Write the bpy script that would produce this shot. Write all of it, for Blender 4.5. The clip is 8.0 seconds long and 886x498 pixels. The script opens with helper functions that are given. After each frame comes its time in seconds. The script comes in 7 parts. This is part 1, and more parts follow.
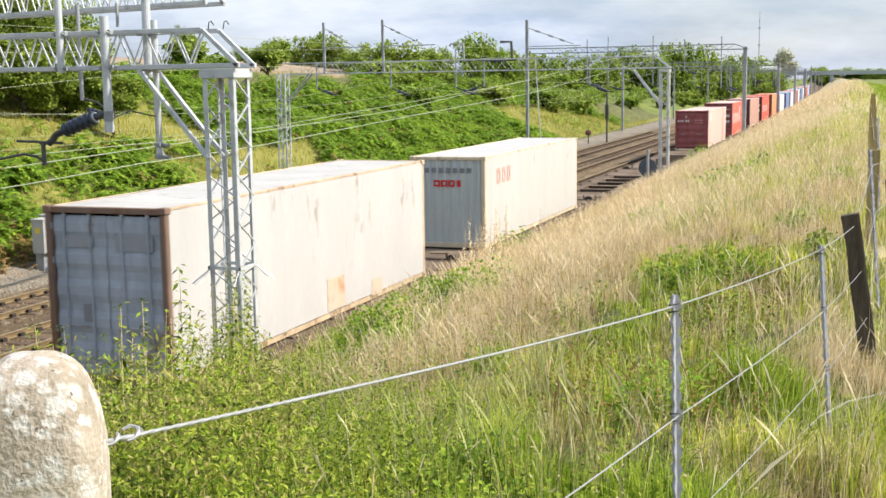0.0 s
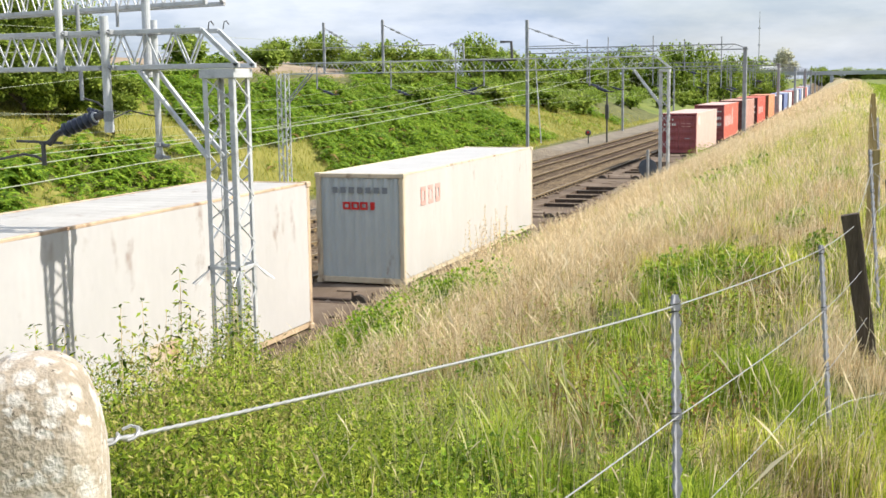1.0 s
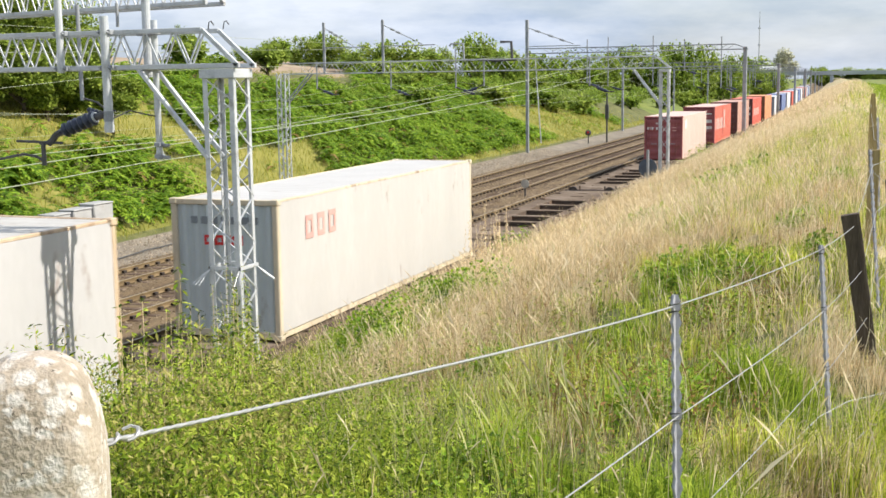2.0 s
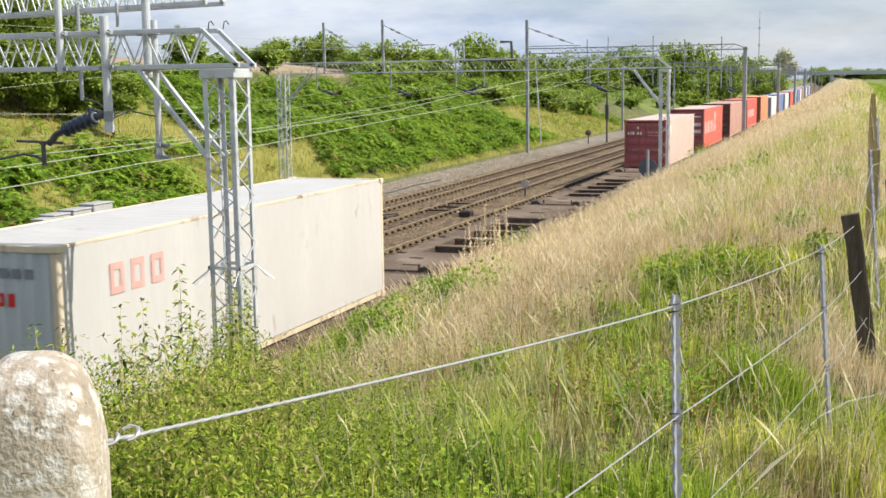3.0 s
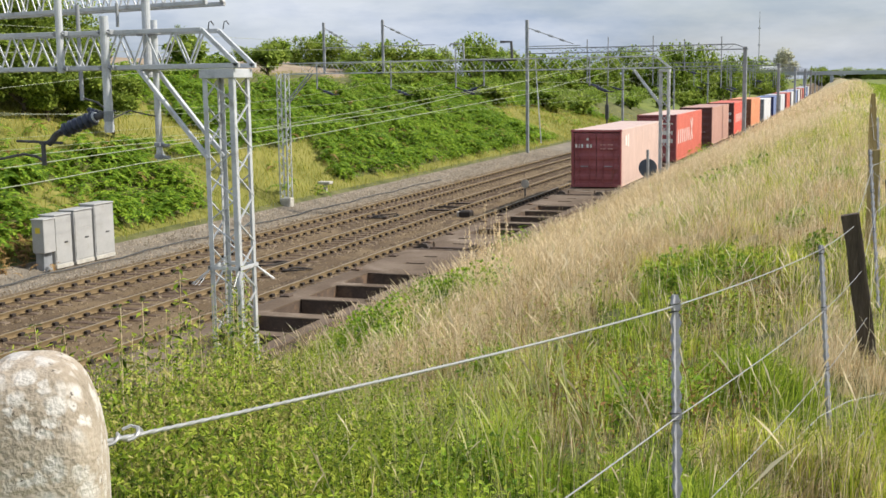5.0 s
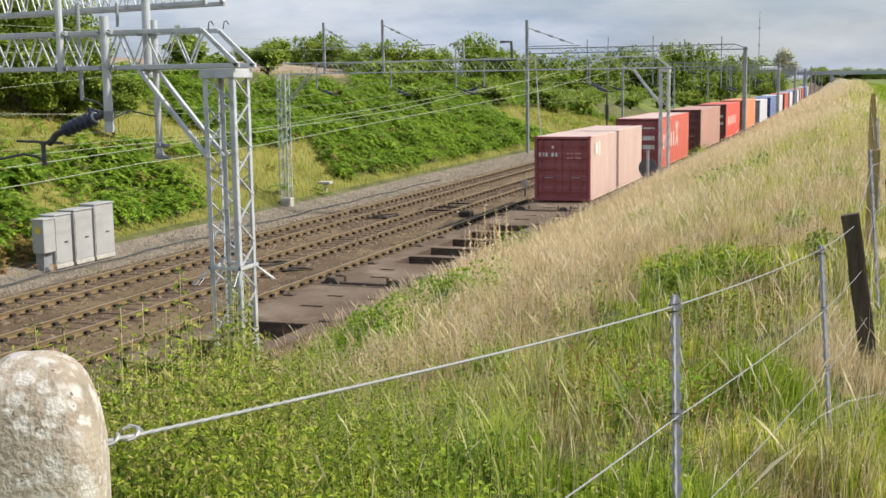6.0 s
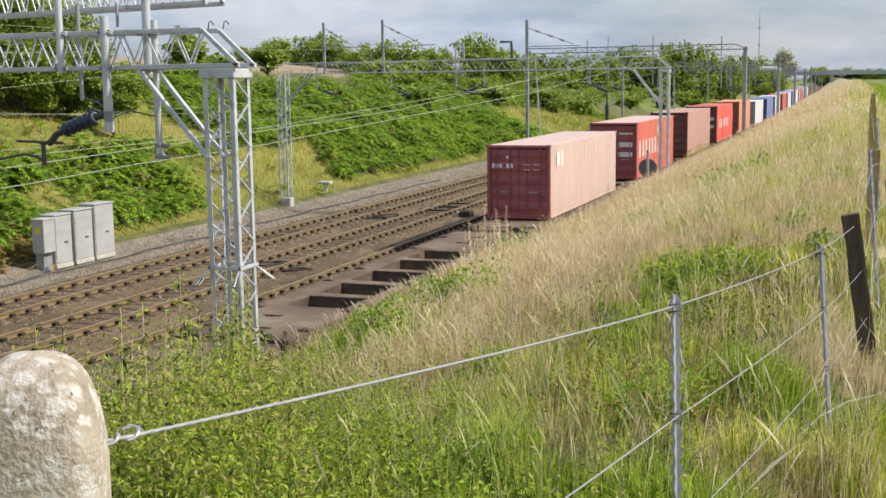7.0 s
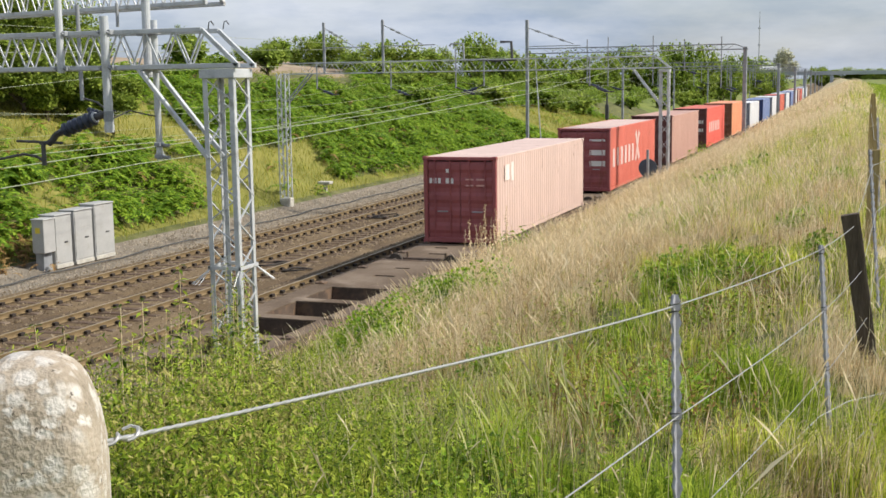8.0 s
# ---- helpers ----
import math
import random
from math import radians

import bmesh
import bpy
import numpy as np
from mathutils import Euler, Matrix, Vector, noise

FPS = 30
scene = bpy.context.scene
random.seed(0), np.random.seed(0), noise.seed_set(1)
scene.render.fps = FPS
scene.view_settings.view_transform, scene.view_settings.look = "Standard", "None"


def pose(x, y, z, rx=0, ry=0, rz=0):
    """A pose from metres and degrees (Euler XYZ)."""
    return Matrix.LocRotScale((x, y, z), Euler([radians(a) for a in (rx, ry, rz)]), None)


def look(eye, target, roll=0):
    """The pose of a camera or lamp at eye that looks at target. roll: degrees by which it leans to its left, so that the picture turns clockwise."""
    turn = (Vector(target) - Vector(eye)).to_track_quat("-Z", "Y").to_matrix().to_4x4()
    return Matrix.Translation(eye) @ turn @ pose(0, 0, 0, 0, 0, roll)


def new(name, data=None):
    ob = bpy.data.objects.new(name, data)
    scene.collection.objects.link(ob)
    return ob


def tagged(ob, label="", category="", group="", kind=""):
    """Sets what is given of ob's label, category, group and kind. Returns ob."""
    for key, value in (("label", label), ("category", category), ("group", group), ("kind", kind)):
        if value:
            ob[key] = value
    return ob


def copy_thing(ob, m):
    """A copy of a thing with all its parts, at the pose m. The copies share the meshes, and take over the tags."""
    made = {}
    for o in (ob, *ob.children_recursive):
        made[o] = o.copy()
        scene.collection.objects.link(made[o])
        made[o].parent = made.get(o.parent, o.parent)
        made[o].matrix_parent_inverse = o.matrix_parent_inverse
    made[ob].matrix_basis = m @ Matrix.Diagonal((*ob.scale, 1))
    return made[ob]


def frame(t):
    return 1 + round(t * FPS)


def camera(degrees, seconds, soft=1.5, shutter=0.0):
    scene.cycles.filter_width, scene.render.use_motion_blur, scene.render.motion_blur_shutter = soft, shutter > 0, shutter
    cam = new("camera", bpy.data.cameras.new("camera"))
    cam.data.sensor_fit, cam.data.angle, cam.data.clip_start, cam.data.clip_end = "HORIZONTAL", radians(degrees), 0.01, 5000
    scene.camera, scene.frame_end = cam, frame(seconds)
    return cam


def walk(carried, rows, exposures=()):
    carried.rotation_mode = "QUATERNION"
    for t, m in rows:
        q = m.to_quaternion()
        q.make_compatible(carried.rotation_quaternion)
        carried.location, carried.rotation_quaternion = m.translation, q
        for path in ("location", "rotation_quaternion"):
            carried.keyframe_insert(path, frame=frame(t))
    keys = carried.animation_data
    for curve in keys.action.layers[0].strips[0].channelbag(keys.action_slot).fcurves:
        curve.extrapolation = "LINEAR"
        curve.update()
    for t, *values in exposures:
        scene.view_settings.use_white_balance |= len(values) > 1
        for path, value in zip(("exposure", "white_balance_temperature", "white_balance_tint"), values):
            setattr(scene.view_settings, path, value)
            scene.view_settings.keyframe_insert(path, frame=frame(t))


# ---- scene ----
# ---------- camera ----------
cam = camera(41.11, 8.0, soft=1.58, shutter=0.3)
EYE = Vector((0.0, 0.0, 6.15))
EXPOSURE = 0.25
PITCH, YAW, ROLL = 8.023, 19.907, -0.812
_aim = Vector((-math.sin(radians(YAW)) * math.cos(radians(PITCH)), math.cos(radians(YAW)) * math.cos(radians(PITCH)), -math.sin(radians(PITCH))))
CAM_POSE = look(EYE, EYE + _aim * 10, ROLL)
walk(cam, [(0.0, CAM_POSE), (8.0, CAM_POSE)], exposures=[(0.0, EXPOSURE + 0.4), (1.5, EXPOSURE + 0.38), (3.5, EXPOSURE + 0.2), (4.5, EXPOSURE + 0.1), (6.5, EXPOSURE), (8.0, EXPOSURE)])

# ---------- world, sun, exposure ----------
SUN_HEADING = 75.0      # degrees clockwise from +Y
SUN_HEIGHT = 42.0
world = bpy.data.worlds.new("sky")
scene.world = world
world.use_nodes = True


def build_sky():
    nt = world.node_tree
    nt.nodes.clear()
    out = nt.nodes.new("ShaderNodeOutputWorld")
    bg = nt.nodes.new("ShaderNodeBackground")
    sky = nt.nodes.new("ShaderNodeTexSky")
    sky.sky_type = "NISHITA"
    sky.sun_disc = False
    sky.sun_elevation = radians(SUN_HEIGHT)
    sky.sun_rotation = radians(SUN_HEADING)
    sky.dust_density = 2.0
    co = nt.nodes.new("ShaderNodeTexCoord")
    mp = nt.nodes.new("ShaderNodeMapping")
    mp.inputs["Scale"].default_value = (1.0, 1.0, 4.2)
    nz = nt.nodes.new("ShaderNodeTexNoise")
    nz.inputs["Scale"].default_value = 3.0
    nz.inputs["Detail"].default_value = 7.0
    nz.inputs["Roughness"].default_value = 0.55
    nz.inputs["Distortion"].default_value = 0.25
    cover = nt.nodes.new("ShaderNodeValToRGB")
    cover.color_ramp.elements[0].position, cover.color_ramp.elements[0].color = 0.30, (0.45, 0.45, 0.45, 1)
    cover.color_ramp.elements[1].position, cover.color_ramp.elements[1].color = 0.62, (1, 1, 1, 1)
    tone = nt.nodes.new("ShaderNodeValToRGB")
    tone.color_ramp.elements[0].position, tone.color_ramp.elements[0].color = 0.38, (4.9, 5.25, 5.85, 1)
    tone.color_ramp.elements[1].position, tone.color_ramp.elements[1].color = 0.62, (2.85, 3.45, 4.5, 1)
    mid = tone.color_ramp.elements.new(0.5)
    mid.color = (3.95, 4.4, 5.2, 1)
    nz2 = nt.nodes.new("ShaderNodeTexNoise")
    nz2.inputs["Scale"].default_value = 4.6
    nz2.inputs["Detail"].default_value = 8.0
    nz2.inputs["Roughness"].default_value = 0.6
    mp2 = nt.nodes.new("ShaderNodeMapping")
    mp2.inputs["Location"].default_value = (3.1, 1.7, 0.4)
    mp2.inputs["Scale"].default_value = (1.0, 1.0, 4.0)
    mix = nt.nodes.new("ShaderNodeMixRGB")
    nt.links.new(co.outputs["Generated"], mp.inputs["Vector"])
    nt.links.new(mp.outputs["Vector"], nz.inputs["Vector"])
    nt.links.new(co.outputs["Generated"], mp2.inputs["Vector"])
    nt.links.new(mp2.outputs["Vector"], nz2.inputs["Vector"])
    nt.links.new(nz.outputs["Fac"], cover.inputs["Fac"])
    nt.links.new(nz2.outputs["Fac"], tone.inputs["Fac"])
    nt.links.new(cover.outputs["Color"], mix.inputs["Fac"])
    nt.links.new(sky.outputs["Color"], mix.inputs["Color1"])
    nt.links.new(tone.outputs["Color"], mix.inputs["Color2"])
    nt.links.new(mix.outputs["Color"], bg.inputs["Color"])
    bg.inputs["Strength"].default_value = 0.12
    nt.links.new(bg.outputs["Background"], out.inputs["Surface"])


build_sky()
sun_data = bpy.data.lights.new("sun", "SUN")
sun_data.energy, sun_data.angle, sun_data.color = 4.6, radians(0.8), (1.0, 0.94, 0.84)
sun = new("sun", sun_data)
_h, _e = radians(SUN_HEADING), radians(SUN_HEIGHT)
_to_sun = Vector((math.sin(_h) * math.cos(_e), math.cos(_h) * math.cos(_e), math.sin(_e)))
sun.matrix_world = look(_to_sun * 200, (0, 0, 0))


# ---------- materials ----------
def mat(name, colours, rough=0.7, metal=0.0, scale=3.0, fine=40.0, bump=0.3, bump_scale=60.0, per="", stretch=(1, 1, 1), leafy=0.0, dirt=None, dirt_scale=1.5, dirt_amount=0.5, spec=0.4, coords="Object"):
    """Noise between the given colours at two scales, with bump. per: 'object' or 'island' adds a random shift."""
    m = bpy.data.materials.new(name)
    m.use_nodes = True
    nt = m.node_tree
    nt.nodes.clear()
    N, L = nt.nodes.new, nt.links.new
    out = N("ShaderNodeOutputMaterial")
    bs = N("ShaderNodeBsdfPrincipled")
    bs.inputs["Roughness"].default_value = rough
    bs.inputs["Metallic"].default_value = metal
    bs.inputs["Specular IOR Level"].default_value = 0.15 if leafy else spec
    co = N("ShaderNodeTexCoord")
    mp = N("ShaderNodeMapping")
    mp.inputs["Scale"].default_value = stretch
    L(co.outputs[coords], mp.inputs["Vector"])
    n1 = N("ShaderNodeTexNoise")
    n1.inputs["Scale"].default_value, n1.inputs["Detail"].default_value = scale, 5.0
    n2 = N("ShaderNodeTexNoise")
    n2.inputs["Scale"].default_value, n2.inputs["Detail"].default_value = fine, 4.0
    L(mp.outputs["Vector"], n1.inputs["Vector"])
    L(mp.outputs["Vector"], n2.inputs["Vector"])
    add = N("ShaderNodeMath")
    add.operation = "MULTIPLY_ADD"
    L(n2.outputs["Fac"], add.inputs[0])
    add.inputs[1].default_value = 0.45
    sub = N("ShaderNodeMath")
    sub.operation = "MULTIPLY_ADD"
    L(n1.outputs["Fac"], sub.inputs[0])
    sub.inputs[1].default_value = 0.9
    sub.inputs[2].default_value = -0.18
    L(sub.outputs[0], add.inputs[2])
    last = add.outputs[0]
    if per:
        info = N("ShaderNodeObjectInfo") if per == "object" else N("ShaderNodeNewGeometry")
        shift = N("ShaderNodeMath")
        shift.operation = "MULTIPLY_ADD"
        L(info.outputs["Random" if per == "object" else "Random Per Island"], shift.inputs[0])
        shift.inputs[1].default_value = 0.7 if per == "island" else 0.4
        more = N("ShaderNodeMath")
        more.operation = "MULTIPLY_ADD"
        L(last, more.inputs[0])
        more.inputs[1].default_value = 0.6
        more.inputs[2].default_value = -0.15 if per == "island" else 0.0
        L(more.outputs[0], shift.inputs[2])
        last = shift.outputs[0]
    ramp = N("ShaderNodeValToRGB")
    els = ramp.color_ramp.elements
    k = len(colours)
    for i, c in enumerate(colours):
        at = 0.25 + 0.5 * i / max(1, k - 1)
        el = els[i] if i < 2 else els.new(at)
        el.position, el.color = at, (*c, 1)
    L(last, ramp.inputs["Fac"])
    colour = ramp.outputs["Color"]
    if dirt:
        n3 = N("ShaderNodeTexNoise")
        n3.inputs["Scale"].default_value, n3.inputs["Detail"].default_value = dirt_scale, 8.0
        n3.inputs["Roughness"].default_value = 0.65
        L(mp.outputs["Vector"], n3.inputs["Vector"])
        r3 = N("ShaderNodeValToRGB")
        r3.color_ramp.elements[0].position, r3.color_ramp.elements[1].position = 0.64 - 0.26 * dirt_amount, 0.80 - 0.26 * dirt_amount
        L(n3.outputs["Fac"], r3.inputs["Fac"])
        mx = N("ShaderNodeMixRGB")
        L(r3.outputs["Color"], mx.inputs["Fac"])
        L(colour, mx.inputs["Color1"])
        mx.inputs["Color2"].default_value = (*dirt, 1)
        colour = mx.outputs["Color"]
    L(colour, bs.inputs["Base Color"])
    if bump:
        n4 = N("ShaderNodeTexNoise")
        n4.inputs["Scale"].default_value, n4.inputs["Detail"].default_value = bump_scale, 6.0
        L(mp.outputs["Vector"], n4.inputs["Vector"])
        bp = N("ShaderNodeBump")
        bp.inputs["Strength"].default_value, bp.inputs["Distance"].default_value = bump, 0.02
        L(n4.outputs["Fac"], bp.inputs["Height"])
        L(bp.outputs["Normal"], bs.inputs["Normal"])
    shader = bs.outputs["BSDF"]
    if leafy:
        tr = N("ShaderNodeBsdfTranslucent")
        L(colour, tr.inputs["Color"])
        ms = N("ShaderNodeMixShader")
        ms.inputs["Fac"].default_value = leafy
        L(shader, ms.inputs[1])
        L(tr.outputs["BSDF"], ms.inputs[2])
        shader = ms.outputs["Shader"]
    L(shader, out.inputs["Surface"])
    return m


def paint(name, c, rust=0.35, var=0.12, rough=0.5):
    """Weathered container paint: faded patches, vertical streaks, rust."""
    lo = tuple(max(0, x * (1 - var)) for x in c)
    hi = tuple(min(1, x * (1 + var) + 0.02) for x in c)
    return mat(name, [lo, c, hi], rough=rough, scale=0.9, fine=9.0, bump=0.12, bump_scale=25, stretch=(1, 1, 0.35), dirt=(0.16, 0.075, 0.035), dirt_scale=2.2, dirt_amount=rust)


M_BALLAST = mat("ballast", [(0.080, 0.052, 0.026), (0.140, 0.096, 0.051), (0.212, 0.153, 0.086)], rough=0.95, scale=0.35, fine=14, bump=1.0, bump_scale=22, dirt=(0.080, 0.052, 0.030), dirt_scale=0.3, dirt_amount=0.55, coords="Object")
M_CESS = mat("cess_gravel", [(0.127, 0.106, 0.081), (0.191, 0.164, 0.127), (0.267, 0.230, 0.181)], rough=0.95, scale=0.7, fine=16, bump=1.0, bump_scale=20)
M_STONES = mat("ballast_stone", [(0.085, 0.057, 0.030), (0.165, 0.119, 0.069), (0.285, 0.222, 0.142)], rough=0.9, scale=2, fine=30, bump=0.4, per="island")
M_CESSTONE = mat("path_stone", [(0.147, 0.120, 0.086), (0.235, 0.194, 0.146), (0.338, 0.284, 0.216)], rough=0.9, scale=2, fine=30, bump=0.3, per="island")
M_THATCH = mat("grass_thatch", [(0.315, 0.254, 0.130), (0.462, 0.378, 0.210), (0.588, 0.497, 0.300)], rough=1.0, scale=0.6, fine=9, bump=0.8, bump_scale=14)
# litter under the plants, coloured dark to deepen the shade in the gaps
M_SHADE_LITTER = mat("shade_dark_litter", [(0.055, 0.062, 0.018), (0.105, 0.112, 0.034), (0.180, 0.170, 0.070)], rough=1.0, scale=0.9, fine=12, bump=0.8, bump_scale=14)
M_MEADOW = mat("meadow_grass", [(0.120, 0.130, 0.022), (0.195, 0.190, 0.040), (0.280, 0.250, 0.070)], rough=1.0, scale=0.4, fine=6, bump=0.9, bump_scale=8)
M_TURF = mat("turf", [(0.078, 0.108, 0.022), (0.143, 0.180, 0.035), (0.260, 0.228, 0.075)], rough=1.0, scale=0.12, fine=2.5, bump=0.9, bump_scale=5)
M_FIELD = mat("ploughed_field", [(0.22, 0.16, 0.11), (0.30, 0.23, 0.16), (0.38, 0.30, 0.21)], rough=1.0, scale=0.1, fine=1.5, bump=0.6, bump_scale=3)
M_RAIL = mat("rail_steel", [(0.120, 0.082, 0.040), (0.195, 0.138, 0.070), (0.270, 0.196, 0.106)], rough=0.8, scale=2, fine=30, bump=0.25)
M_RAILTOP = mat("rail_head", [(0.30, 0.25, 0.17), (0.40, 0.34, 0.25)], rough=0.42, metal=0.6, scale=3, fine=30, bump=0.03)
M_SLEEPER = mat("sleeper_concrete", [(0.100, 0.071, 0.047), (0.160, 0.118, 0.082), (0.221, 0.169, 0.123)], rough=0.9, scale=3, fine=25, bump=0.4, per="object", dirt=(0.09, 0.055, 0.035), dirt_amount=0.7)
M_CLIP = mat("rail_clip", [(0.02, 0.016, 0.013), (0.045, 0.034, 0.027)], rough=0.7, scale=6, fine=40)
M_GALV = mat("galvanised_steel", [(0.40, 0.42, 0.44), (0.52, 0.54, 0.56), (0.62, 0.63, 0.65)], rough=0.5, metal=0.25, scale=2.5, fine=30, bump=0.08, dirt=(0.30, 0.29, 0.28), dirt_scale=3, dirt_amount=0.3)
M_GALV_DARK = mat("weathered_steel", [(0.22, 0.235, 0.255), (0.30, 0.315, 0.335), (0.38, 0.395, 0.41)], rough=0.6, metal=0.2, scale=2.5, fine=30, bump=0.08)
M_INSUL = mat("insulator_ceramic", [(0.022, 0.030, 0.052), (0.042, 0.053, 0.088)], rough=0.3, scale=4, fine=30, bump=0.03)
M_DARKMETAL = mat("dark_fitting", [(0.05, 0.05, 0.05), (0.10, 0.10, 0.10)], rough=0.6, metal=0.3, scale=6, fine=40)
M_COPPER = mat("contact_wire", [(0.30, 0.33, 0.23), (0.40, 0.43, 0.31)], rough=0.45, metal=0.2, scale=5, fine=40, bump=0)
M_CABINET = mat("cabinet_paint", [(0.336, 0.336, 0.330), (0.390, 0.390, 0.380), (0.430, 0.430, 0.420)], rough=0.5, scale=1.5, fine=20, bump=0.06, dirt=(0.34, 0.33, 0.30), dirt_scale=2.5, dirt_amount=0.25)
M_YELLOW = mat("warning_label", [(0.65, 0.50, 0.05), (0.72, 0.58, 0.08)], rough=0.5, bump=0)
M_CONCRETE = mat("concrete", [(0.34, 0.32, 0.28), (0.46, 0.44, 0.39), (0.58, 0.56, 0.50)], rough=0.9, scale=4, fine=45, bump=0.5)
M_WAGON = mat("wagon_steel", [(0.050, 0.035, 0.027), (0.090, 0.064, 0.048), (0.144, 0.101, 0.075)], rough=0.8, scale=1.2, fine=18, bump=0.2, dirt=(0.19, 0.12, 0.075), dirt_scale=1.6, dirt_amount=0.45)
M_DECK = mat("wagon_deck", [(0.092, 0.066, 0.047), (0.140, 0.104, 0.076), (0.205, 0.160, 0.122)], rough=0.85, scale=0.7, fine=15, bump=0.2, dirt=(0.25, 0.20, 0.155), dirt_scale=0.9, dirt_amount=0.4, spec=0.12)
M_BOGIE = mat("bogie_dirt", [(0.04, 0.033, 0.028), (0.08, 0.066, 0.055)], rough=0.9, scale=3, fine=25, bump=0.3)
M_POSTWOOD = mat("creosoted_wood", [(0.045, 0.033, 0.024), (0.085, 0.063, 0.045), (0.15, 0.12, 0.09)], rough=0.9, scale=3, fine=28, bump=0.6, bump_scale=30, stretch=(6, 6, 0.6))
M_POSTGREY = mat("silvered_wood", [(0.240, 0.174, 0.077), (0.390, 0.290, 0.132), (0.510, 0.392, 0.198)], rough=0.9, scale=3, fine=28, bump=0.6, bump_scale=30, stretch=(6, 6, 0.6))
M_STAKE = mat("stake_steel", [(0.25, 0.25, 0.28), (0.36, 0.36, 0.40), (0.46, 0.46, 0.49)], rough=0.55, metal=0.25, scale=6, fine=60, bump=0.1, dirt=(0.20, 0.18, 0.16), dirt_scale=9, dirt_amount=0.3)
M_WIRE = mat("fence_wire", [(0.331, 0.333, 0.331), (0.418, 0.422, 0.424)], rough=0.5, metal=0.4, scale=30, fine=200, bump=0.1)
M_BARK = mat("bark", [(0.06, 0.045, 0.03), (0.12, 0.095, 0.07)], rough=0.95, scale=3, fine=20, bump=0.8, stretch=(1, 1, 0.3))
M_LEAF = mat("tree_leaf", [(0.085, 0.137, 0.020), (0.195, 0.292, 0.040), (0.371, 0.480, 0.070)], rough=0.6, scale=0.4, fine=3, bump=0, per="island", leafy=0.35)
M_LEAF_DARK = mat("hedge_leaf", [(0.120, 0.175, 0.030), (0.235, 0.320, 0.052), (0.410, 0.490, 0.090)], rough=0.6, scale=0.4, fine=3, bump=0, per="island", leafy=0.42)
# far willow: leaf colour paled to include the haze in front of it
M_LEAF_HAZY = mat("hazy_willow_leaf", [(0.36, 0.37, 0.26), (0.52, 0.52, 0.38), (0.68, 0.66, 0.50)], rough=0.7, scale=0.4, fine=3, bump=0, per="island", leafy=0.35)
M_FERN = mat("bracken_leaf", [(0.080, 0.160, 0.013), (0.165, 0.290, 0.022), (0.310, 0.430, 0.040)], rough=0.6, scale=0.25, fine=2, bump=0, per="island", leafy=0.4)
M_FERN_BROWN = mat("dead_bracken", [(0.169, 0.091, 0.033), (0.286, 0.169, 0.065), (0.390, 0.260, 0.104)], rough=0.9, scale=0.6, fine=6, bump=0, per="island", leafy=0.2)
M_NETTLE = mat("nettle_leaf", [(0.060, 0.090, 0.014), (0.180, 0.285, 0.026), (0.340, 0.455, 0.042), (0.460, 0.510, 0.075)], rough=0.6, scale=2, fine=15, bump=0, per="island", leafy=0.4)
M_GRASS = mat("green_grass", [(0.110, 0.160, 0.018), (0.420, 0.510, 0.050), (0.800, 0.780, 0.150)], rough=0.6, scale=0.5, fine=4, bump=0, per="island", leafy=0.42)
M_LUSH = mat("lush_grass", [(0.090, 0.170, 0.014), (0.330, 0.450, 0.040), (0.600, 0.680, 0.100)], rough=0.55, scale=0.5, fine=4, bump=0, per="island", leafy=0.42)
M_STRAW = mat("dry_grass", [(0.410, 0.295, 0.155), (0.700, 0.555, 0.330), (0.910, 0.775, 0.515)], rough=0.7, scale=0.5, fine=4, bump=0, per="island", leafy=0.5)
M_BUSH = mat("bramble_leaf", [(0.100, 0.200, 0.018), (0.220, 0.370, 0.030), (0.400, 0.520, 0.055)], rough=0.6, scale=1.2, fine=9, bump=0, per="island", leafy=0.4)
M_SEED = mat("nettle_seed", [(0.20, 0.19, 0.05), (0.32, 0.30, 0.085), (0.44, 0.39, 0.14)], rough=0.8, scale=2, fine=15, bump=0, per="island", leafy=0.3)
M_PALESTEM = mat("pale_green_stem", [(0.34, 0.38, 0.11), (0.46, 0.48, 0.17), (0.58, 0.56, 0.26)], rough=0.7, scale=1, fine=10, bump=0, per="island", leafy=0.35)
M_PANICLE = mat("grass_panicle", [(0.36, 0.30, 0.15), (0.47, 0.40, 0.22), (0.58, 0.50, 0.30)], rough=0.8, scale=1, fine=10, bump=0, per="island", leafy=0.35)
M_STALK = mat("grass_stalk", [(0.600, 0.475, 0.290), (0.760, 0.625, 0.410), (0.900, 0.780, 0.550)], rough=0.7, scale=1, fine=10, bump=0, per="island", leafy=0.35)


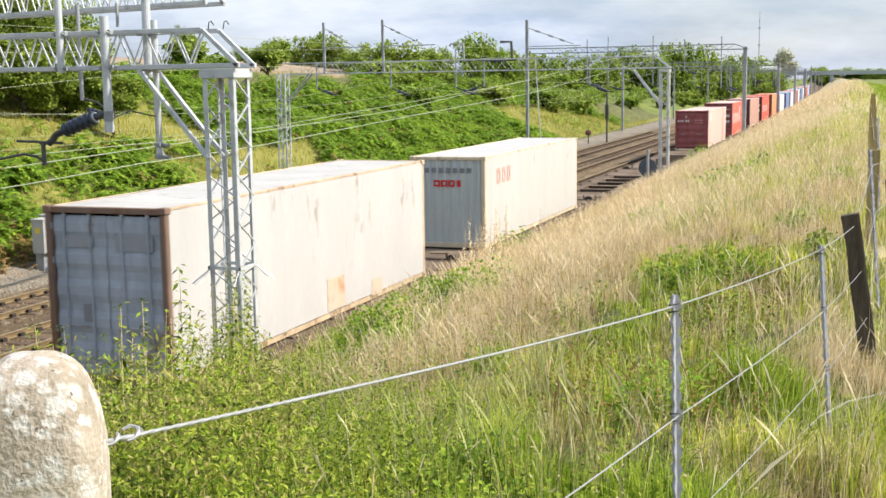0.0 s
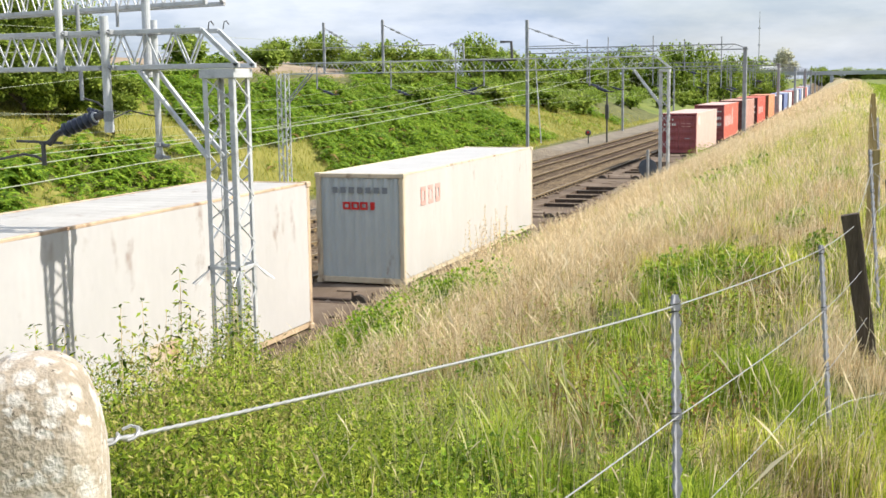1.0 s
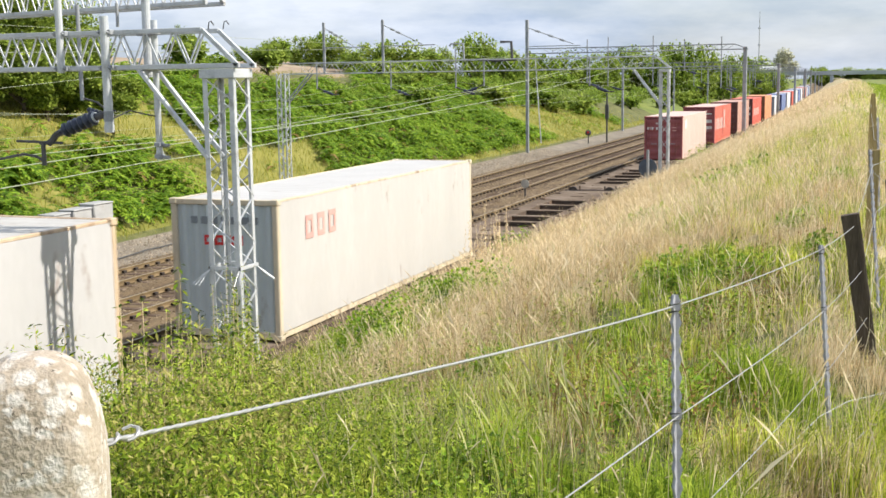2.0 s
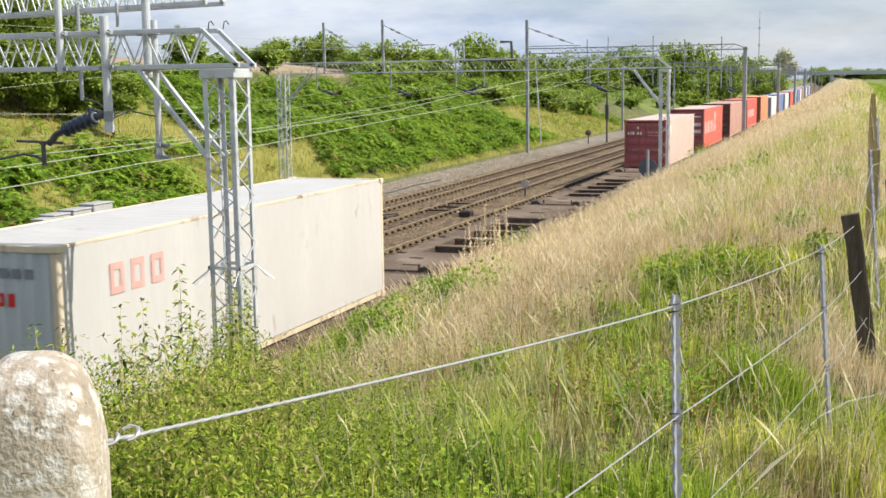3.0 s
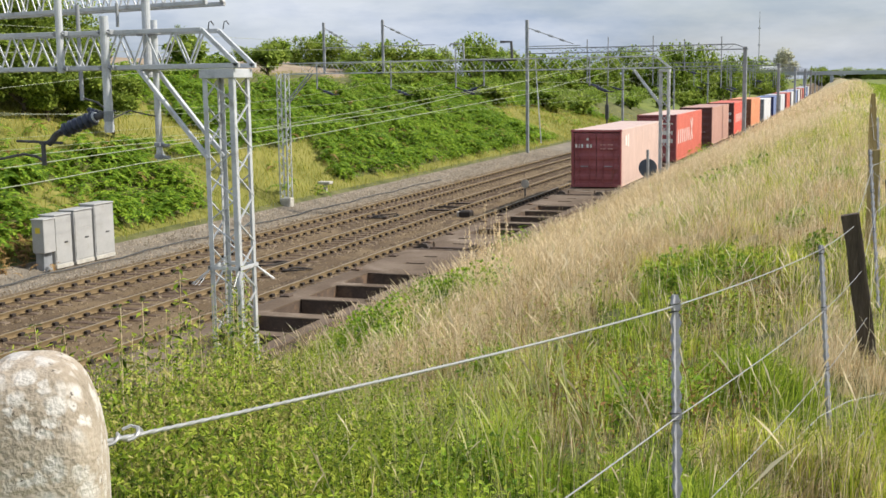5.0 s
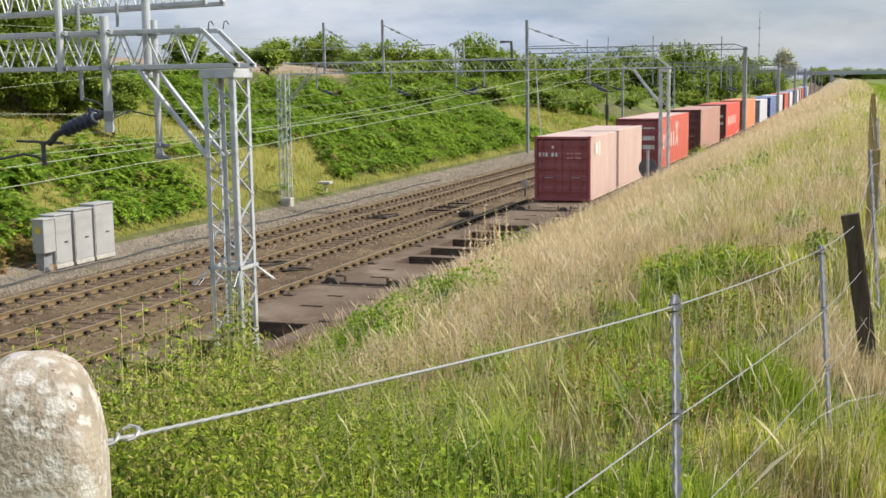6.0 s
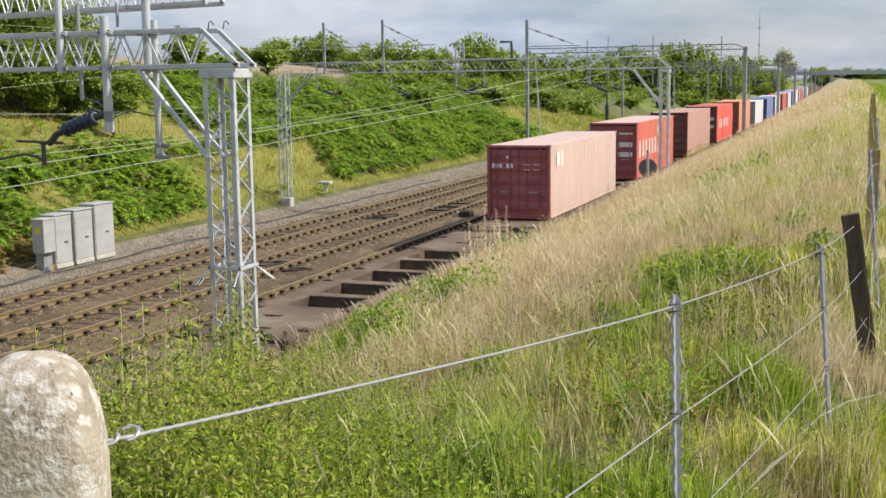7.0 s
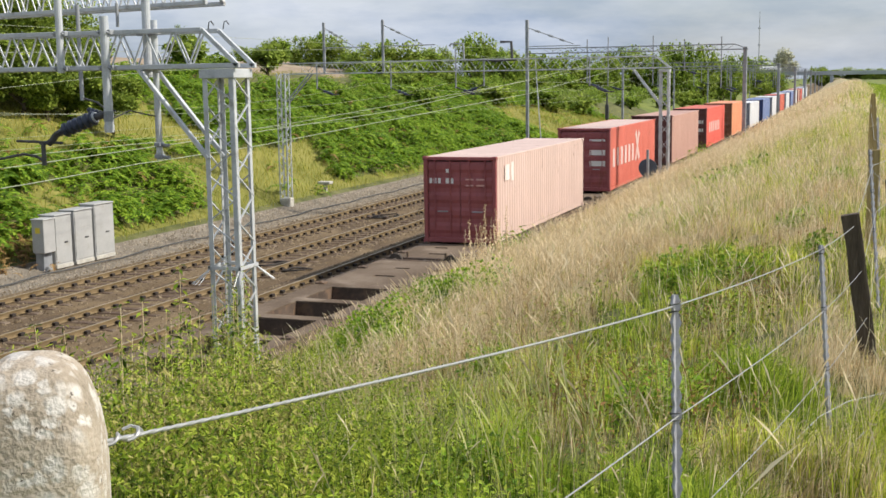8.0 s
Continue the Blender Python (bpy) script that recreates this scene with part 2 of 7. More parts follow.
# ---------- mesh helpers ----------
class Mesher:
    """Collects simple solids into one mesh."""

    def __init__(self):
        self.v, self.f, self.mi, self.slot = [], [], [], 0

    def add(self, verts, faces):
        n = len(self.v)
        self.v += [tuple(p) for p in verts]
        self.f += [tuple(n + i for i in fc) for fc in faces]
        self.mi += [self.slot] * len(faces)

    def box(self, c, s, m=None, bevel=0.0):
        """A box with centre c and size s, turned by m; bevel chamfers its edges."""
        hx, hy, hz = s[0] / 2, s[1] / 2, s[2] / 2
        c = Vector(c)
        if bevel <= 0:
            pts = [Vector((x * hx, y * hy, z * hz)) for x in (-1, 1) for y in (-1, 1) for z in (-1, 1)]
            fcs = [(0, 1, 3, 2), (4, 6, 7, 5), (0, 4, 5, 1), (2, 3, 7, 6), (0, 2, 6, 4), (1, 5, 7, 3)]
        else:
            b = min(bevel, hx * 0.9, hy * 0.9, hz * 0.9)
            pts, idx = [], {}
            for x in (-1, 1):
                for y in (-1, 1):
                    for z in (-1, 1):
                        for a in range(3):
                            idx[x, y, z, a] = len(pts)
                            p = [x * (hx - b), y * (hy - b), z * (hz - b)]
                            p[a] = (x * hx, y * hy, z * hz)[a]
                            pts.append(Vector(p))
            fcs = []
            for a in range(3):
                o1, o2 = (a + 1) % 3, (a + 2) % 3
                for sgn in (-1, 1):
                    ring = []
                    for q in ((-1, -1), (1, -1), (1, 1), (-1, 1)):
                        k = [0, 0, 0]
                        k[a], k[o1], k[o2] = sgn, q[0], q[1]
                        ring.append(idx[k[0], k[1], k[2], a])
                    fcs.append(tuple(ring) if sgn > 0 else tuple(reversed(ring)))
                for s1 in (-1, 1):
                    for s2 in (-1, 1):
                        k1, k2 = [0, 0, 0], [0, 0, 0]
                        k1[a], k2[a] = -1, 1
                        k1[o1] = k2[o1] = s1
                        k1[o2] = k2[o2] = s2
                        r = (idx[k1[0], k1[1], k1[2], o1], idx[k2[0], k2[1], k2[2], o1], idx[k2[0], k2[1], k2[2], o2], idx[k1[0], k1[1], k1[2], o2])
                        fcs.append(r if s1 * s2 < 0 else tuple(reversed(r)))
            for x in (-1, 1):
                for y in (-1, 1):
                    for z in (-1, 1):
                        r = tuple(idx[x, y, z, a] for a in range(3))
                        fcs.append(r if x * y * z > 0 else tuple(reversed(r)))
        if m is not None:
            pts = [m @ p for p in pts]
        self.add([p + c for p in pts], fcs)
        return self

    def beam(self, p, q, w, h=None):
        """A square bar from p to q."""
        p, q = Vector(p), Vector(q)
        d = q - p
        m = d.to_track_quat("Z", "Y").to_matrix()
        return self.box((p + q) / 2, (w, h or w, d.length), m)

    def tube(self, p, q, r, seg=8, r2=None, caps=True):
        p, q = Vector(p), Vector(q)
        m = (q - p).to_track_quat("Z", "Y").to_matrix()
        r2 = r if r2 is None else r2
        ring = [Vector((math.cos(2 * math.pi * i / seg), math.sin(2 * math.pi * i / seg), 0)) for i in range(seg)]
        pts = [p + m @ (k * r) for k in ring] + [q + m @ (k * r2) for k in ring]
        fcs = [(i, (i + 1) % seg, seg + (i + 1) % seg, seg + i) for i in range(seg)]
        if caps:
            fcs += [tuple(reversed(range(seg))), tuple(range(seg, 2 * seg))]
        self.add(pts, fcs)
        return self

    def path(self, pts, r, seg=6, radii=None):
        """A round rod through the points, closed at both ends."""
        pts = [Vector(p) for p in pts]
        ring = [(math.cos(2 * math.pi * i / seg), math.sin(2 * math.pi * i / seg)) for i in range(seg)]
        vs, fs = [], []
        for j, p in enumerate(pts):
            d = (pts[min(j + 1, len(pts) - 1)] - pts[max(j - 1, 0)]).normalized()
            side = d.cross(Vector((0, 0, 1)))
            side = side.normalized() if side.length > 1e-3 else Vector((1, 0, 0))
            upv = side.cross(d)
            rr = radii[j] if radii else r
            vs += [p + side * (a * rr) + upv * (b * rr) for a, b in ring]
        for j in range(len(pts) - 1):
            fs += [(j * seg + i, j * seg + (i + 1) % seg, (j + 1) * seg + (i + 1) % seg, (j + 1) * seg + i) for i in range(seg)]
        fs += [tuple(reversed(range(seg))), tuple(range((len(pts) - 1) * seg, len(pts) * seg))]
        self.add(vs, fs)
        return self

    def lathe(self, p, q, profile, seg=12):
        """Rings along p to q; profile: (fraction, radius)."""
        p, q = Vector(p), Vector(q)
        m = (q - p).to_track_quat("Z", "Y").to_matrix()
        vs, fs = [], []
        for t, r in profile:
            vs += [p.lerp(q, t) + m @ Vector((math.cos(2 * math.pi * i / seg) * r, math.sin(2 * math.pi * i / seg) * r, 0)) for i in range(seg)]
        for j in range(len(profile) - 1):
            fs += [(j * seg + i, j * seg + (i + 1) % seg, (j + 1) * seg + (i + 1) % seg, (j + 1) * seg + i) for i in range(seg)]
        fs += [tuple(reversed(range(seg))), tuple(range((len(profile) - 1) * seg, len(profile) * seg))]
        self.add(vs, fs)
        return self

    def mesh(self, name, *mats, smooth=False):
        me = bpy.data.meshes.new(name)
        me.from_pydata(self.v, [], self.f)
        for m in mats:
            me.materials.append(m)
        if len(mats) > 1:
            me.polygons.foreach_set("material_index", self.mi)
        if smooth:
            me.polygons.foreach_set("use_smooth", [True] * len(me.polygons))
        me.update()
        return me


def part(name, mesh, parent, label="", at=None):
    ob = new(name, mesh)
    ob.parent = parent
    if at is not None:
        ob.matrix_basis = at
    if label:
        ob["label"] = label
    return ob


def thing(name, label, category, at=None, group="", kind="", mesh=None):
    ob = new(name, mesh)
    if mesh is None:
        ob.empty_display_size = 0.2
    if at is not None:
        ob.matrix_basis = at
    return tagged(ob, label, category, group, kind)


def bulk_mesh(name, verts, faces_tri, mats, mat_index=None):
    """A large triangle mesh from arrays."""
    me = bpy.data.meshes.new(name)
    nv, nf = len(verts), len(faces_tri)
    me.vertices.add(nv)
    me.vertices.foreach_set("co", np.asarray(verts, dtype=np.float32).ravel())
    me.loops.add(nf * 3)
    me.loops.foreach_set("vertex_index", np.asarray(faces_tri, dtype=np.int32).ravel())
    me.polygons.add(nf)
    me.polygons.foreach_set("loop_start", np.arange(0, nf * 3, 3, dtype=np.int32))
    me.polygons.foreach_set("loop_total", np.full(nf, 3, dtype=np.int32))
    for m in mats:
        me.materials.append(m)
    if mat_index is not None:
        me.polygons.foreach_set("material_index", np.asarray(mat_index, dtype=np.int32))
    me.update(calc_edges=True)
    return me


# ---------- the line and the lie of the land ----------
BEND = -0.512e-4


def bend(y):
    """Sideways shift of the line, which curves gently away to the left."""
    y = np.maximum(np.asarray(y, float), 0.0)
    c = np.minimum(y, 270.0)
    return BEND * (2 * y * c - c * c)


def turn_at(y):
    return math.degrees(math.atan(-2 * BEND * min(270.0, max(0.0, y))))


TRACKS = (-23.15, -19.68, -16.05, -12.17)


def wave(x, y, s, k):
    return (np.sin(x * 1.7 * s + k) * np.cos(y * 1.3 * s + 2 * k) + np.sin(x * 0.9 * s - y * 1.1 * s + 3 * k) + np.cos(x * 2.9 * s + y * 2.3 * s + k)) / 3


def ground_z(x, y):
    x, y = np.asarray(x, float), np.asarray(y, float)
    u = x - bend(y)
    # bank beside the camera
    right = np.interp(u, [-10.4, -10.0, -9.6, -8.6, -5.0, -2.0, -0.6, 0.8, 3.0, 10, 60, 400, 3000], [-0.25, 0.45, 0.92, 1.38, 2.55, 3.55, 3.85, 3.92, 3.9, 3.9, 3.9, 3.5, 2.0])
    right = right + np.clip((y - 12) / 8, 0, 1) * np.interp(u, [-10.4, -9.6, -6, -2, 0, 3, 10], [0, 0.1, 0.15, 0.3, 0.4, 0.35, 0])
    right = right + np.clip((y - 28) / 12, 0, 1) * np.interp(u, [-10.4, -9.7, -8.5, -5, 0], [0, 0.05, 0.15, 0.25, 0])
    near = np.clip((9.0 - y) / 8.0, 0, 1) * np.clip((u + 9) / 4, 0, 1) * np.clip((12 - u) / 8, 0, 1)
    right = right + near * 0.62
    right = right + np.clip((y - 60) / 150, 0, 1) * np.interp(u, [-10.3, -8.5, -5, 0, 1, 2.5, 8], [0, 0.25, 0.5, 0.8, 0.6, 0.15, 0.0])
    right = right + np.clip((u + 8.5) / 1.5, 0, 1) * np.clip((0.6 - u) / 0.8, 0, 1) * np.clip((26 - y) / 6, 0, 1) * np.clip((y - 3) / 2, 0, 1) * 0.11 * wave(x, y, 1.9, 0.4)
    # cutting on the far side
    h = np.interp(y, [-50, 90, 150, 260, 500, 1200], [1.0, 1.0, 0.75, 0.55, 0.25, 0.1])
    k = np.clip((-u - 48) / 50, 0, 1) * np.clip((330 - y) / 100, 0, 1)
    h = h + (1 - h) * k
    left = np.interp(-u, [26.9, 28.0, 29.5, 36, 45, 60, 100, 130, 170, 3000], [-0.2, 0.0, 0.6, 3.5, 6.9, 7.5, 10.2, 11.3, 12.0, 12.0]) * np.where(-u > 28, h, 1)
    z = np.where(u > -15, np.where(u > -10.4, right, -0.25), np.where(u < -26.9, left, -0.25))
    rough = np.where(u > -9.6, np.clip((u + 9.6) / 2, 0, 1), np.where(u < -28.4, np.clip((-u - 28.4) / 3, 0, 1), 0))
    far = np.clip(1 - np.abs(u) / 300, 0, 1)
    z = z + rough * far * (0.10 * wave(x, y, 0.8, 1.0) + 0.05 * wave(x, y, 2.4, 2.0)) + np.where(u < -28.4, rough * far * 0.45 * wave(x, y, 0.30, 0.7), 0)
    return z


def open_slope(u, y):
    """Where the far slope is grassy instead of overgrown."""
    band = (u < -34.8) & (u > -43.5) & (y < 60) & (y > 26)
    by_mast = (u < -28.2) & (u > -33.8) & (y > 49.5) & (y + 1.2 * (u + 30) < 64.5)
    small = ((u + 31.4) / 1.3) ** 2 + ((y - 41.0) / 3.4) ** 2 < 1
    far_meadow = (u < -28.3) & (u > -37) & (y > 116) & (y < 150)
    return band | by_mast | small | far_meadow | ((u < -28.2) & (u > -28.9))


def build_ground():
    us = np.concatenate([[-3000, -1500, -700, -350, -220], np.arange(-160, -60, 10), np.arange(-60, -28.5, 0.75), [-28.4, -28.0, -27.4, -26.9, -26.2], np.arange(-25.2, -10.6, 1.4), [-10.4, -10.2, -10.0, -9.8, -9.6, -9.3], np.arange(-9.0, 4, 0.3), np.arange(4.2, 12, 1.0), [14, 18, 25, 40, 60, 100, 180, 350, 800, 1600, 3000]])
    ys = np.concatenate([[-400, -150, -60, -30], np.arange(-20, 0, 2), np.arange(0, 40, 0.4), np.arange(40, 130, 1.2), np.arange(130, 320, 5), np.arange(320, 900, 25), [1000, 1300, 1800, 2500, 4200]])
    U, Y = np.meshgrid(us, ys)
    X = U + bend(Y)
    Z = ground_z(X, Y)
    nu, ny = len(us), len(ys)
    verts = np.stack([X, Y, Z], -1).reshape(-1, 3)
    i, j = np.meshgrid(np.arange(nu - 1), np.arange(ny - 1))
    a = (j * nu + i).ravel()
    tri = np.concatenate([np.stack([a, a + 1, a + nu + 1], -1), np.stack([a, a + nu + 1, a + nu], -1)])
    uc = ((us[:-1] + us[1:]) / 2)[i.ravel()]
    yc = ((ys[:-1] + ys[1:]) / 2)[j.ravel()]
    mi = np.where(uc > -10.1, np.where((uc > 0.9) | (yc < 1.5) | (uc < -1.05 * yc - 1.4), 3, np.where(yc + 3.0 * wave(uc, yc, 0.7, 0.3) - 0.3 * np.maximum(uc + 6.0, 0) > 14.5, 5, 1)), np.where(uc > -25.4, 0, np.where(uc > -28.2, 2, np.where((uc > -52) & (yc < 190), 1, 3))))
    mi = np.where((uc < -51) & (uc > -230) & (yc > 40) & (yc < 225), 4, mi)
    mi = np.where(open_slope(uc, yc), 6, mi)
    me = bulk_mesh("ground", verts, tri, [M_BALLAST, M_SHADE_LITTER, M_CESS, M_TURF, M_FIELD, M_THATCH, M_MEADOW], np.concatenate([mi, mi]))
    thing("ground", "railway cutting with gravel formation, grassy bank and fields", "ground", kind="structure", mesh=me)


build_ground()


# ---------- railway tracks ----------
def rail_mesh(name, x0, y0, y1):
    """Flat-bottom rail: foot, web and head, with a bright running surface."""
    prof = [(-0.07, -0.155), (0.07, -0.155), (0.07, -0.143), (0.012, -0.125), (0.012, -0.045), (0.036, -0.036), (0.036, -0.006), (0.028, 0.0), (-0.028, 0.0), (-0.036, -0.006), (-0.036, -0.036), (-0.012, -0.045), (-0.012, -0.125), (-0.07, -0.143)]
    k = len(prof)
    b = Mesher()
    ys = list(np.arange(y0, 150, 3.0)) + list(np.arange(150, y1 + 1, 20.0))
    for y in ys:
        cx = x0 + float(bend(y))
        b.v += [(cx + a, y, z) for a, z in prof]
    for j in range(len(ys) - 1):
        for i in range(k):
            b.f.append((j * k + i, j * k + (i + 1) % k, (j + 1) * k + (i + 1) % k, (j + 1) * k + i))
            b.mi.append(1 if i == 7 else 0)
    return b.mesh(name, M_RAIL, M_RAILTOP)


def sleeper_mesh():
    b = Mesher()
    b.box((0, 0, -0.255), (2.5, 0.26, 0.19), bevel=0.03)
    b.slot = 1
    for sx in (-1, 1):
        for k in (-1, 1):
            b.box((sx * 0.753 + k * 0.105, 0, -0.105), (0.10, 0.16, 0.08))
    return b.mesh("sleeper", M_SLEEPER, M_CLIP)


def ballast_bed(name, x0, y0, y1):
    """Shouldered ballast under one track, its top a little below the sleeper tops."""
    b = Mesher()
    prof = [(-2.1, -0.27), (-1.55, -0.19), (-0.9, -0.185), (-0.5, -0.2), (0, -0.19), (0.5, -0.2), (0.9, -0.185), (1.55, -0.19), (2.1, -0.27)]
    ys = list(np.arange(y0, 140, 1.0)) + list(np.arange(140, y1, 15.0))
    rng = np.random.RandomState(3)
    k = len(prof)
    for y in ys:
        cx = x0 + float(bend(y))
        b.v += [(cx + a, y, z + rng.uniform(-0.018, 0.018)) for a, z in prof]
    for j in range(len(ys) - 1):
        for i in range(k - 1):
            b.f.append((j * k + i, j * k + i + 1, (j + 1) * k + i + 1, (j + 1) * k + i))
            b.mi.append(0)
    return b.mesh(name, M_BALLAST)


def build_tracks():
    sm = sleeper_mesh()
    for x0 in TRACKS:
        track = thing("railway_track", "rusty steel rails on concrete sleepers in brown ballast", "railway track", group="running lines", kind="structure")
        for s in (-0.753, 0.753):
            part("rail", rail_mesh("rail", x0 + s, -60, 900), track)
        part("ballast_bed", ballast_bed("ballast_bed", x0, -60, 900), track)
        y, n = 8.0, 0
        while n < 200:
            part("sleeper", sm, track, at=pose(x0 + float(bend(y)), y, 0, 0, 0, turn_at(y)))
            y += 0.68
            n += 1


def scatter_stones():
    """Loose ballast and path gravel, too many to count."""
    rng = np.random.RandomState(11)
    tet = np.array([[1, 0, -0.4], [-0.6, 0.8, -0.5], [-0.6, -0.9, -0.4], [0.1, 0.1, 0.75]])
    tf = np.array([[0, 1, 3], [1, 2, 3], [2, 0, 3]])
    for name, lab, n, u0, u1, far, m in (("ballast_stones", "loose grey-brown crushed stone between the rails", 32000, -25.6, -10.2, 75, M_STONES), ("path_gravel", "pale grey gravel on the lineside path", 13000, -27.9, -25.2, 90, M_CESSTONE)):
        y = 16 + far * rng.rand(n) ** 1.4
        u = rng.uniform(u0, u1, n)
        x = u + bend(y)
        onbed = np.min(np.abs(u[:, None] - np.array(TRACKS)[None]), 1)
        z = np.where(onbed < 1.6, -0.17, np.maximum(ground_z(x, y), -0.25) + 0.02)
        s = rng.uniform(0.022, 0.05, n) * np.where(y > 40, 1.4, 1.0)
        a = rng.uniform(0, 6.28, n)
        c, sn = np.cos(a), np.sin(a)
        P = tet[None] * s[:, None, None] * rng.uniform(0.7, 1.3, (n, 4, 1))
        V = np.stack([P[..., 0] * c[:, None] - P[..., 1] * sn[:, None] + x[:, None], P[..., 0] * sn[:, None] + P[..., 1] * c[:, None] + y[:, None], P[..., 2] + z[:, None]], -1).reshape(-1, 3)
        F = (tf[None] + 4 * np.arange(n)[:, None, None]).reshape(-1, 3)
        thing(name, lab, "gravel", kind="stuff", mesh=bulk_mesh(name, V, F, [m]))


build_tracks()
scatter_stones()


# ---------- containers ----------
CW, CL = 2.438, 12.19


def corrugated(axis_len, height, depth, pitch, thick_dir):
    """A corrugated sheet in its own plane: along = first axis, z up, depth outward positive."""
    b = Mesher()
    n = max(2, int(round(axis_len / pitch)))
    p = axis_len / n
    xs = []
    for i in range(n):
        a = i * p
        xs += [(a, 0.0), (a + 0.28 * p, 0.0), (a + 0.5 * p, depth), (a + 0.78 * p, depth)]
    xs.append((axis_len, 0.0))
    for a, d in xs:
        b.v += [(a, d * thick_dir, 0), (a, d * thick_dir, height), (a, (d - 0.03) * thick_dir, 0), (a, (d - 0.03) * thick_dir, height)]
    for i in range(len(xs) - 1):
        k = i * 4
        f = [(k, k + 4, k + 5, k + 1), (k + 2, k + 3, k + 7, k + 6)]
        if thick_dir > 0:
            f = [tuple(reversed(q)) for q in f]
        b.f += f
        b.mi += [0, 0]
    return b


def shift(b, m):
    b.v = [tuple(m @ Vector(p)) for p in b.v]
    return b


PARTS = {}


def cached(key, make):
    if key not in PARTS:
        PARTS[key] = make()
    return PARTS[key]


def container(height, m_side, m_end, m_roof, m_frame, label, near_end="doors", smooth_side=False, end_frame=None):
    """Origin at the bottom centre of the near end; length along +Y."""
    c = thing("shipping_container", label, "container", group="containers on the train")
    H, hw = height, CW / 2
    key = (H, m_side.name, smooth_side)

    def side(sx):
        if smooth_side:
            b = corrugated(CL - 0.24, H - 0.235, 0.007, 1.108, 1 if sx < 0 else -1)
            m = Matrix.Translation((sx * (hw - 0.012), 0.12, 0.17)) @ Matrix.Rotation(radians(90), 4, "Z")
            return shift(b, m).mesh("side_panel", m_side)
        b = corrugated(CL - 0.24, H - 0.235, 0.034, 0.278, 1 if sx < 0 else -1)
        m = Matrix.Translation((sx * (hw - 0.045), 0.12, 0.17)) @ Matrix.Rotation(radians(90), 4, "Z")
        return shift(b, m).mesh("side_panel", m_side)

    for sx in (-1, 1):
        part("side_panel", cached(("side", sx) + key, lambda: side(sx)), c)

    def end_wall(y, sgn):
        b = corrugated(CW - 0.26, H - 0.30, 0.045, 0.272, sgn)
        return shift(b, Matrix.Translation((-hw + 0.13, y, 0.17))).mesh("end_panel", m_end)

    part("end_panel", cached(("end2", H, m_end.name), lambda: end_wall(CL - 0.07, 1)), c)
    if near_end == "wall":
        part("end_panel", cached(("end1", H, m_end.name), lambda: end_wall(0.07, -1)), c)

    def roof():
        b = corrugated(CL - 0.1, CW - 0.1, 0.006 if smooth_side else 0.018, 0.42, -1)
        b.v = [(z - (CW - 0.1) / 2, a + 0.05, H - 0.035 - d) for a, d, z in b.v]
        return b.mesh("roof", m_roof)

    part("roof", cached(("roof", H, m_roof.name, smooth_side), roof), c)
    part("base", cached(("base",), lambda: Mesher().box((0, CL / 2, 0.09), (CW - 0.14, CL - 0.1, 0.12)).mesh("base", M_WAGON)), c)

    def post(x, y, m):
        return Mesher().box((x, y, H / 2), (0.13, 0.13, H - 0.22), bevel=0.02).mesh("corner_post", m)

    def rail_part(x, z, w, h):
        return Mesher().box((x, CL / 2, z), (w, CL - 0.3, h), bevel=0.012).mesh("side_rail", m_frame)

    def cross(y, z, h, m):
        return Mesher().box((0, y, z), (CW - 0.26, 0.11, h), bevel=0.012).mesh("end_rail", m)

    front = end_frame or m_end
    for x in (-hw + 0.066, hw - 0.066):
        for y in (0.066, CL - 0.066):
            fm = front if y < 1 else m_frame
            fk = (H, fm.name)
            part("corner_post", cached(("post", x, y) + fk, lambda: post(x, y, fm)), c)
            for z in (0.06, H - 0.06):
                part("corner_casting", cached(("cast", x, y, z) + fk, lambda: Mesher().box((x * 1.003, y, z), (0.165, 0.175, 0.118), bevel=0.015).mesh("corner_casting", fm)), c)
        fk = (H, m_frame.name)
        part("side_rail", cached(("rail", x, 1) + fk, lambda: rail_part(x, H - 0.045, 0.07, 0.06)), c)
        part("side_rail", cached(("rail", x, 0) + fk, lambda: rail_part(x, 0.09, 0.06, 0.13)), c)
    for y in (0.058, CL - 0.058):
        fm = front if y < 1 else m_frame
        fk = (H, fm.name)
        part("end_rail", cached(("cross", y, 1) + fk, lambda: cross(y, H - 0.07, 0.11, fm)), c)
        part("end_rail", cached(("cross", y, 0) + fk, lambda: cross(y, 0.10, 0.15, fm)), c)
    if near_end == "doors":
        dw = (CW - 0.28) / 2

        def leaf(sx):
            b = corrugated(H - 0.34, dw - 0.02, 0.03, (H - 0.34) / 5, -1)
            x0 = 0.006 if sx > 0 else 0.006 - dw
            b.v = [(z + x0 + 0.004, 0.085 + d, a + 0.17) for a, d, z in b.v]
            return b.mesh("door", m_end)

        def bar(x):
            b = Mesher()
            b.tube((x, 0.03, 0.12), (x, 0.03, H - 0.12), 0.017, 8)
            for z in (0.16, 0.6, H / 2, H - 0.6, H - 0.16):
                b.box((x, 0.042, z), (0.07, 0.03, 0.07), bevel=0.008)
            return b.mesh("locking_bar", m_end)

        def handle(x):
            return Mesher().box((x, 0.02, 1.02), (0.36, 0.02, 0.04), bevel=0.006).mesh("handle", M_GALV_DARK)

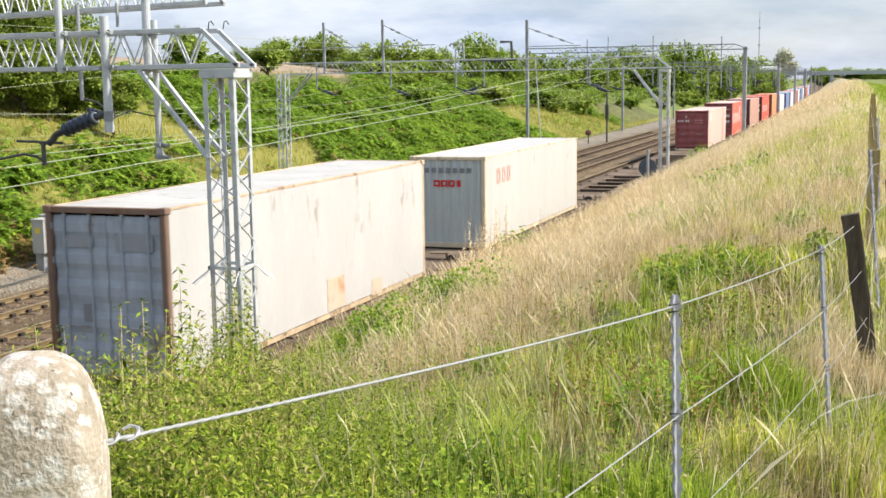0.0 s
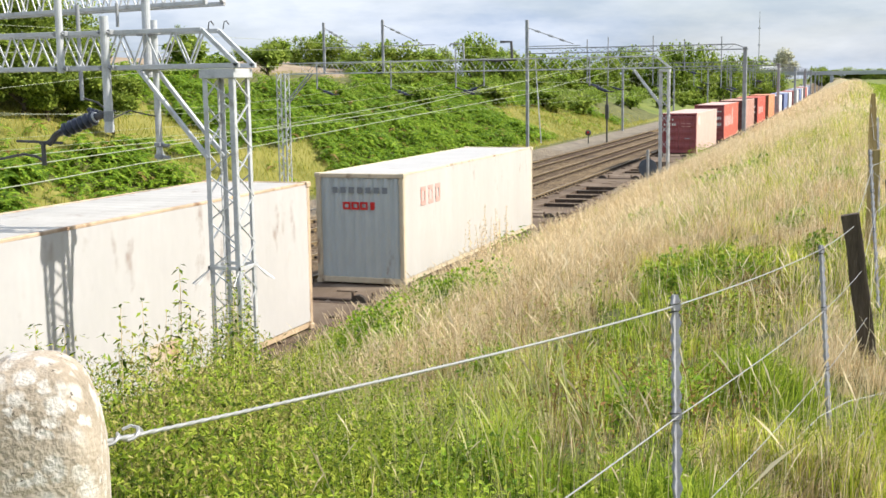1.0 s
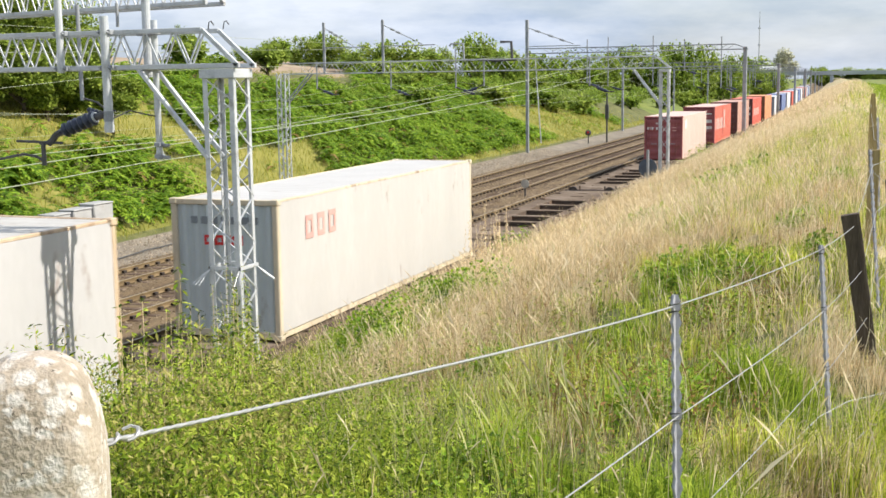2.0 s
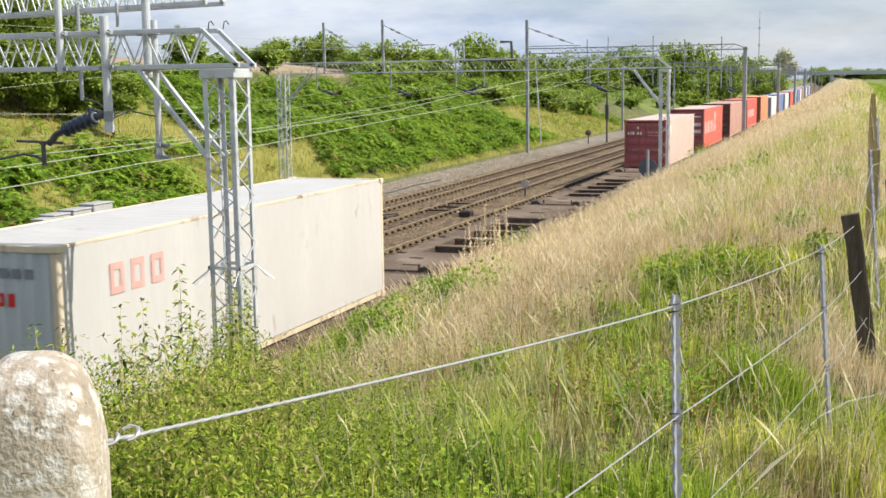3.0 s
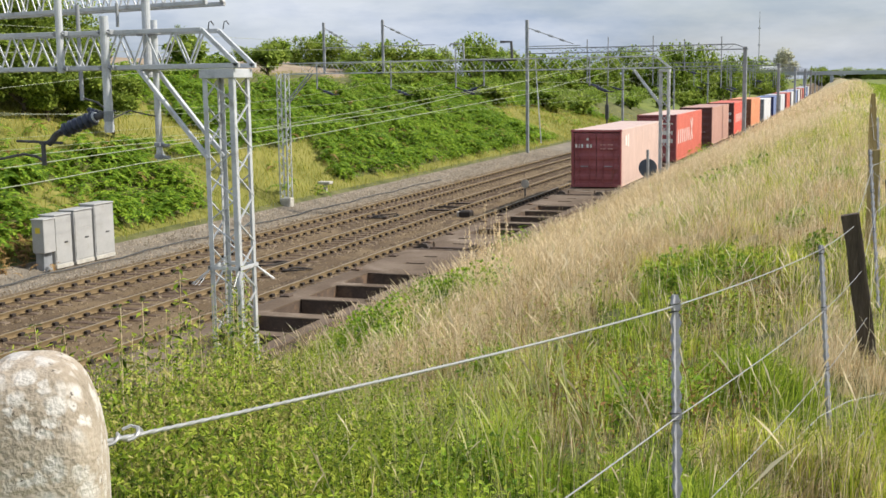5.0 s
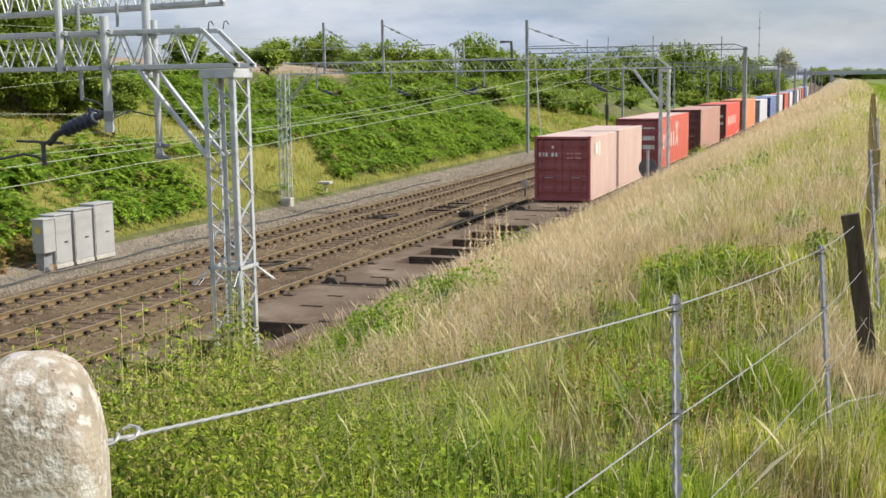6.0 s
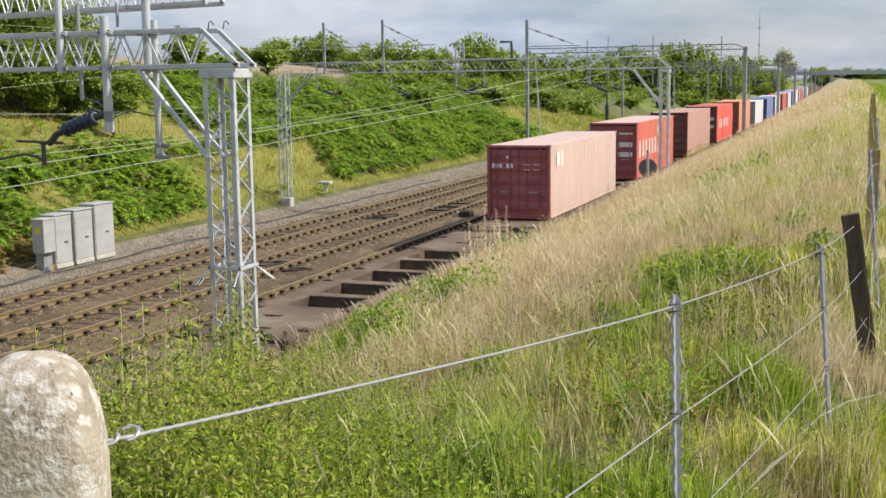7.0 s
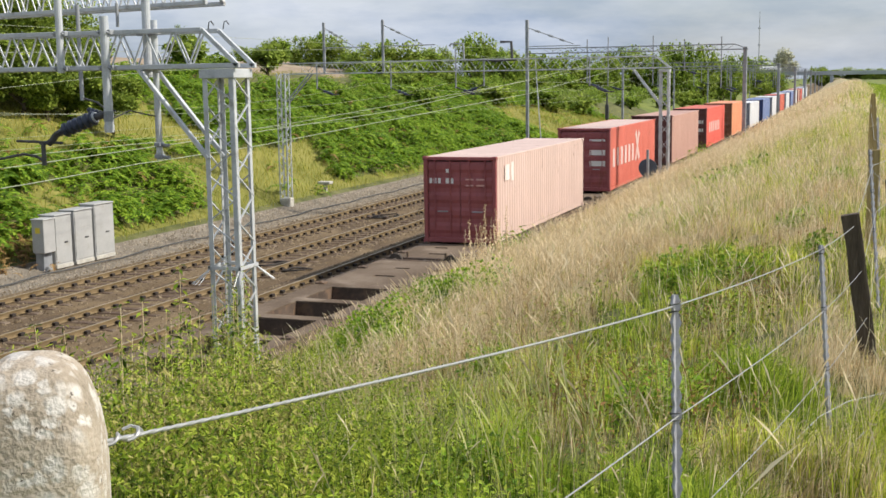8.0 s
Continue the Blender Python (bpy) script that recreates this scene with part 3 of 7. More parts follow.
        for sx in (-1, 1):
            d = part("door", cached(("leaf", sx, H, m_end.name), lambda: leaf(sx)), c)
            for k in (0.30, 0.78):
                x = sx * dw * k
                part("locking_bar", cached(("bar", x, H, m_end.name), lambda: bar(x)), d)
            part("handle", cached(("handle", sx), lambda: handle(sx * dw * 0.54)), d, "steel lever handle")
            for z in (0.35, 0.95, H - 0.95, H - 0.35):
                part("hinge", cached(("hinge", sx, z, m_end.name), lambda: Mesher().tube((sx * (dw + 0.02), 0.03, z - 0.06), (sx * (dw + 0.02), 0.03, z + 0.06), 0.02, 6).mesh("hinge", m_end)), d)
    return c


def plates(parent, name, label, material, boxes):
    """Small painted marks, a few millimetres proud of the panel."""
    for at, size in boxes:
        b = Mesher().box(at, size)
        part(name, b.mesh(name, material), parent, label)


# ---------- wagons ----------
PITCH_W = 18.05
DECK_Z = 1.04
DECK_L = 17.66


POCKETS = ((3.5, 4.85), (5.25, 6.75), (7.2, 8.85), (9.25, 10.9), (11.3, 12.95))


def wagon_frame_mesh():
    """Pocket wagon: deep side sills, cross-beams between the open pockets, stub sills under the end platforms."""
    b = Mesher()
    for sx in (-1, 1):
        b.box((sx * 1.20, DECK_L / 2, DECK_Z - 0.21), (0.12, DECK_L, 0.36), bevel=0.02)
    b.box((-0.68, 8.25, DECK_Z - 0.36), (0.05, 9.9, 0.6))
    b.box((0.93, 8.25, DECK_Z - 0.36), (0.05, 9.9, 0.6))
    for a, c in zip((3.1,) + tuple(p[1] for p in POCKETS), tuple(p[0] for p in POCKETS) + (13.35,)):
        b.box((0.125, (a + c) / 2, DECK_Z - 0.36), (1.56, (c - a) * 0.9, 0.6), bevel=0.015)
    for y0, y1 in ((0.1, 3.1), (13.35, DECK_L - 0.1)):
        b.box((0, (y0 + y1) / 2, DECK_Z - 0.26), (0.7, y1 - y0, 0.4), bevel=0.02)
    for y in (0.06, DECK_L - 0.06):
        b.box((0, y, DECK_Z - 0.22), (2.5, 0.14, 0.42), bevel=0.02)
    return b.mesh("underframe", M_WAGON)


def plate_mesh(x0, x1, y0, y1, holes):
    """A deck plate pierced by rectangular openings."""
    xs = sorted({x0, x1} | {v for h in holes for v in h[:2]})
    ys = sorted({y0, y1} | {v for h in holes for v in h[2:]})
    bm = bmesh.new()
    grid = [[bm.verts.new((x, y, DECK_Z - 0.06)) for y in ys] for x in xs]
    for i in range(len(xs) - 1):
        for j in range(len(ys) - 1):
            cx, cy = (xs[i] + xs[i + 1]) / 2, (ys[j] + ys[j + 1]) / 2
            if not any(h[0] < cx < h[1] and h[2] < cy < h[3] for h in holes):
                bm.faces.new((grid[i][j], grid[i][j + 1], grid[i + 1][j + 1], grid[i + 1][j]))
    up = bmesh.ops.extrude_face_region(bm, geom=list(bm.faces))
    for v in up["geom"]:
        if type(v) is bmesh.types.BMVert:
            v.co.z += 0.03
    bmesh.ops.recalc_face_normals(bm, faces=list(bm.faces))
    me = bpy.data.meshes.new("deck_plate")
    bm.to_mesh(me)
    bm.free()
    me.materials.append(M_DECK)
    return me


DECK_PLATES = ((-1.26, 1.26, 0.0, 3.4, ((-0.3, 0.3, 0.9, 1.12), (-0.55, -0.1, 2.2, 2.4))),
               (-1.26, 1.26, 3.41, 13.1, tuple((-0.65, 0.9, a, c) for a, c in POCKETS)),
               (-1.26, 1.26, 13.11, DECK_L, ((-0.3, 0.3, 14.7, 14.95), (-0.25, 0.2, 16.1, 16.3))))


def spigot(x, y):
    b = Mesher()
    b.box((x, y, DECK_Z - 0.01), (0.26, 0.22, 0.05), bevel=0.01)
    b.box((x, y, DECK_Z + 0.02), (0.09, 0.12, 0.05), bevel=0.02)
    return b.mesh("twistlock", M_WAGON)


def bogie_mesh():
    b = Mesher()
    for sx in (-1, 1):
        b.box((sx * 0.98, 0, 0.50), (0.14, 1.0, 0.30), bevel=0.05)
        for sy in (-1, 1):
            b.box((sx * 0.98, sy * 0.72, 0.56), (0.13, 0.55, 0.18), Matrix.Rotation(sy * 0.12, 3, "X"), bevel=0.04)
            b.box((sx * 1.0, sy * 1.0, 0.44), (0.2, 0.28, 0.26), bevel=0.05)
            b.tube((sx * 1.08, sy * 1.0, 0.44), (sx * 1.13, sy * 1.0, 0.44), 0.09, 10)
        for k in (-0.2, 0, 0.2):
            b.tube((sx * 0.98, k, 0.30), (sx * 0.98, k, 0.62), 0.075, 8)
    b.box((0, 0, 0.58), (2.0, 0.42, 0.24), bevel=0.04)
    return b.mesh("bogie", M_BOGIE)


def wheelset_mesh():
    b = Mesher()
    b.tube((-1.05, 0, 0), (1.05, 0, 0), 0.08, 8)
    for sx in (-1, 1):
        b.lathe((sx * 0.69, 0, 0), (sx * 0.83, 0, 0), [(0, 0.30), (0.02, 0.45), (0.25, 0.45), (0.3, 0.42), (1, 0.415), (1, 0.36), (0.75, 0.34), (0.7, 0.14), (1.0, 0.12)], 10)
        for k in range(4):
            a = k * math.pi / 2
            b.box((sx * 0.80, 0.24 * math.cos(a), 0.24 * math.sin(a)), (0.02, 0.05, 0.05), bevel=0.01)
    return b.mesh("wheelset", M_BOGIE)


def buffer_mesh(x, y, sgn):
    b = Mesher()
    b.tube((x, y, 0.96), (x, y + sgn * 0.12, 0.96), 0.09, 10)
    b.lathe((x, y + sgn * 0.11, 0.96), (x, y + sgn * 0.18, 0.96), [(0, 0.1), (0.1, 0.22), (0.9, 0.22), (1, 0.2)], 14)
    return b.mesh("buffer", M_BOGIE)


SPIN = []


def wagon():
    w = thing("flat_wagon", "low brown steel container flat wagon with open deck", "railway wagon", group="wagons of the train")
    part("underframe", cached("frame", wagon_frame_mesh), w)
    for i, spec in enumerate(DECK_PLATES):
        part("deck_plate", cached(("plate", i), lambda: plate_mesh(*spec)), w)
    for y in (1.0, 3.2, 7.0, 9.05, 13.3, 16.0):
        for x in (-1.13, 1.13):
            part("twistlock", cached(("twist", x, y), lambda: spigot(x, y)), w)
    for y in (0.0, DECK_L):
        for x in (-0.87, 0.87):
            sgn = -1 if y == 0 else 1
            part("buffer", cached(("buf", x, y), lambda: buffer_mesh(x, y, sgn)), w)
    for x in (-1.12, -0.6, 0.6, 1.12):
        part("stanchion", cached(("stan", x), lambda: Mesher().box((x, 0.12, DECK_Z + 0.06), (0.07, 0.07, 0.18), bevel=0.012).mesh("stanchion", M_DECK)), w)
    part("drawhook", cached("hook", lambda: Mesher().box((0, -0.1, 0.92), (0.1, 0.28, 0.14), bevel=0.03).mesh("drawhook", M_BOGIE)), w)
    for y in (2.6, DECK_L - 2.6):
        bo = part("bogie", cached("bogie", bogie_mesh), w, at=pose(0, y, 0))
        for s in (-1.0, 1.0):
            ws = part("wheelset", cached("wheels", wheelset_mesh), bo, at=pose(0, s, 0.42))
            SPIN.append((ws, s))
    return w


# ---------- the train ----------
SPEED = -6.78
P_WHITE = paint("white_paint_stained", (0.465, 0.455, 0.45), rust=0.14, var=0.06)
P_CREAM = paint("cream_white_paint", (0.475, 0.465, 0.45), rust=0.04, var=0.05)
P_RUSTY = paint("rusty_frame_paint", (0.50, 0.38, 0.26), rust=0.45, var=0.3)
P_RUSTDARK = paint("rusty_dark_frame", (0.20, 0.13, 0.10), rust=0.5, var=0.3)
P_CREAMEDGE = paint("chipped_cream_paint", (0.58, 0.50, 0.37), rust=0.35, var=0.2)
P_ROOFGREY = paint("grey_roof_paint", (0.47, 0.455, 0.43), rust=0.16, var=0.12)
P_SLATE = paint("slate_blue_door_paint", (0.35, 0.40, 0.47), rust=0.3, var=0.25)
P_SLATEWALL = paint("blue_grey_paint", (0.45, 0.50, 0.51), rust=0.05, var=0.08)
# red darkened for the container ends, their shade put into the paint
P_RED_SHADED = paint("shaded_red_paint", (0.30, 0.085, 0.09), rust=0.15, var=0.2)
# the same red paled, strong sun on side and roof put into the colour
P_RED_SUNLIT = paint("sunlit_red_paint", (0.60, 0.45, 0.40), rust=0.09, var=0.08)
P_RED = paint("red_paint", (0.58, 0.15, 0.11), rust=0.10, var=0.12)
P_PINKBROWN = paint("faded_brown_paint", (0.48, 0.29, 0.24), rust=0.10, var=0.1)
P_DARKBROWN = paint("dark_brown_paint", (0.14, 0.055, 0.05), rust=0.2, var=0.2)
P_SCARLET = paint("scarlet_paint", (0.68, 0.13, 0.10), rust=0.05, var=0.1)
P_ORANGE = paint("orange_paint", (0.68, 0.29, 0.16), rust=0.12, var=0.12)
P_RUST = paint("rust_brown_paint", (0.26, 0.11, 0.06), rust=0.3, var=0.2)
P_LIGHT = paint("light_grey_paint", (0.62, 0.63, 0.66), rust=0.06, var=0.06)
P_GREYEND = paint("grey_paint", (0.30, 0.32, 0.36), rust=0.1, var=0.1)
P_BLUE = paint("blue_paint", (0.18, 0.235, 0.42), rust=0.06, var=0.12)
P_NAVY = paint("navy_paint", (0.05, 0.07, 0.20), rust=0.06, var=0.12)
M_MARKRED = mat("red_mark", [(0.50, 0.02, 0.02), (0.62, 0.03, 0.03)], rough=0.5, bump=0)
M_MARKPINK = mat("faded_red_mark", [(0.56, 0.30, 0.27), (0.62, 0.37, 0.33)], rough=0.5, bump=0)
M_MARKWHITE = mat("white_mark", [(0.62, 0.62, 0.60), (0.76, 0.76, 0.74)], rough=0.5, bump=0, scale=6, fine=30)
M_MARKFADE = mat("faded_white_mark", [(0.56, 0.30, 0.27), (0.60, 0.44, 0.41), (0.62, 0.56, 0.54)], rough=0.6, bump=0, scale=2.5, fine=18)
M_MARKPALE = mat("pale_mark", [(0.62, 0.50, 0.46), (0.72, 0.64, 0.60), (0.78, 0.74, 0.71)], rough=0.6, bump=0, scale=2.5, fine=18)
M_MARKGREY = mat("grey_mark", [(0.17, 0.19, 0.21), (0.22, 0.24, 0.26)], rough=0.5, bump=0)
M_PALEPATCH = mat("repair_patch", [(0.50, 0.40, 0.30), (0.52, 0.46, 0.38)], rough=0.6, bump=0, scale=3, fine=12, dirt=(0.40, 0.20, 0.09), dirt_amount=0.5)

TRAIN = []      # (thing, place along the line at 0 s, height)


def ring(cx, cz, w, h, t, y, d=0.006):
    """Four bars round a rectangle on an end wall."""
    return [((cx - w / 2 + t / 2, y, cz), (t, d, h)), ((cx + w / 2 - t / 2, y, cz), (t, d, h)), ((cx, y, cz + h / 2 - t / 2), (w - 2 * t, d, t)), ((cx, y, cz - h / 2 + t / 2), (w - 2 * t, d, t))]


def build_train():
    hw = CW / 2
    for k in range(-1, 22):
        TRAIN.append((wagon(), 14.25 + PITCH_W * k, 0.0))
    # white refrigerated boxes, the second with a corrugated grey front
    c1 = container(3.11, P_WHITE, P_SLATE, P_ROOFGREY, P_RUSTY, "white container with rusty edges and worn blue-grey doors", smooth_side=True, end_frame=P_RUSTDARK)
    plates(c1, "repair_patch", "rust-stained patch", M_PALEPATCH, [((hw + 0.0, 6.6, 0.55), (0.004, 0.9, 0.7)), ((hw + 0.0, 8.9, 0.32), (0.004, 0.6, 0.4))])
    plates(c1, "door_plate", "brown data plate", M_MARKGREY, [((-0.42, 0.045, 1.25), (0.22, 0.006, 0.32))])
    plates(c1, "faded_mark", "pale blue-grey faded panel", P_GREYEND, [((-0.62, 0.046, 2.5), (0.7, 0.006, 0.22)), ((0.55, 0.046, 2.5), (0.75, 0.006, 0.3))])
    TRAIN.append((c1, 16.76, 1.04))
    c2 = container(2.86, P_CREAM, P_SLATEWALL, P_CREAM, P_CREAMEDGE, "cream white container with corrugated blue-grey end", near_end="wall", smooth_side=True, end_frame=P_CREAMEDGE)
    marks = []
    for cx in (-0.36, -0.12, 0.12):
        marks += ring(cx, 2.02, 0.21, 0.2, 0.055, 0.018)
    marks += [((0.36, 0.018, 2.02), (0.12, 0.006, 0.2))]
    plates(c2, "logo", "red logo on the end", M_MARKRED, marks)
    plates(c2, "lettering", "faded grey lettering bar", M_MARKGREY, [((-0.68 + 0.23 * i, 0.018, 2.42), (0.15, 0.006, 0.15)) for i in range(7)])
    side = []
    for cy in (1.42, 1.98, 2.54):
        side += [((hw + 0.002, cy, 2.36), (0.005, 0.36, 0.11)), ((hw + 0.002, cy, 1.98), (0.005, 0.36, 0.11)), ((hw + 0.002, cy - 0.13, 2.17), (0.005, 0.1, 0.27)), ((hw + 0.002, cy + 0.13, 2.17), (0.005, 0.1, 0.27))]
    plates(c2, "side_logo", "faded red logo on the side", M_MARKPINK, side)
    TRAIN.append((c2, 34.27, 1.04))
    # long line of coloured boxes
    r1 = container(2.78, P_RED_SUNLIT, P_RED_SHADED, P_RED_SUNLIT, P_RED_SUNLIT, "red container coloured sunlit pale on its sides, shade-dark on its doors")
    plates(r1, "lettering", "white lettering bar", M_MARKWHITE, [((-0.98 + 0.145 * i, 0.043, 2.0), (0.09, 0.006, 0.17)) for i in range(3)] + [((-0.42, 0.043, 2.0), (0.11, 0.006, 0.17)), ((-0.26, 0.043, 2.0), (0.09, 0.006, 0.17)), ((-0.42, 0.043, 2.32), (0.1, 0.006, 0.12))])
    plates(r1, "small_print", "pale lettering bar", M_MARKPINK, [((0.32 + 0.36 * (i % 2), 0.043, 2.05 - 0.19 * (i // 2)), (0.26, 0.006, 0.05)) for i in range(4)])
    plates(r1, "side_logo", "white logo on the side", M_MARKPALE, [((hw - 0.004, 1.25, 2.2), (0.006, 0.5, 0.5)), ((hw - 0.004, 1.85, 2.2), (0.006, 0.3, 0.62))])
    TRAIN.append((r1, 89.64, 1.04))
    r2 = container(2.9, P_RED, P_RED_SHADED, P_RED_SUNLIT, P_RED, "bright red container with white panels on shade-darkened doors")
    plates(r2, "door_panel", "white panel on the door", M_MARKWHITE, [((0.62, 0.043, 2.34), (0.72, 0.006, 0.10)), ((0.62, 0.043, 1.78), (0.72, 0.006, 0.24)), ((0.62, 0.043, 1.28), (0.72, 0.006, 0.24)), ((-0.62, 0.043, 2.34), (0.5, 0.006, 0.08))])
    plates(r2, "side_logo", "faded white bars of lettering on the side", M_MARKFADE, [((hw - 0.006, 0.9 + 0.95 * i, 1.5), (0.006, 0.5, 0.85)) for i in range(6)])
    b = Mesher()
    for s in (-1, 1):
        b.box((hw - 0.004, 6.9, 1.75), (0.006, 0.35, 1.7), Matrix.Rotation(s * 0.6, 3, "X"))
    part("side_emblem", b.mesh("side_emblem", M_MARKFADE), r2, "white crossed emblem")
    TRAIN.append((r2, 107.34, 1.1))
    TRAIN.append((container(2.9, P_PINKBROWN, P_DARKBROWN, P_PINKBROWN, P_PINKBROWN, "faded pinkish-brown container with dark brown doors"), 125.84, 1.1))
    r4 = container(2.9, P_SCARLET, P_DARKBROWN, P_RED, P_SCARLET, "scarlet container with white lettering shapes")
    plates(r4, "door_panel", "white panel on the door", M_MARKWHITE, [((0.62, 0.043, 1.9), (0.7, 0.006, 0.24)), ((0.62, 0.043, 1.3), (0.7, 0.006, 0.24))])
    plates(r4, "side_logo", "faded white bars of lettering on the side", M_MARKFADE, [((hw - 0.006, 2.0 + 1.2 * i, 1.45), (0.006, 0.7, 0.75)) for i in range(6)])
    TRAIN.append((r4, 142.8, 1.1))
    TRAIN.append((container(2.9, P_ORANGE, P_RUST, P_ORANGE, P_ORANGE, "orange container with rust-brown doors"), 161.2, 1.1))
    TRAIN.append((container(2.6, P_LIGHT, P_GREYEND, P_LIGHT, P_LIGHT, "pale grey container with darker grey doors"), 180.2, 1.04))
    TRAIN.append((container(2.6, P_BLUE, P_NAVY, P_BLUE, P_BLUE, "blue container with navy doors"), 198.6, 1.04))
    TRAIN.append((container(2.6, P_LIGHT, P_GREYEND, P_LIGHT, P_LIGHT, "pale grey container with darker grey doors"), 216.0, 1.04))
    later = [(P_RED, P_RED_SHADED, "red container with doors coloured as in shade"), (P_LIGHT, P_GREYEND, "pale grey container with darker grey doors"), (P_BLUE, P_NAVY, "blue container with navy doors"), (P_LIGHT, P_GREYEND, "pale grey container with darker grey doors"), (P_PINKBROWN, P_DARKBROWN, "faded pinkish-brown container with dark brown doors")]
    for i in range(9):
        s, e, lab = later[i % 5]
        TRAIN.append((container(2.6, s, e, s, s, lab), 235.0 + PITCH_W * i, 1.04))


build_train()


def motions():
    """The train runs towards the camera at a steady speed and its wheels turn."""
    for ob, s0, z in TRAIN:
        rows = []
        for k in range(5):
            t = 2.0 * k
            y = s0 + SPEED * t
            rows.append((t, pose(TRACKS[3] + float(bend(y)), y, z, 0, 0, turn_at(y))))
        walk(ob, rows)
    for ws, s in SPIN[:72]:
        walk(ws, [(k / 15, pose(0, s, 0.42) @ Matrix.Rotation(-SPEED * k / 15 / 0.42, 4, "X")) for k in range(121)])


# ---------- overhead line structures ----------
def lattice_mast(cx, cy, w, d, z0, z1, bay, leg=0.055, brace=0.022, material=None, lean=0.0, parent=None):
    """Four angle legs with zigzag bracing on each face, as parts of a thing."""
    material = material or M_GALV
    cor = [(cx - w / 2, cy - d / 2), (cx + w / 2, cy - d / 2), (cx + w / 2, cy + d / 2), (cx - w / 2, cy + d / 2)]
    for (x, y) in cor:
        b = Mesher()
        sx, sy = (1 if x < cx else -1), (1 if y < cy else -1)
        b.box((x + sx * leg / 2, y, (z0 + z1) / 2), (leg, 0.012, z1 - z0))
        b.box((x, y + sy * leg / 2, (z0 + z1) / 2), (0.012, leg, z1 - z0))
        part("leg", b.mesh("leg", material), parent)
    for k in range(4):
        (xa, ya), (xb, yb) = cor[k], cor[(k + 1) % 4]
        n = max(2, int(round((z1 - z0) / bay)))
        for i in range(n):
            za, zb = z0 + (z1 - z0) * i / n, z0 + (z1 - z0) * (i + 1) / n
            p, q = ((xa, ya, za), (xb, yb, zb)) if i % 2 == 0 else ((xb, yb, za), (xa, ya, zb))
            part("brace", Mesher().beam(p, q, brace, brace * 0.7).mesh("brace", material), parent)


def truss(x0, x1, y, d, zb, zt, bay, parent, chord=0.06, brace=0.025, slope=0.6, material=None, split=True):
    """Box boom along X from x0 (left) to x1; its top chord ends short of x1 and slopes down to it."""
    material = material or M_GALV
    for sy in (-1, 1):
        yy = y + sy * d / 2
        part("chord", Mesher().box(((x0 + x1) / 2, yy, zb), (x1 - x0, chord, chord * 1.15), bevel=0.006).mesh("chord", material), parent)
        part("chord", Mesher().box(((x0 + x1 - slope) / 2, yy, zt), (x1 - slope - x0, chord, chord * 1.15), bevel=0.006).mesh("chord", material), parent)
        part("end_strut", Mesher().beam((x1 - slope, yy, zt), (x1 - 0.03, yy, zb), chord, chord).mesh("end_strut", material), parent)
        b = Mesher()
        n = int((x1 - slope - x0) / bay - 0.5)
        for i in range(n):
            xa = x1 - slope - (i + (0.0 if sy < 0 else 0.5)) * bay
            for p, q in (((xa, yy, zt), (xa - bay / 2, yy, zb)), ((xa - bay / 2, yy, zb), (xa - bay, yy, zt))):
                if split:
                    part("brace", Mesher().beam(p, q, brace, brace).mesh("brace", material), parent)
                else:
                    b.beam(p, q, brace, brace)
        if not split:
            tagged(part("lacing", b.mesh("lacing", material), parent), kind="stuff")
    b = Mesher()
    n = int((x1 - slope - x0) / (bay * 2))
    for i in range(n):
        xa = x1 - slope - i * bay * 2
        for z in (zt, zb):
            for p, q in (((xa, y - d / 2, z), (xa - bay, y + d / 2, z)), ((xa - bay, y + d / 2, z), (xa - bay * 2, y - d / 2, z))):
                if split:
                    part("brace", Mesher().beam(p, q, brace, brace).mesh("brace", material), parent)
                else:
                    b.beam(p, q, brace, brace)
    if not split:
        tagged(part("lacing", b.mesh("lacing", material), parent), kind="stuff")


def insulator(p, q, r, parent, sheds=7):
    prof = [(0, r * 0.45), (0.04, r * 0.45)]
    for i in range(sheds):
        a = 0.06 + 0.88 * i / sheds
        s = 0.88 / sheds
        prof += [(a, r * 0.55), (a + s * 0.15, r * 0.95), (a + s * 0.3, r), (a + s * 0.5, r * 0.92), (a + s * 0.62, r * 0.55)]
    prof += [(1, r * 0.45)]
    part("insulator", Mesher().lathe(p, q, prof, 12).mesh("insulator", M_INSUL, smooth=True), parent, "dark ribbed ceramic insulator")


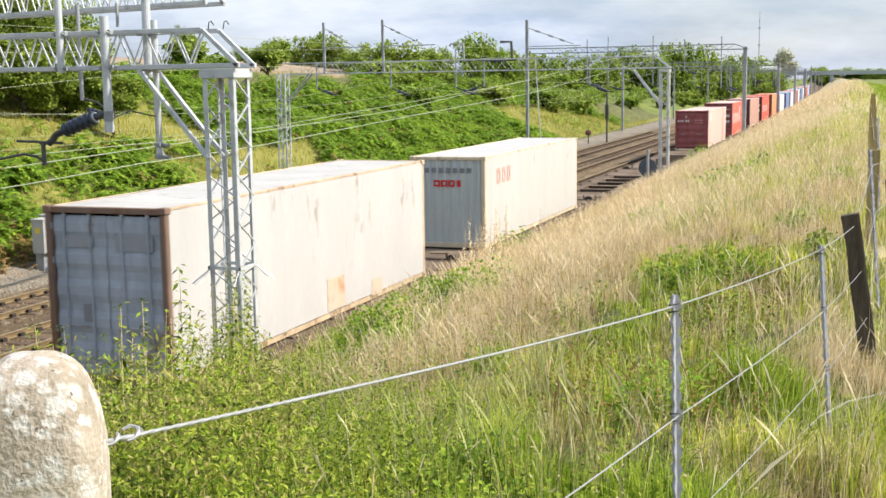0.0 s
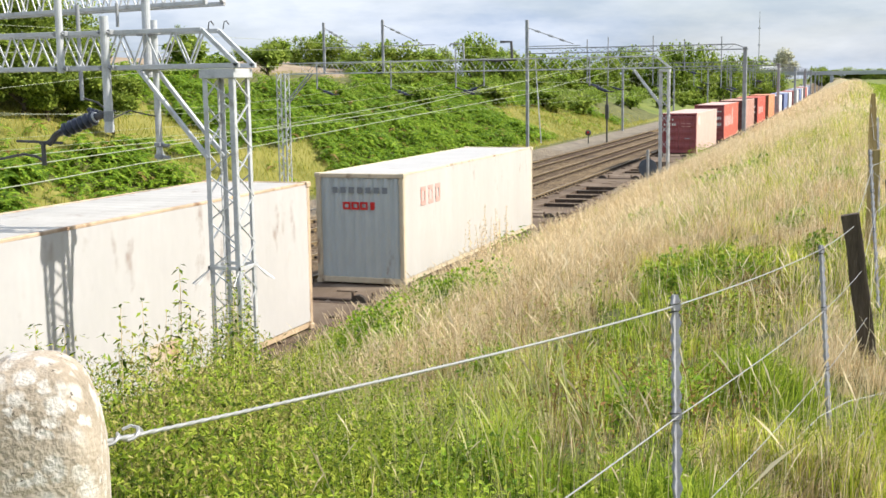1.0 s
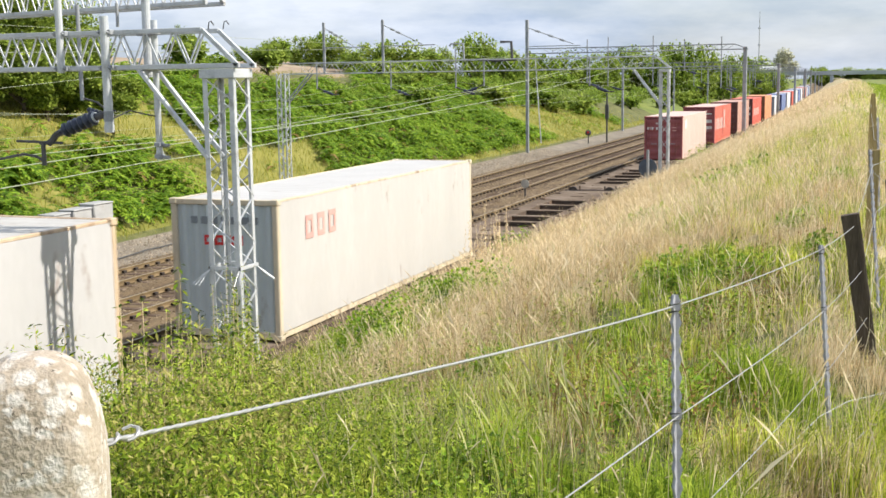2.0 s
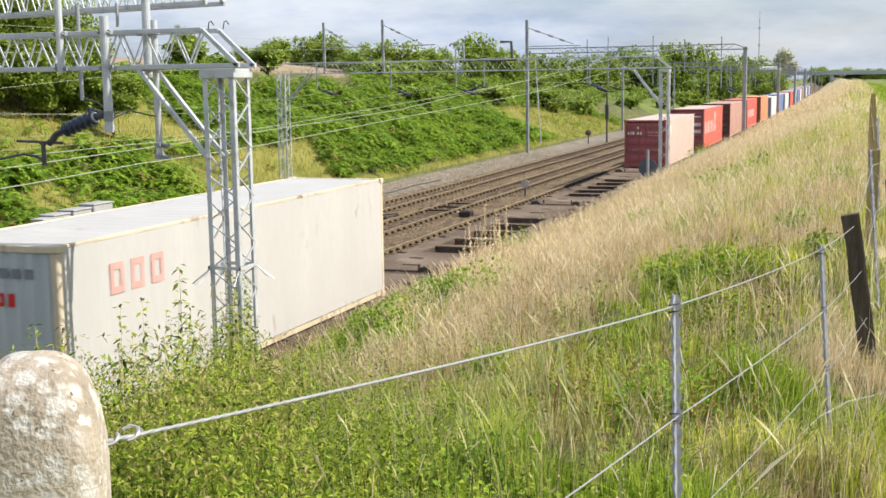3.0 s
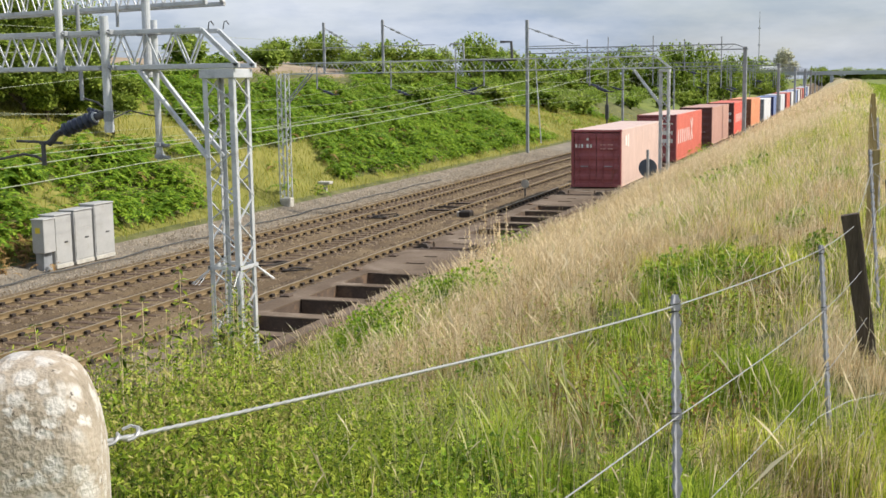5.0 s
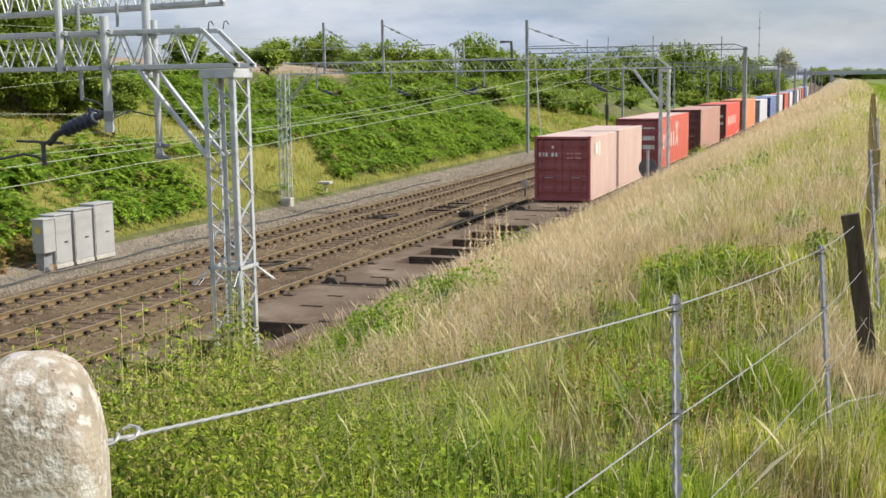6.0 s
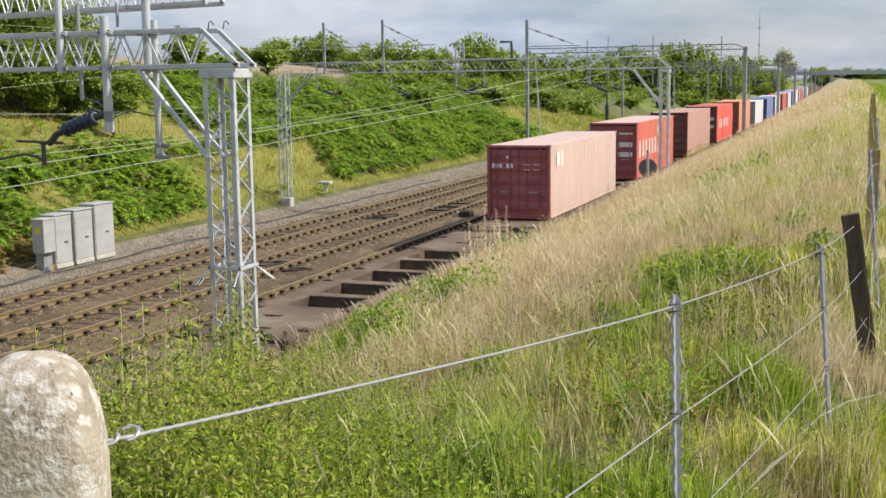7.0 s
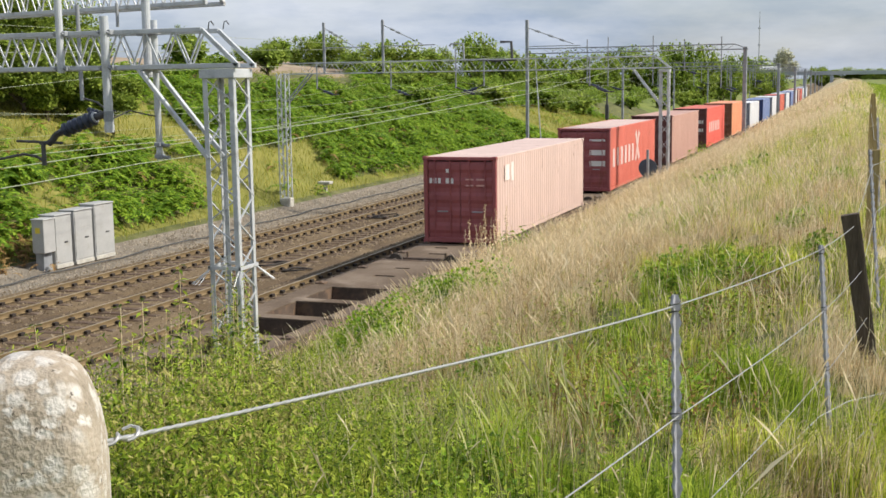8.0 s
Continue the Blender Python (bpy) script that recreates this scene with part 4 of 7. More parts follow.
def near_portal():
    Y = 16.05
    p = thing("overhead_line_gantry", "galvanised lattice steel gantry with climbing weeds at its foot", "gantry", group="overhead line gantries")
    p.matrix_basis = Matrix.Translation(EYE) @ Matrix.Scale(0.91, 4) @ Matrix.Translation(-EYE)
    x, d, gz = -9.3, 0.5, 0.4
    lattice_mast(x, Y, 0.52, d, gz, 6.28, 0.36, 0.075, 0.026, parent=p)
    part("cap", Mesher().box((x, Y, 6.33), (0.60, 0.58, 0.14), bevel=0.008).mesh("cap", M_GALV), p)
    b = Mesher()
    for s in (-1, 1):
        b.box((x, Y + s * 0.26, 3.36), (0.56, 0.04, 0.05))
        b.box((x + s * 0.27, Y, 3.36), (0.04, 0.56, 0.05))
    part("girdle", b.mesh("girdle", M_GALV), p)
    b = Mesher()
    for sx in (-1, 1):
        for sy in (-1, 1):
            for k in range(5):
                a = math.atan2(sy, sx) + (k - 2) * 0.3
                b.tube((x + sx * 0.25, Y + sy * 0.24, 3.36), (x + sx * 0.25 + 0.30 * math.cos(a), Y + sy * 0.24 + 0.30 * math.sin(a), 3.12), 0.006, 4)
    part("anti_climb_spikes", b.mesh("anti_climb_spikes", M_GALV), p)
    truss(-29.2, -8.92, Y, 0.5, 6.45, 6.99, 0.50, p, 0.062, 0.022, 0.62)
    for sy in (-1, 1):
        part("knee_brace", Mesher().beam((-10.72, Y + sy * 0.24, 6.45), (-9.52, Y + sy * 0.24, 5.05), 0.075, 0.05).mesh("knee_brace", M_GALV), p)
    lattice_mast(-28.6, Y, 0.6, 0.5, -1.0, 6.45, 0.5, 0.07, 0.03, parent=p)
    b = Mesher()
    for dx in (0, 0.26):
        b.path([(-9.52 + dx, Y - 0.1, 7.0), (-9.50 + dx, Y - 0.1, 7.1), (-9.46 + dx, Y - 0.1, 7.12), (-9.42 + dx, Y - 0.1, 7.06)], 0.009, 5)
    part("earth_clip", b.mesh("earth_clip", M_DARKMETAL), p)
    for (px, z0, z1, r, yy) in ((-12.05, 6.38, 8.4, 0.058, Y - 0.34), (-11.2, 5.45, 7.24, 0.07, Y - 0.36), (-10.9, 6.3, 8.4, 0.07, Y + 0.34), (-10.62, 5.0, 7.18, 0.052, Y + 0.12)):
        tube = part("drop_tube", Mesher().tube((px, yy, z0), (px, yy, z1), r, 14).mesh("drop_tube", M_GALV, smooth=False), p)
        part('end_band', Mesher().tube((px, yy, z0 + 0.03), (px, yy, z0 + 0.12), r + 0.009, 14).mesh('end_band', M_GALV), tube)
        for z in (6.45, 6.99):
            b = Mesher()
            b.box((px, yy + (0.06 if yy < Y else -0.06), z), (0.23, 0.16, 0.085), bevel=0.012)
            for s in (-1, 1):
                b.tube((px + s * 0.085, yy - 0.07, z), (px + s * 0.085, yy + 0.07, z), 0.014, 6)
            part("clamp", b.mesh("clamp", M_GALV_DARK), tube)
    # registration arm with its insulator
    yy = Y - 0.36
    part("collar", Mesher().tube((-11.2, yy, 5.62), (-11.2, yy, 5.78), 0.078, 14).mesh("collar", M_GALV_DARK), p)
    part("end_cap", Mesher().tube((-11.44, yy, 5.69), (-11.48, yy, 5.677), 0.085, 12).mesh("end_cap", M_GALV), p, "bright steel cap")
    part("arm_end", Mesher().tube((-11.26, yy, 5.74), (-11.5, yy, 5.66), 0.055, 10).mesh("arm_end", M_DARKMETAL), p)
    insulator((-11.42, yy, 5.70), (-12.12, yy, 5.45), 0.122, p, 6)
    b = Mesher()
    b.path([(-12.08, yy, 5.46), (-12.2, yy, 5.42), (-12.28, yy, 5.33), (-12.36, yy, 5.27)], 0.055, 8)
    b.tube((-12.1, yy, 5.28), (-12.98, yy, 5.31), 0.022, 8)
    b.tube((-12.47, yy, 5.28), (-12.47, yy, 4.92), 0.036, 8)
    b.box((-12.47, yy, 5.28), (0.12, 0.06, 0.06), bevel=0.01)
    b.path([(-12.47, yy, 4.98), (-12.6, yy, 5.06), (-12.85, yy, 5.10), (-13.2, yy, 5.04), (-13.6, yy, 4.96)], 0.022, 7)
    part("registration_arm", b.mesh("registration_arm", M_DARKMETAL), p, "dark bent steel tube")
    part("steady_arm", Mesher().path([(-11.14, yy, 5.66), (-10.95, yy + 0.2, 5.78), (-10.62, yy + 0.45, 5.68)], 0.012, 6).mesh("steady_arm", M_DARKMETAL), p)
    b = Mesher()
    for z in (5.05, 5.24):
        b.tube((-10.70, Y + 0.12, z), (-10.44, Y + 0.12, z - 0.02), 0.028, 8)
        b.box((-10.62, Y + 0.12, z), (0.12, 0.14, 0.07), bevel=0.012)
    part("wire_clamp", b.mesh("wire_clamp", M_GALV_DARK), p)
    # the taller anchor boom standing behind, on its own mast
    q = thing("anchor_gantry", "tall galvanised lattice gantry boom above the line", "gantry", group="overhead line gantries")
    Y2 = 20.0
    swing = Matrix.Translation((-11.75, Y2, 0)) @ Matrix.Rotation(radians(-12), 4, "Z") @ Matrix.Translation((11.75, -Y2, 0))
    q.matrix_basis = swing
    back = swing.inverted()
    truss(-21.6, -11.75, Y2, 0.5, 7.70, 8.35, 0.5, q, 0.07, 0.024, 0.35)
    lattice_mast(-21.3, Y2, 0.6, 0.5, -0.3, 8.3, 0.5, 0.07, 0.03, parent=q)
    for (px, z0, z1, r) in ((-14.66, 5.9, 7.75, 0.04), (-13.75, 7.3, 7.75, 0.03)):
        part("drop_tube", Mesher().tube((px, Y2 - 0.3, z0), (px, Y2 - 0.3, z1), r, 10).mesh("drop_tube", M_GALV_DARK), q, at=back)
    part("steady_arm", Mesher().path([(-14.66, Y2 - 0.3, 5.95), (-14.3, Y2 - 0.3, 5.85), (-14.05, Y2 - 0.3, 5.66), (-13.9, Y2 - 0.3, 5.7)], 0.02, 6).mesh("steady_arm", M_DARKMETAL), q, at=back)
    insulator(back @ Vector((-14.55, Y2 - 0.3, 5.72)), back @ Vector((-14.1, Y2 - 0.3, 5.60)), 0.06, q, 5)


def drop_set(px, y, z0, z1, parent, arm=1.2, mat_=None):
    """A vertical tube with a sloping arm and an insulator at its lower end."""
    m = mat_ or M_GALV_DARK
    t = part("drop_tube", Mesher().tube((px, y, z0), (px, y, z1), 0.042, 8).mesh("drop_tube", m), parent)
    part("arm", Mesher().path([(px, y, z0 + 0.08), (px + arm * 0.35, y, z0 - 0.12), (px + arm * 0.8, y, z0 - 0.3), (px + arm, y, z0 - 0.28)], 0.03, 6).mesh("arm", M_DARKMETAL), t)
    prof = [(0, 0.04), (0.1, 0.09), (0.3, 0.06), (0.4, 0.09), (0.6, 0.06), (0.7, 0.09), (1, 0.04)]
    part("insulator", Mesher().lathe((px + arm * 0.3, y, z0 - 0.09), (px + arm * 0.75, y, z0 - 0.29), prof, 8).mesh("insulator", M_INSUL), t)


def tall_post(px, y, z0, z1, parent, reach):
    """An upright above the boom with a tie rod down to a level outrigger."""
    part("upright", Mesher().box((px, y, (z0 + z1) / 2), (0.12, 0.10, z1 - z0), bevel=0.01).mesh("upright", M_GALV_DARK), parent)
    b = Mesher()
    b.tube((px, y, z1 - 0.25), (px + reach * 0.75, y, z0 + (z1 - z0) * 0.52), 0.022, 6)
    b.tube((px, y, z0 + (z1 - z0) * 0.5), (px + reach, y, z0 + (z1 - z0) * 0.5), 0.028, 6)
    for k in (0.25, 0.4):
        q = Vector((px, y, z1 - 0.25)).lerp(Vector((px + reach * 0.75, y, z0 + (z1 - z0) * 0.52)), k)
        b.tube(q - Vector((0.1, 0, -0.04)), q + Vector((0.1, 0, -0.04)), 0.06, 6)
    part("outrigger", b.mesh("outrigger", M_GALV_DARK), parent)


def second_portal():
    Y = 55.5
    p = thing("overhead_line_gantry", "galvanised lattice steel gantry spanning the tracks", "gantry", group="overhead line gantries")
    lattice_mast(-28.3, Y - 1.0, 0.5, 0.5, -0.2, 6.72, 0.5, 0.06, 0.03, parent=p)
    part("foundation", Mesher().box((-28.1, Y - 1.3, 0.1), (0.55, 0.5, 0.6), bevel=0.05).mesh("foundation", M_CONCRETE), p)
    gz = float(ground_z(-9.0, Y)) - 0.4
    lattice_mast(-9.05, Y, 0.45, 0.4, gz, 6.5, 0.62, 0.09, 0.03, parent=p)
    part("cap", Mesher().box((-9.05, Y, 6.55), (0.5, 0.46, 0.12), bevel=0.01).mesh("cap", M_GALV), p)
    truss(-28.6, -8.75, Y - 0.2, 0.5, 6.68, 7.22, 0.9, p, 0.046, 0.017, 0.7, M_GALV)
    for sy in (-1, 1):
        part("knee_brace", Mesher().beam((-10.55, Y + sy * 0.2, 6.68), (-9.25, Y + sy * 0.2, 5.0), 0.07).mesh("knee_brace", M_GALV), p)
        part("knee_brace", Mesher().beam((-26.9, Y - 0.6 + sy * 0.2, 6.68), (-28.1, Y - 0.8 + sy * 0.2, 5.3), 0.07).mesh("knee_brace", M_GALV_DARK), p)
    tall_post(-26.4, Y, 6.7, 9.25, p, 2.2)
    tall_post(-23.15, Y, 6.7, 9.3, p, 2.8)
    drop_set(-26.85, Y, 5.9, 7.3, p)
    drop_set(-22.75, Y, 5.85, 7.3, p)
    drop_set(-19.3, Y, 5.85, 7.75, p, 1.3)
    drop_set(-17.85, Y, 5.95, 7.3, p, -1.2)
    part("bracket", Mesher().path([(-19.6, Y, 7.9), (-19.55, Y, 8.02), (-18.9, Y, 8.02), (-18.85, Y, 7.2)], 0.05, 6).mesh("bracket", M_GALV_DARK), p)
    part("bracket", Mesher().path([(-17.0, Y, 8.05), (-16.45, Y, 8.05), (-16.4, Y, 7.2)], 0.07, 6).mesh("bracket", M_DARKMETAL), p)
    part("switch_rod", Mesher().path([(-18.2, Y, 7.25), (-17.3, Y, 7.15), (-16.2, Y, 7.2)], 0.06, 6).mesh("switch_rod", M_DARKMETAL), p)
    drop_set(-12.6, Y, 5.9, 7.2, p)


def far_portal(Y, zb, h, drops, rng, tall=False):
    s = float(bend(Y))
    p = thing("overhead_line_gantry", "grey steel gantry spanning the tracks in the distance", "gantry", group="overhead line gantries")
    gz = float(ground_z(-9.3 + s, Y)) - 0.3
    part("mast", Mesher().box((-9.3 + s, Y, (gz + zb) / 2 + 0.1), (0.32, 0.3, zb - gz + 0.2), bevel=0.03).mesh("mast", M_GALV_DARK), p)
    lz = float(ground_z(-27.7 + s, Y)) - 0.3
    part("mast", Mesher().box((-27.7 + s, Y, (lz + zb) / 2 + (1.45 if tall else 0.1)), (0.26, 0.24, zb - lz + (2.9 if tall else 0.2)), bevel=0.03).mesh("mast", M_GALV_DARK), p)
    truss(-27.6 + s, -9.1 + s, Y, 0.4, zb, zb + h, 1.3, p, 0.065, 0.028, 1.0, M_GALV_DARK, split=False)
    if tall:
        b = Mesher()
        b.tube((-27.6 + s, Y, zb + 2.2), (-23.6 + s, Y, zb + 0.75), 0.04, 6)
        b.tube((-27.6 + s, Y, zb + 0.62), (-23.0 + s, Y, zb + 0.62), 0.04, 6)
        for k in (0.2, 0.5, 0.75):
            q = Vector((-27.6 + s, Y, zb + 2.2)).lerp(Vector((-23.6 + s, Y, zb + 0.75)), k)
            b.tube(q - Vector((0.2, 0, -0.07)), q + Vector((0.2, 0, -0.07)), 0.1, 6)
        part("outrigger", b.mesh("outrigger", M_GALV_DARK), p)
        b = Mesher()
        b.tube((-26.9, Y - 0.3, 0.8), (-27.4, Y - 0.3, 8.0), 0.05, 6)
        part("stay", b.mesh("stay", M_GALV), p)
    for x in drops:
        drop_set(x + s, Y, zb - rng.uniform(1.6, 3.2), zb + rng.uniform(0.6, 1.3), p, 1.4)


def span_wire(name, x0, x1, zs, label, r=0.009):
    """A wire through the heights zs given at places along the line."""
    b = Mesher()
    ys = [k for k, _ in zs]
    pts = []
    y = ys[0]
    while y <= ys[-1] + 1e-6:
        t = (y - ys[0]) / (ys[-1] - ys[0])
        pts.append((x0 + (x1 - x0) * t + float(bend(y)), y, float(np.interp(y, ys, [z for _, z in zs]))))
        y += max(1.5, y * 0.04)
    b.path(pts, r, 5)
    thing(name, label, "overhead wire", group="overhead wires", mesh=b.mesh(name, M_COPPER))


def build_overhead():
    near_portal()
    second_portal()
    rng = random.Random(5)
    far_portal(100.0, 8.5, 0.42, (-22.4, -20.6, -16.8, -14.2, -11.2), rng, tall=True)
    for Y in (145.0, 190.0, 240.0, 295.0, 360.0, 440.0, 530.0):
        far_portal(Y, 7.6, 0.5, (-23.4, -19.1, -15.2, -12.2), rng)
    lab = "pale copper overhead wire strung along the track"
    span_wire("contact_wire", -12.2, -12.3, [(0, 4.5), (14.3, 4.66), (17.8, 4.79), (22.1, 4.86), (30, 5.17), (44.4, 5.70), (61.6, 6.73), (70, 7.25), (100, 8.9)], lab, 0.0085)
    span_wire("contact_wire", -12.2, -12.3, [(0, 4.8), (14.3, 4.96), (17.8, 5.05), (22.1, 5.16), (30, 5.4), (44.4, 6.24), (61.6, 7.31), (100, 9.0)], lab, 0.0075)
    span_wire("catenary_wire", -12.15, -12.2, [(0, 5.05), (14.3, 5.13), (19.5, 5.16), (24, 5.3), (40, 6.0), (55, 6.7)], lab, 0.006)
    for x0 in (-19.1, -23.42):
        zs = [(0, 5.8), (16, 5.9)]
        sup = [16, 55.5, 100, 145, 190, 240, 295, 360]
        for a, b_ in zip(sup[:-1], sup[1:]):
            for k in range(1, 9):
                t = k / 8
                zs.append((a + (b_ - a) * t, 5.95 - 0.75 * 4 * t * (1 - t) + 0.25 * min(1, (a - 16 + (b_ - a) * t) / 40)))
        span_wire("catenary_wire", x0, x0, zs, lab, 0.005)
        span_wire("contact_wire", x0 + 0.1, x0 + 0.1, [(0, 4.7), (55.5, 4.75), (360, 4.8)], lab, 0.0045)
    span_wire("feeder_wire", -20.6, -21.0, [(0, 5.55), (22, 6.0), (31.6, 6.62), (55, 7.2), (100, 8.4)], lab, 0.006)
    span_wire("feeder_wire", -27.2, -27.2, [(0, 7.0), (27, 7.2), (55, 7.9), (100, 9.1), (145, 8.3), (190, 8.3), (295, 8.3)], lab, 0.0075)
    span_wire("feeder_wire", -23.0, -23.0, [(20, 7.9), (55, 8.0), (75, 7.7), (100, 9.1), (190, 8.2)], lab, 0.006)
    span_wire("feeder_wire", -15.2, -15.0, [(55.5, 6.1), (75, 6.0), (100, 7.0), (145, 6.2), (190, 6.4)], lab, 0.006)


build_overhead()


# ---------- lineside things ----------
def equipment_cabinet(x, y, w, h, d):
    """A tall steel lineside cabinet, its door towards the track (+X)."""
    c = thing("equipment_cabinet", "tall pale grey steel lineside cabinet on gravel", "cabinet", group="lineside cabinets")
    z0 = float(ground_z(x, y)) - 0.03
    part("body", Mesher().box((x, y, z0 + h / 2), (d, w - 0.03, h), bevel=0.015).mesh("body", M_CABINET), c)
    part("top", Mesher().box((x, y, z0 + h + 0.03), (d + 0.08, w + 0.0, 0.06), bevel=0.02).mesh("top", M_CABINET), c)
    part("plinth", Mesher().box((x, y, z0 + 0.04), (d + 0.06, w - 0.05, 0.14), bevel=0.01).mesh("plinth", M_CONCRETE), c)
    dr = part("door", Mesher().box((x + d / 2 + 0.008, y, z0 + h / 2 + 0.05), (0.022, w - 0.1, h - 0.22), bevel=0.006).mesh("door", M_CABINET), c)
    part("handle", Mesher().box((x + d / 2 + 0.03, y + w * 0.12, z0 + h * 0.48), (0.03, 0.20, 0.05), bevel=0.01).mesh("handle", M_DARKMETAL), dr, "dark lever handle")
    for k in (0.2, 0.8):
        part("hinge", Mesher().tube((x + d / 2 + 0.02, y - w / 2 + 0.06, z0 + h * k - 0.06), (x + d / 2 + 0.02, y - w / 2 + 0.06, z0 + h * k + 0.06), 0.015, 6).mesh("hinge", M_CABINET), dr)
    return c


M_DARKDISC = mat("dark_disc_paint", [(0.07, 0.085, 0.11), (0.11, 0.13, 0.16)], rough=0.6, scale=4, fine=30, bump=0.05)
MARK_X, MARK_Y = -18.0, 63.3


def build_lineside():
    equipment_cabinet(-27.25, 34.68, 0.98, 1.84, 0.62)
    equipment_cabinet(-27.25, 35.85, 1.1, 1.90, 0.62)
    equipment_cabinet(-27.25, 37.1, 1.22, 2.0, 0.62)
    c = thing("switch_box", "small grey steel box with a yellow warning label", "cabinet", group="lineside cabinets")
    z0 = float(ground_z(-27.1, 33.8))
    part("body", Mesher().box((-27.1, 33.82, z0 + 1.2), (0.5, 0.62, 1.15), bevel=0.015).mesh("body", M_CABINET), c)
    part("stand", Mesher().box((-27.2, 33.9, z0 + 0.3), (0.34, 0.46, 0.7), bevel=0.01).mesh("stand", M_GALV_DARK), c)
    part("warning_label", Mesher().box((-27.1, 33.505, z0 + 1.42), (0.2, 0.008, 0.2)).mesh("warning_label", M_YELLOW), c, "yellow warning label")
    part("lid", Mesher().box((-27.1, 33.82, z0 + 1.80), (0.56, 0.68, 0.05), bevel=0.015).mesh("lid", M_CABINET), c)
    s = thing("marker_post", "small concrete T-shaped lineside marker in grass", "marker post")
    part("post", Mesher().box((-28.65, 59.9, 0.25), (0.2, 0.2, 0.75), bevel=0.03).mesh("post", M_CONCRETE), s)
    part("slab", Mesher().box((-28.65, 59.9, 0.68), (0.75, 0.5, 0.16), bevel=0.03).mesh("slab", M_CONCRETE), s)
    g = thing("ground_signal", "small dark ground signal with red face beside track", "signal")
    part("post", Mesher().tube((-26.9, 118, -0.2), (-26.9, 118, 0.7), 0.06, 8).mesh("post", M_DARKMETAL), g)
    part("head", Mesher().box((-26.9, 118, 0.9), (0.55, 0.35, 0.5), bevel=0.1).mesh("head", M_DARKMETAL), g)
    part("lens", Mesher().lathe((-26.9, 117.83, 0.95), (-26.9, 117.8, 0.95), [(0, 0.13), (1, 0.12)], 10).mesh("lens", M_MARKRED), g, "red round lens")
    y = 118.0
    t = thing("signal_post", "slim dark signal post standing beside the line", "signal")
    xx = -25.0
    part("post", Mesher().tube((xx, y, -0.2), (xx, y, 4.9), 0.09, 8).mesh("post", M_DARKMETAL), t)
    part("head", Mesher().box((xx, y, 3.0), (0.35, 0.3, 1.5), bevel=0.04).mesh("head", M_DARKMETAL), t)
    m = thing("marker_post", "short blue-grey steel post on the bank edge", "marker post")
    gz = float(ground_z(-9.4, 53.2))
    part("post", Mesher().box((-9.4, 53.2, gz + 0.8), (0.12, 0.1, 1.9), bevel=0.02).mesh("post", M_GALV_DARK), m)
    # dark blue-grey disc on a post at the bank edge
    n = thing("speed_sign", "dark round disc on a slim lineside post", "sign")
    part("disc", Mesher().lathe((-9.45, 53.5, 2.18), (-9.45, 53.55, 2.18), [(0, 0.38), (0.1, 0.42), (0.9, 0.42), (1, 0.40)], 28).mesh("disc", M_DARKDISC), n)
    part("post", Mesher().tube((-9.45, 53.6, gz - 0.2), (-9.45, 53.6, 2.4), 0.04, 8).mesh("post", M_GALV_DARK), n)
    part("clip", Mesher().box((-9.45, 53.57, 2.18), (0.5, 0.04, 0.06), bevel=0.01).mesh("clip", M_GALV_DARK), n)
    v = thing("limit_marker", "small round grey marker on a short post between tracks", "marker post")
    part("post", Mesher().tube((MARK_X, MARK_Y, -0.3), (MARK_X, MARK_Y, 0.42), 0.05, 8).mesh("post", M_DARKMETAL), v)
    part("disc", Mesher().lathe((MARK_X, MARK_Y - 0.06, 0.50), (MARK_X, MARK_Y - 0.02, 0.50), [(0, 0.2), (0.1, 0.24), (1, 0.24)], 18).mesh("disc", M_CONCRETE), v)
    pm = thing("point_machine", "black point machine with a pale end cap between the tracks", "point machine")
    px = -17.85 + float(bend(53.0))
    part("case", Mesher().box((px, 53.0, -0.05), (0.62, 0.5, 0.3), bevel=0.06).mesh("case", M_CLIP), pm)
    part("end_cap", Mesher().box((px - 0.36, 53.0, -0.06), (0.1, 0.42, 0.24), bevel=0.03).mesh("end_cap", M_CONCRETE), pm, "pale end cap")
    part("base", Mesher().box((px, 53.0, -0.24), (0.8, 0.7, 0.1), bevel=0.01).mesh("base", M_WAGON), pm)
    for yy, w in ((50.8, 1.0), (54.6, 1.9), (56.2, 1.9), (57.9, 1.7)):
        xx = (-21.5 if yy < 52 else -19.9) + float(bend(yy))
        rod = thing("stretcher_bar", "dark oily steel bar lying across the track", "point rodding", group="point rodding")
        part("bar", Mesher().box((xx, yy, -0.10), (w, 0.14, 0.07), bevel=0.015).mesh("bar", M_CLIP), rod)
        for s_ in (-1, 1):
            part("bracket", Mesher().box((xx + s_ * w * 0.42, yy, -0.08), (0.2, 0.3, 0.12), bevel=0.02).mesh("bracket", M_WAGON), rod)
    for cx, cy, sx, sy, k0 in ((-19.9, 36.8, 0.55, 0.5, 0.0), (-18.3, 35.9, 0.35, 0.4, 1.7), (-21.6, 51.8, 0.6, 0.7, 0.9)):
        pts = [(cx + float(bend(cy)) + sx * math.sin(k0 + a * 1.3) + 0.1 * math.sin(3.1 * a), cy + sy * math.cos(k0 + a * 0.9), -0.12 + 0.03 * math.sin(2.3 * a)) for a in np.linspace(0, 9, 46)]
        thing("loose_cable", "loop of black cable lying on the ballast", "cable", group="loose cables", mesh=Mesher().path(pts, 0.028, 6).mesh("loose_cable", M_CLIP))
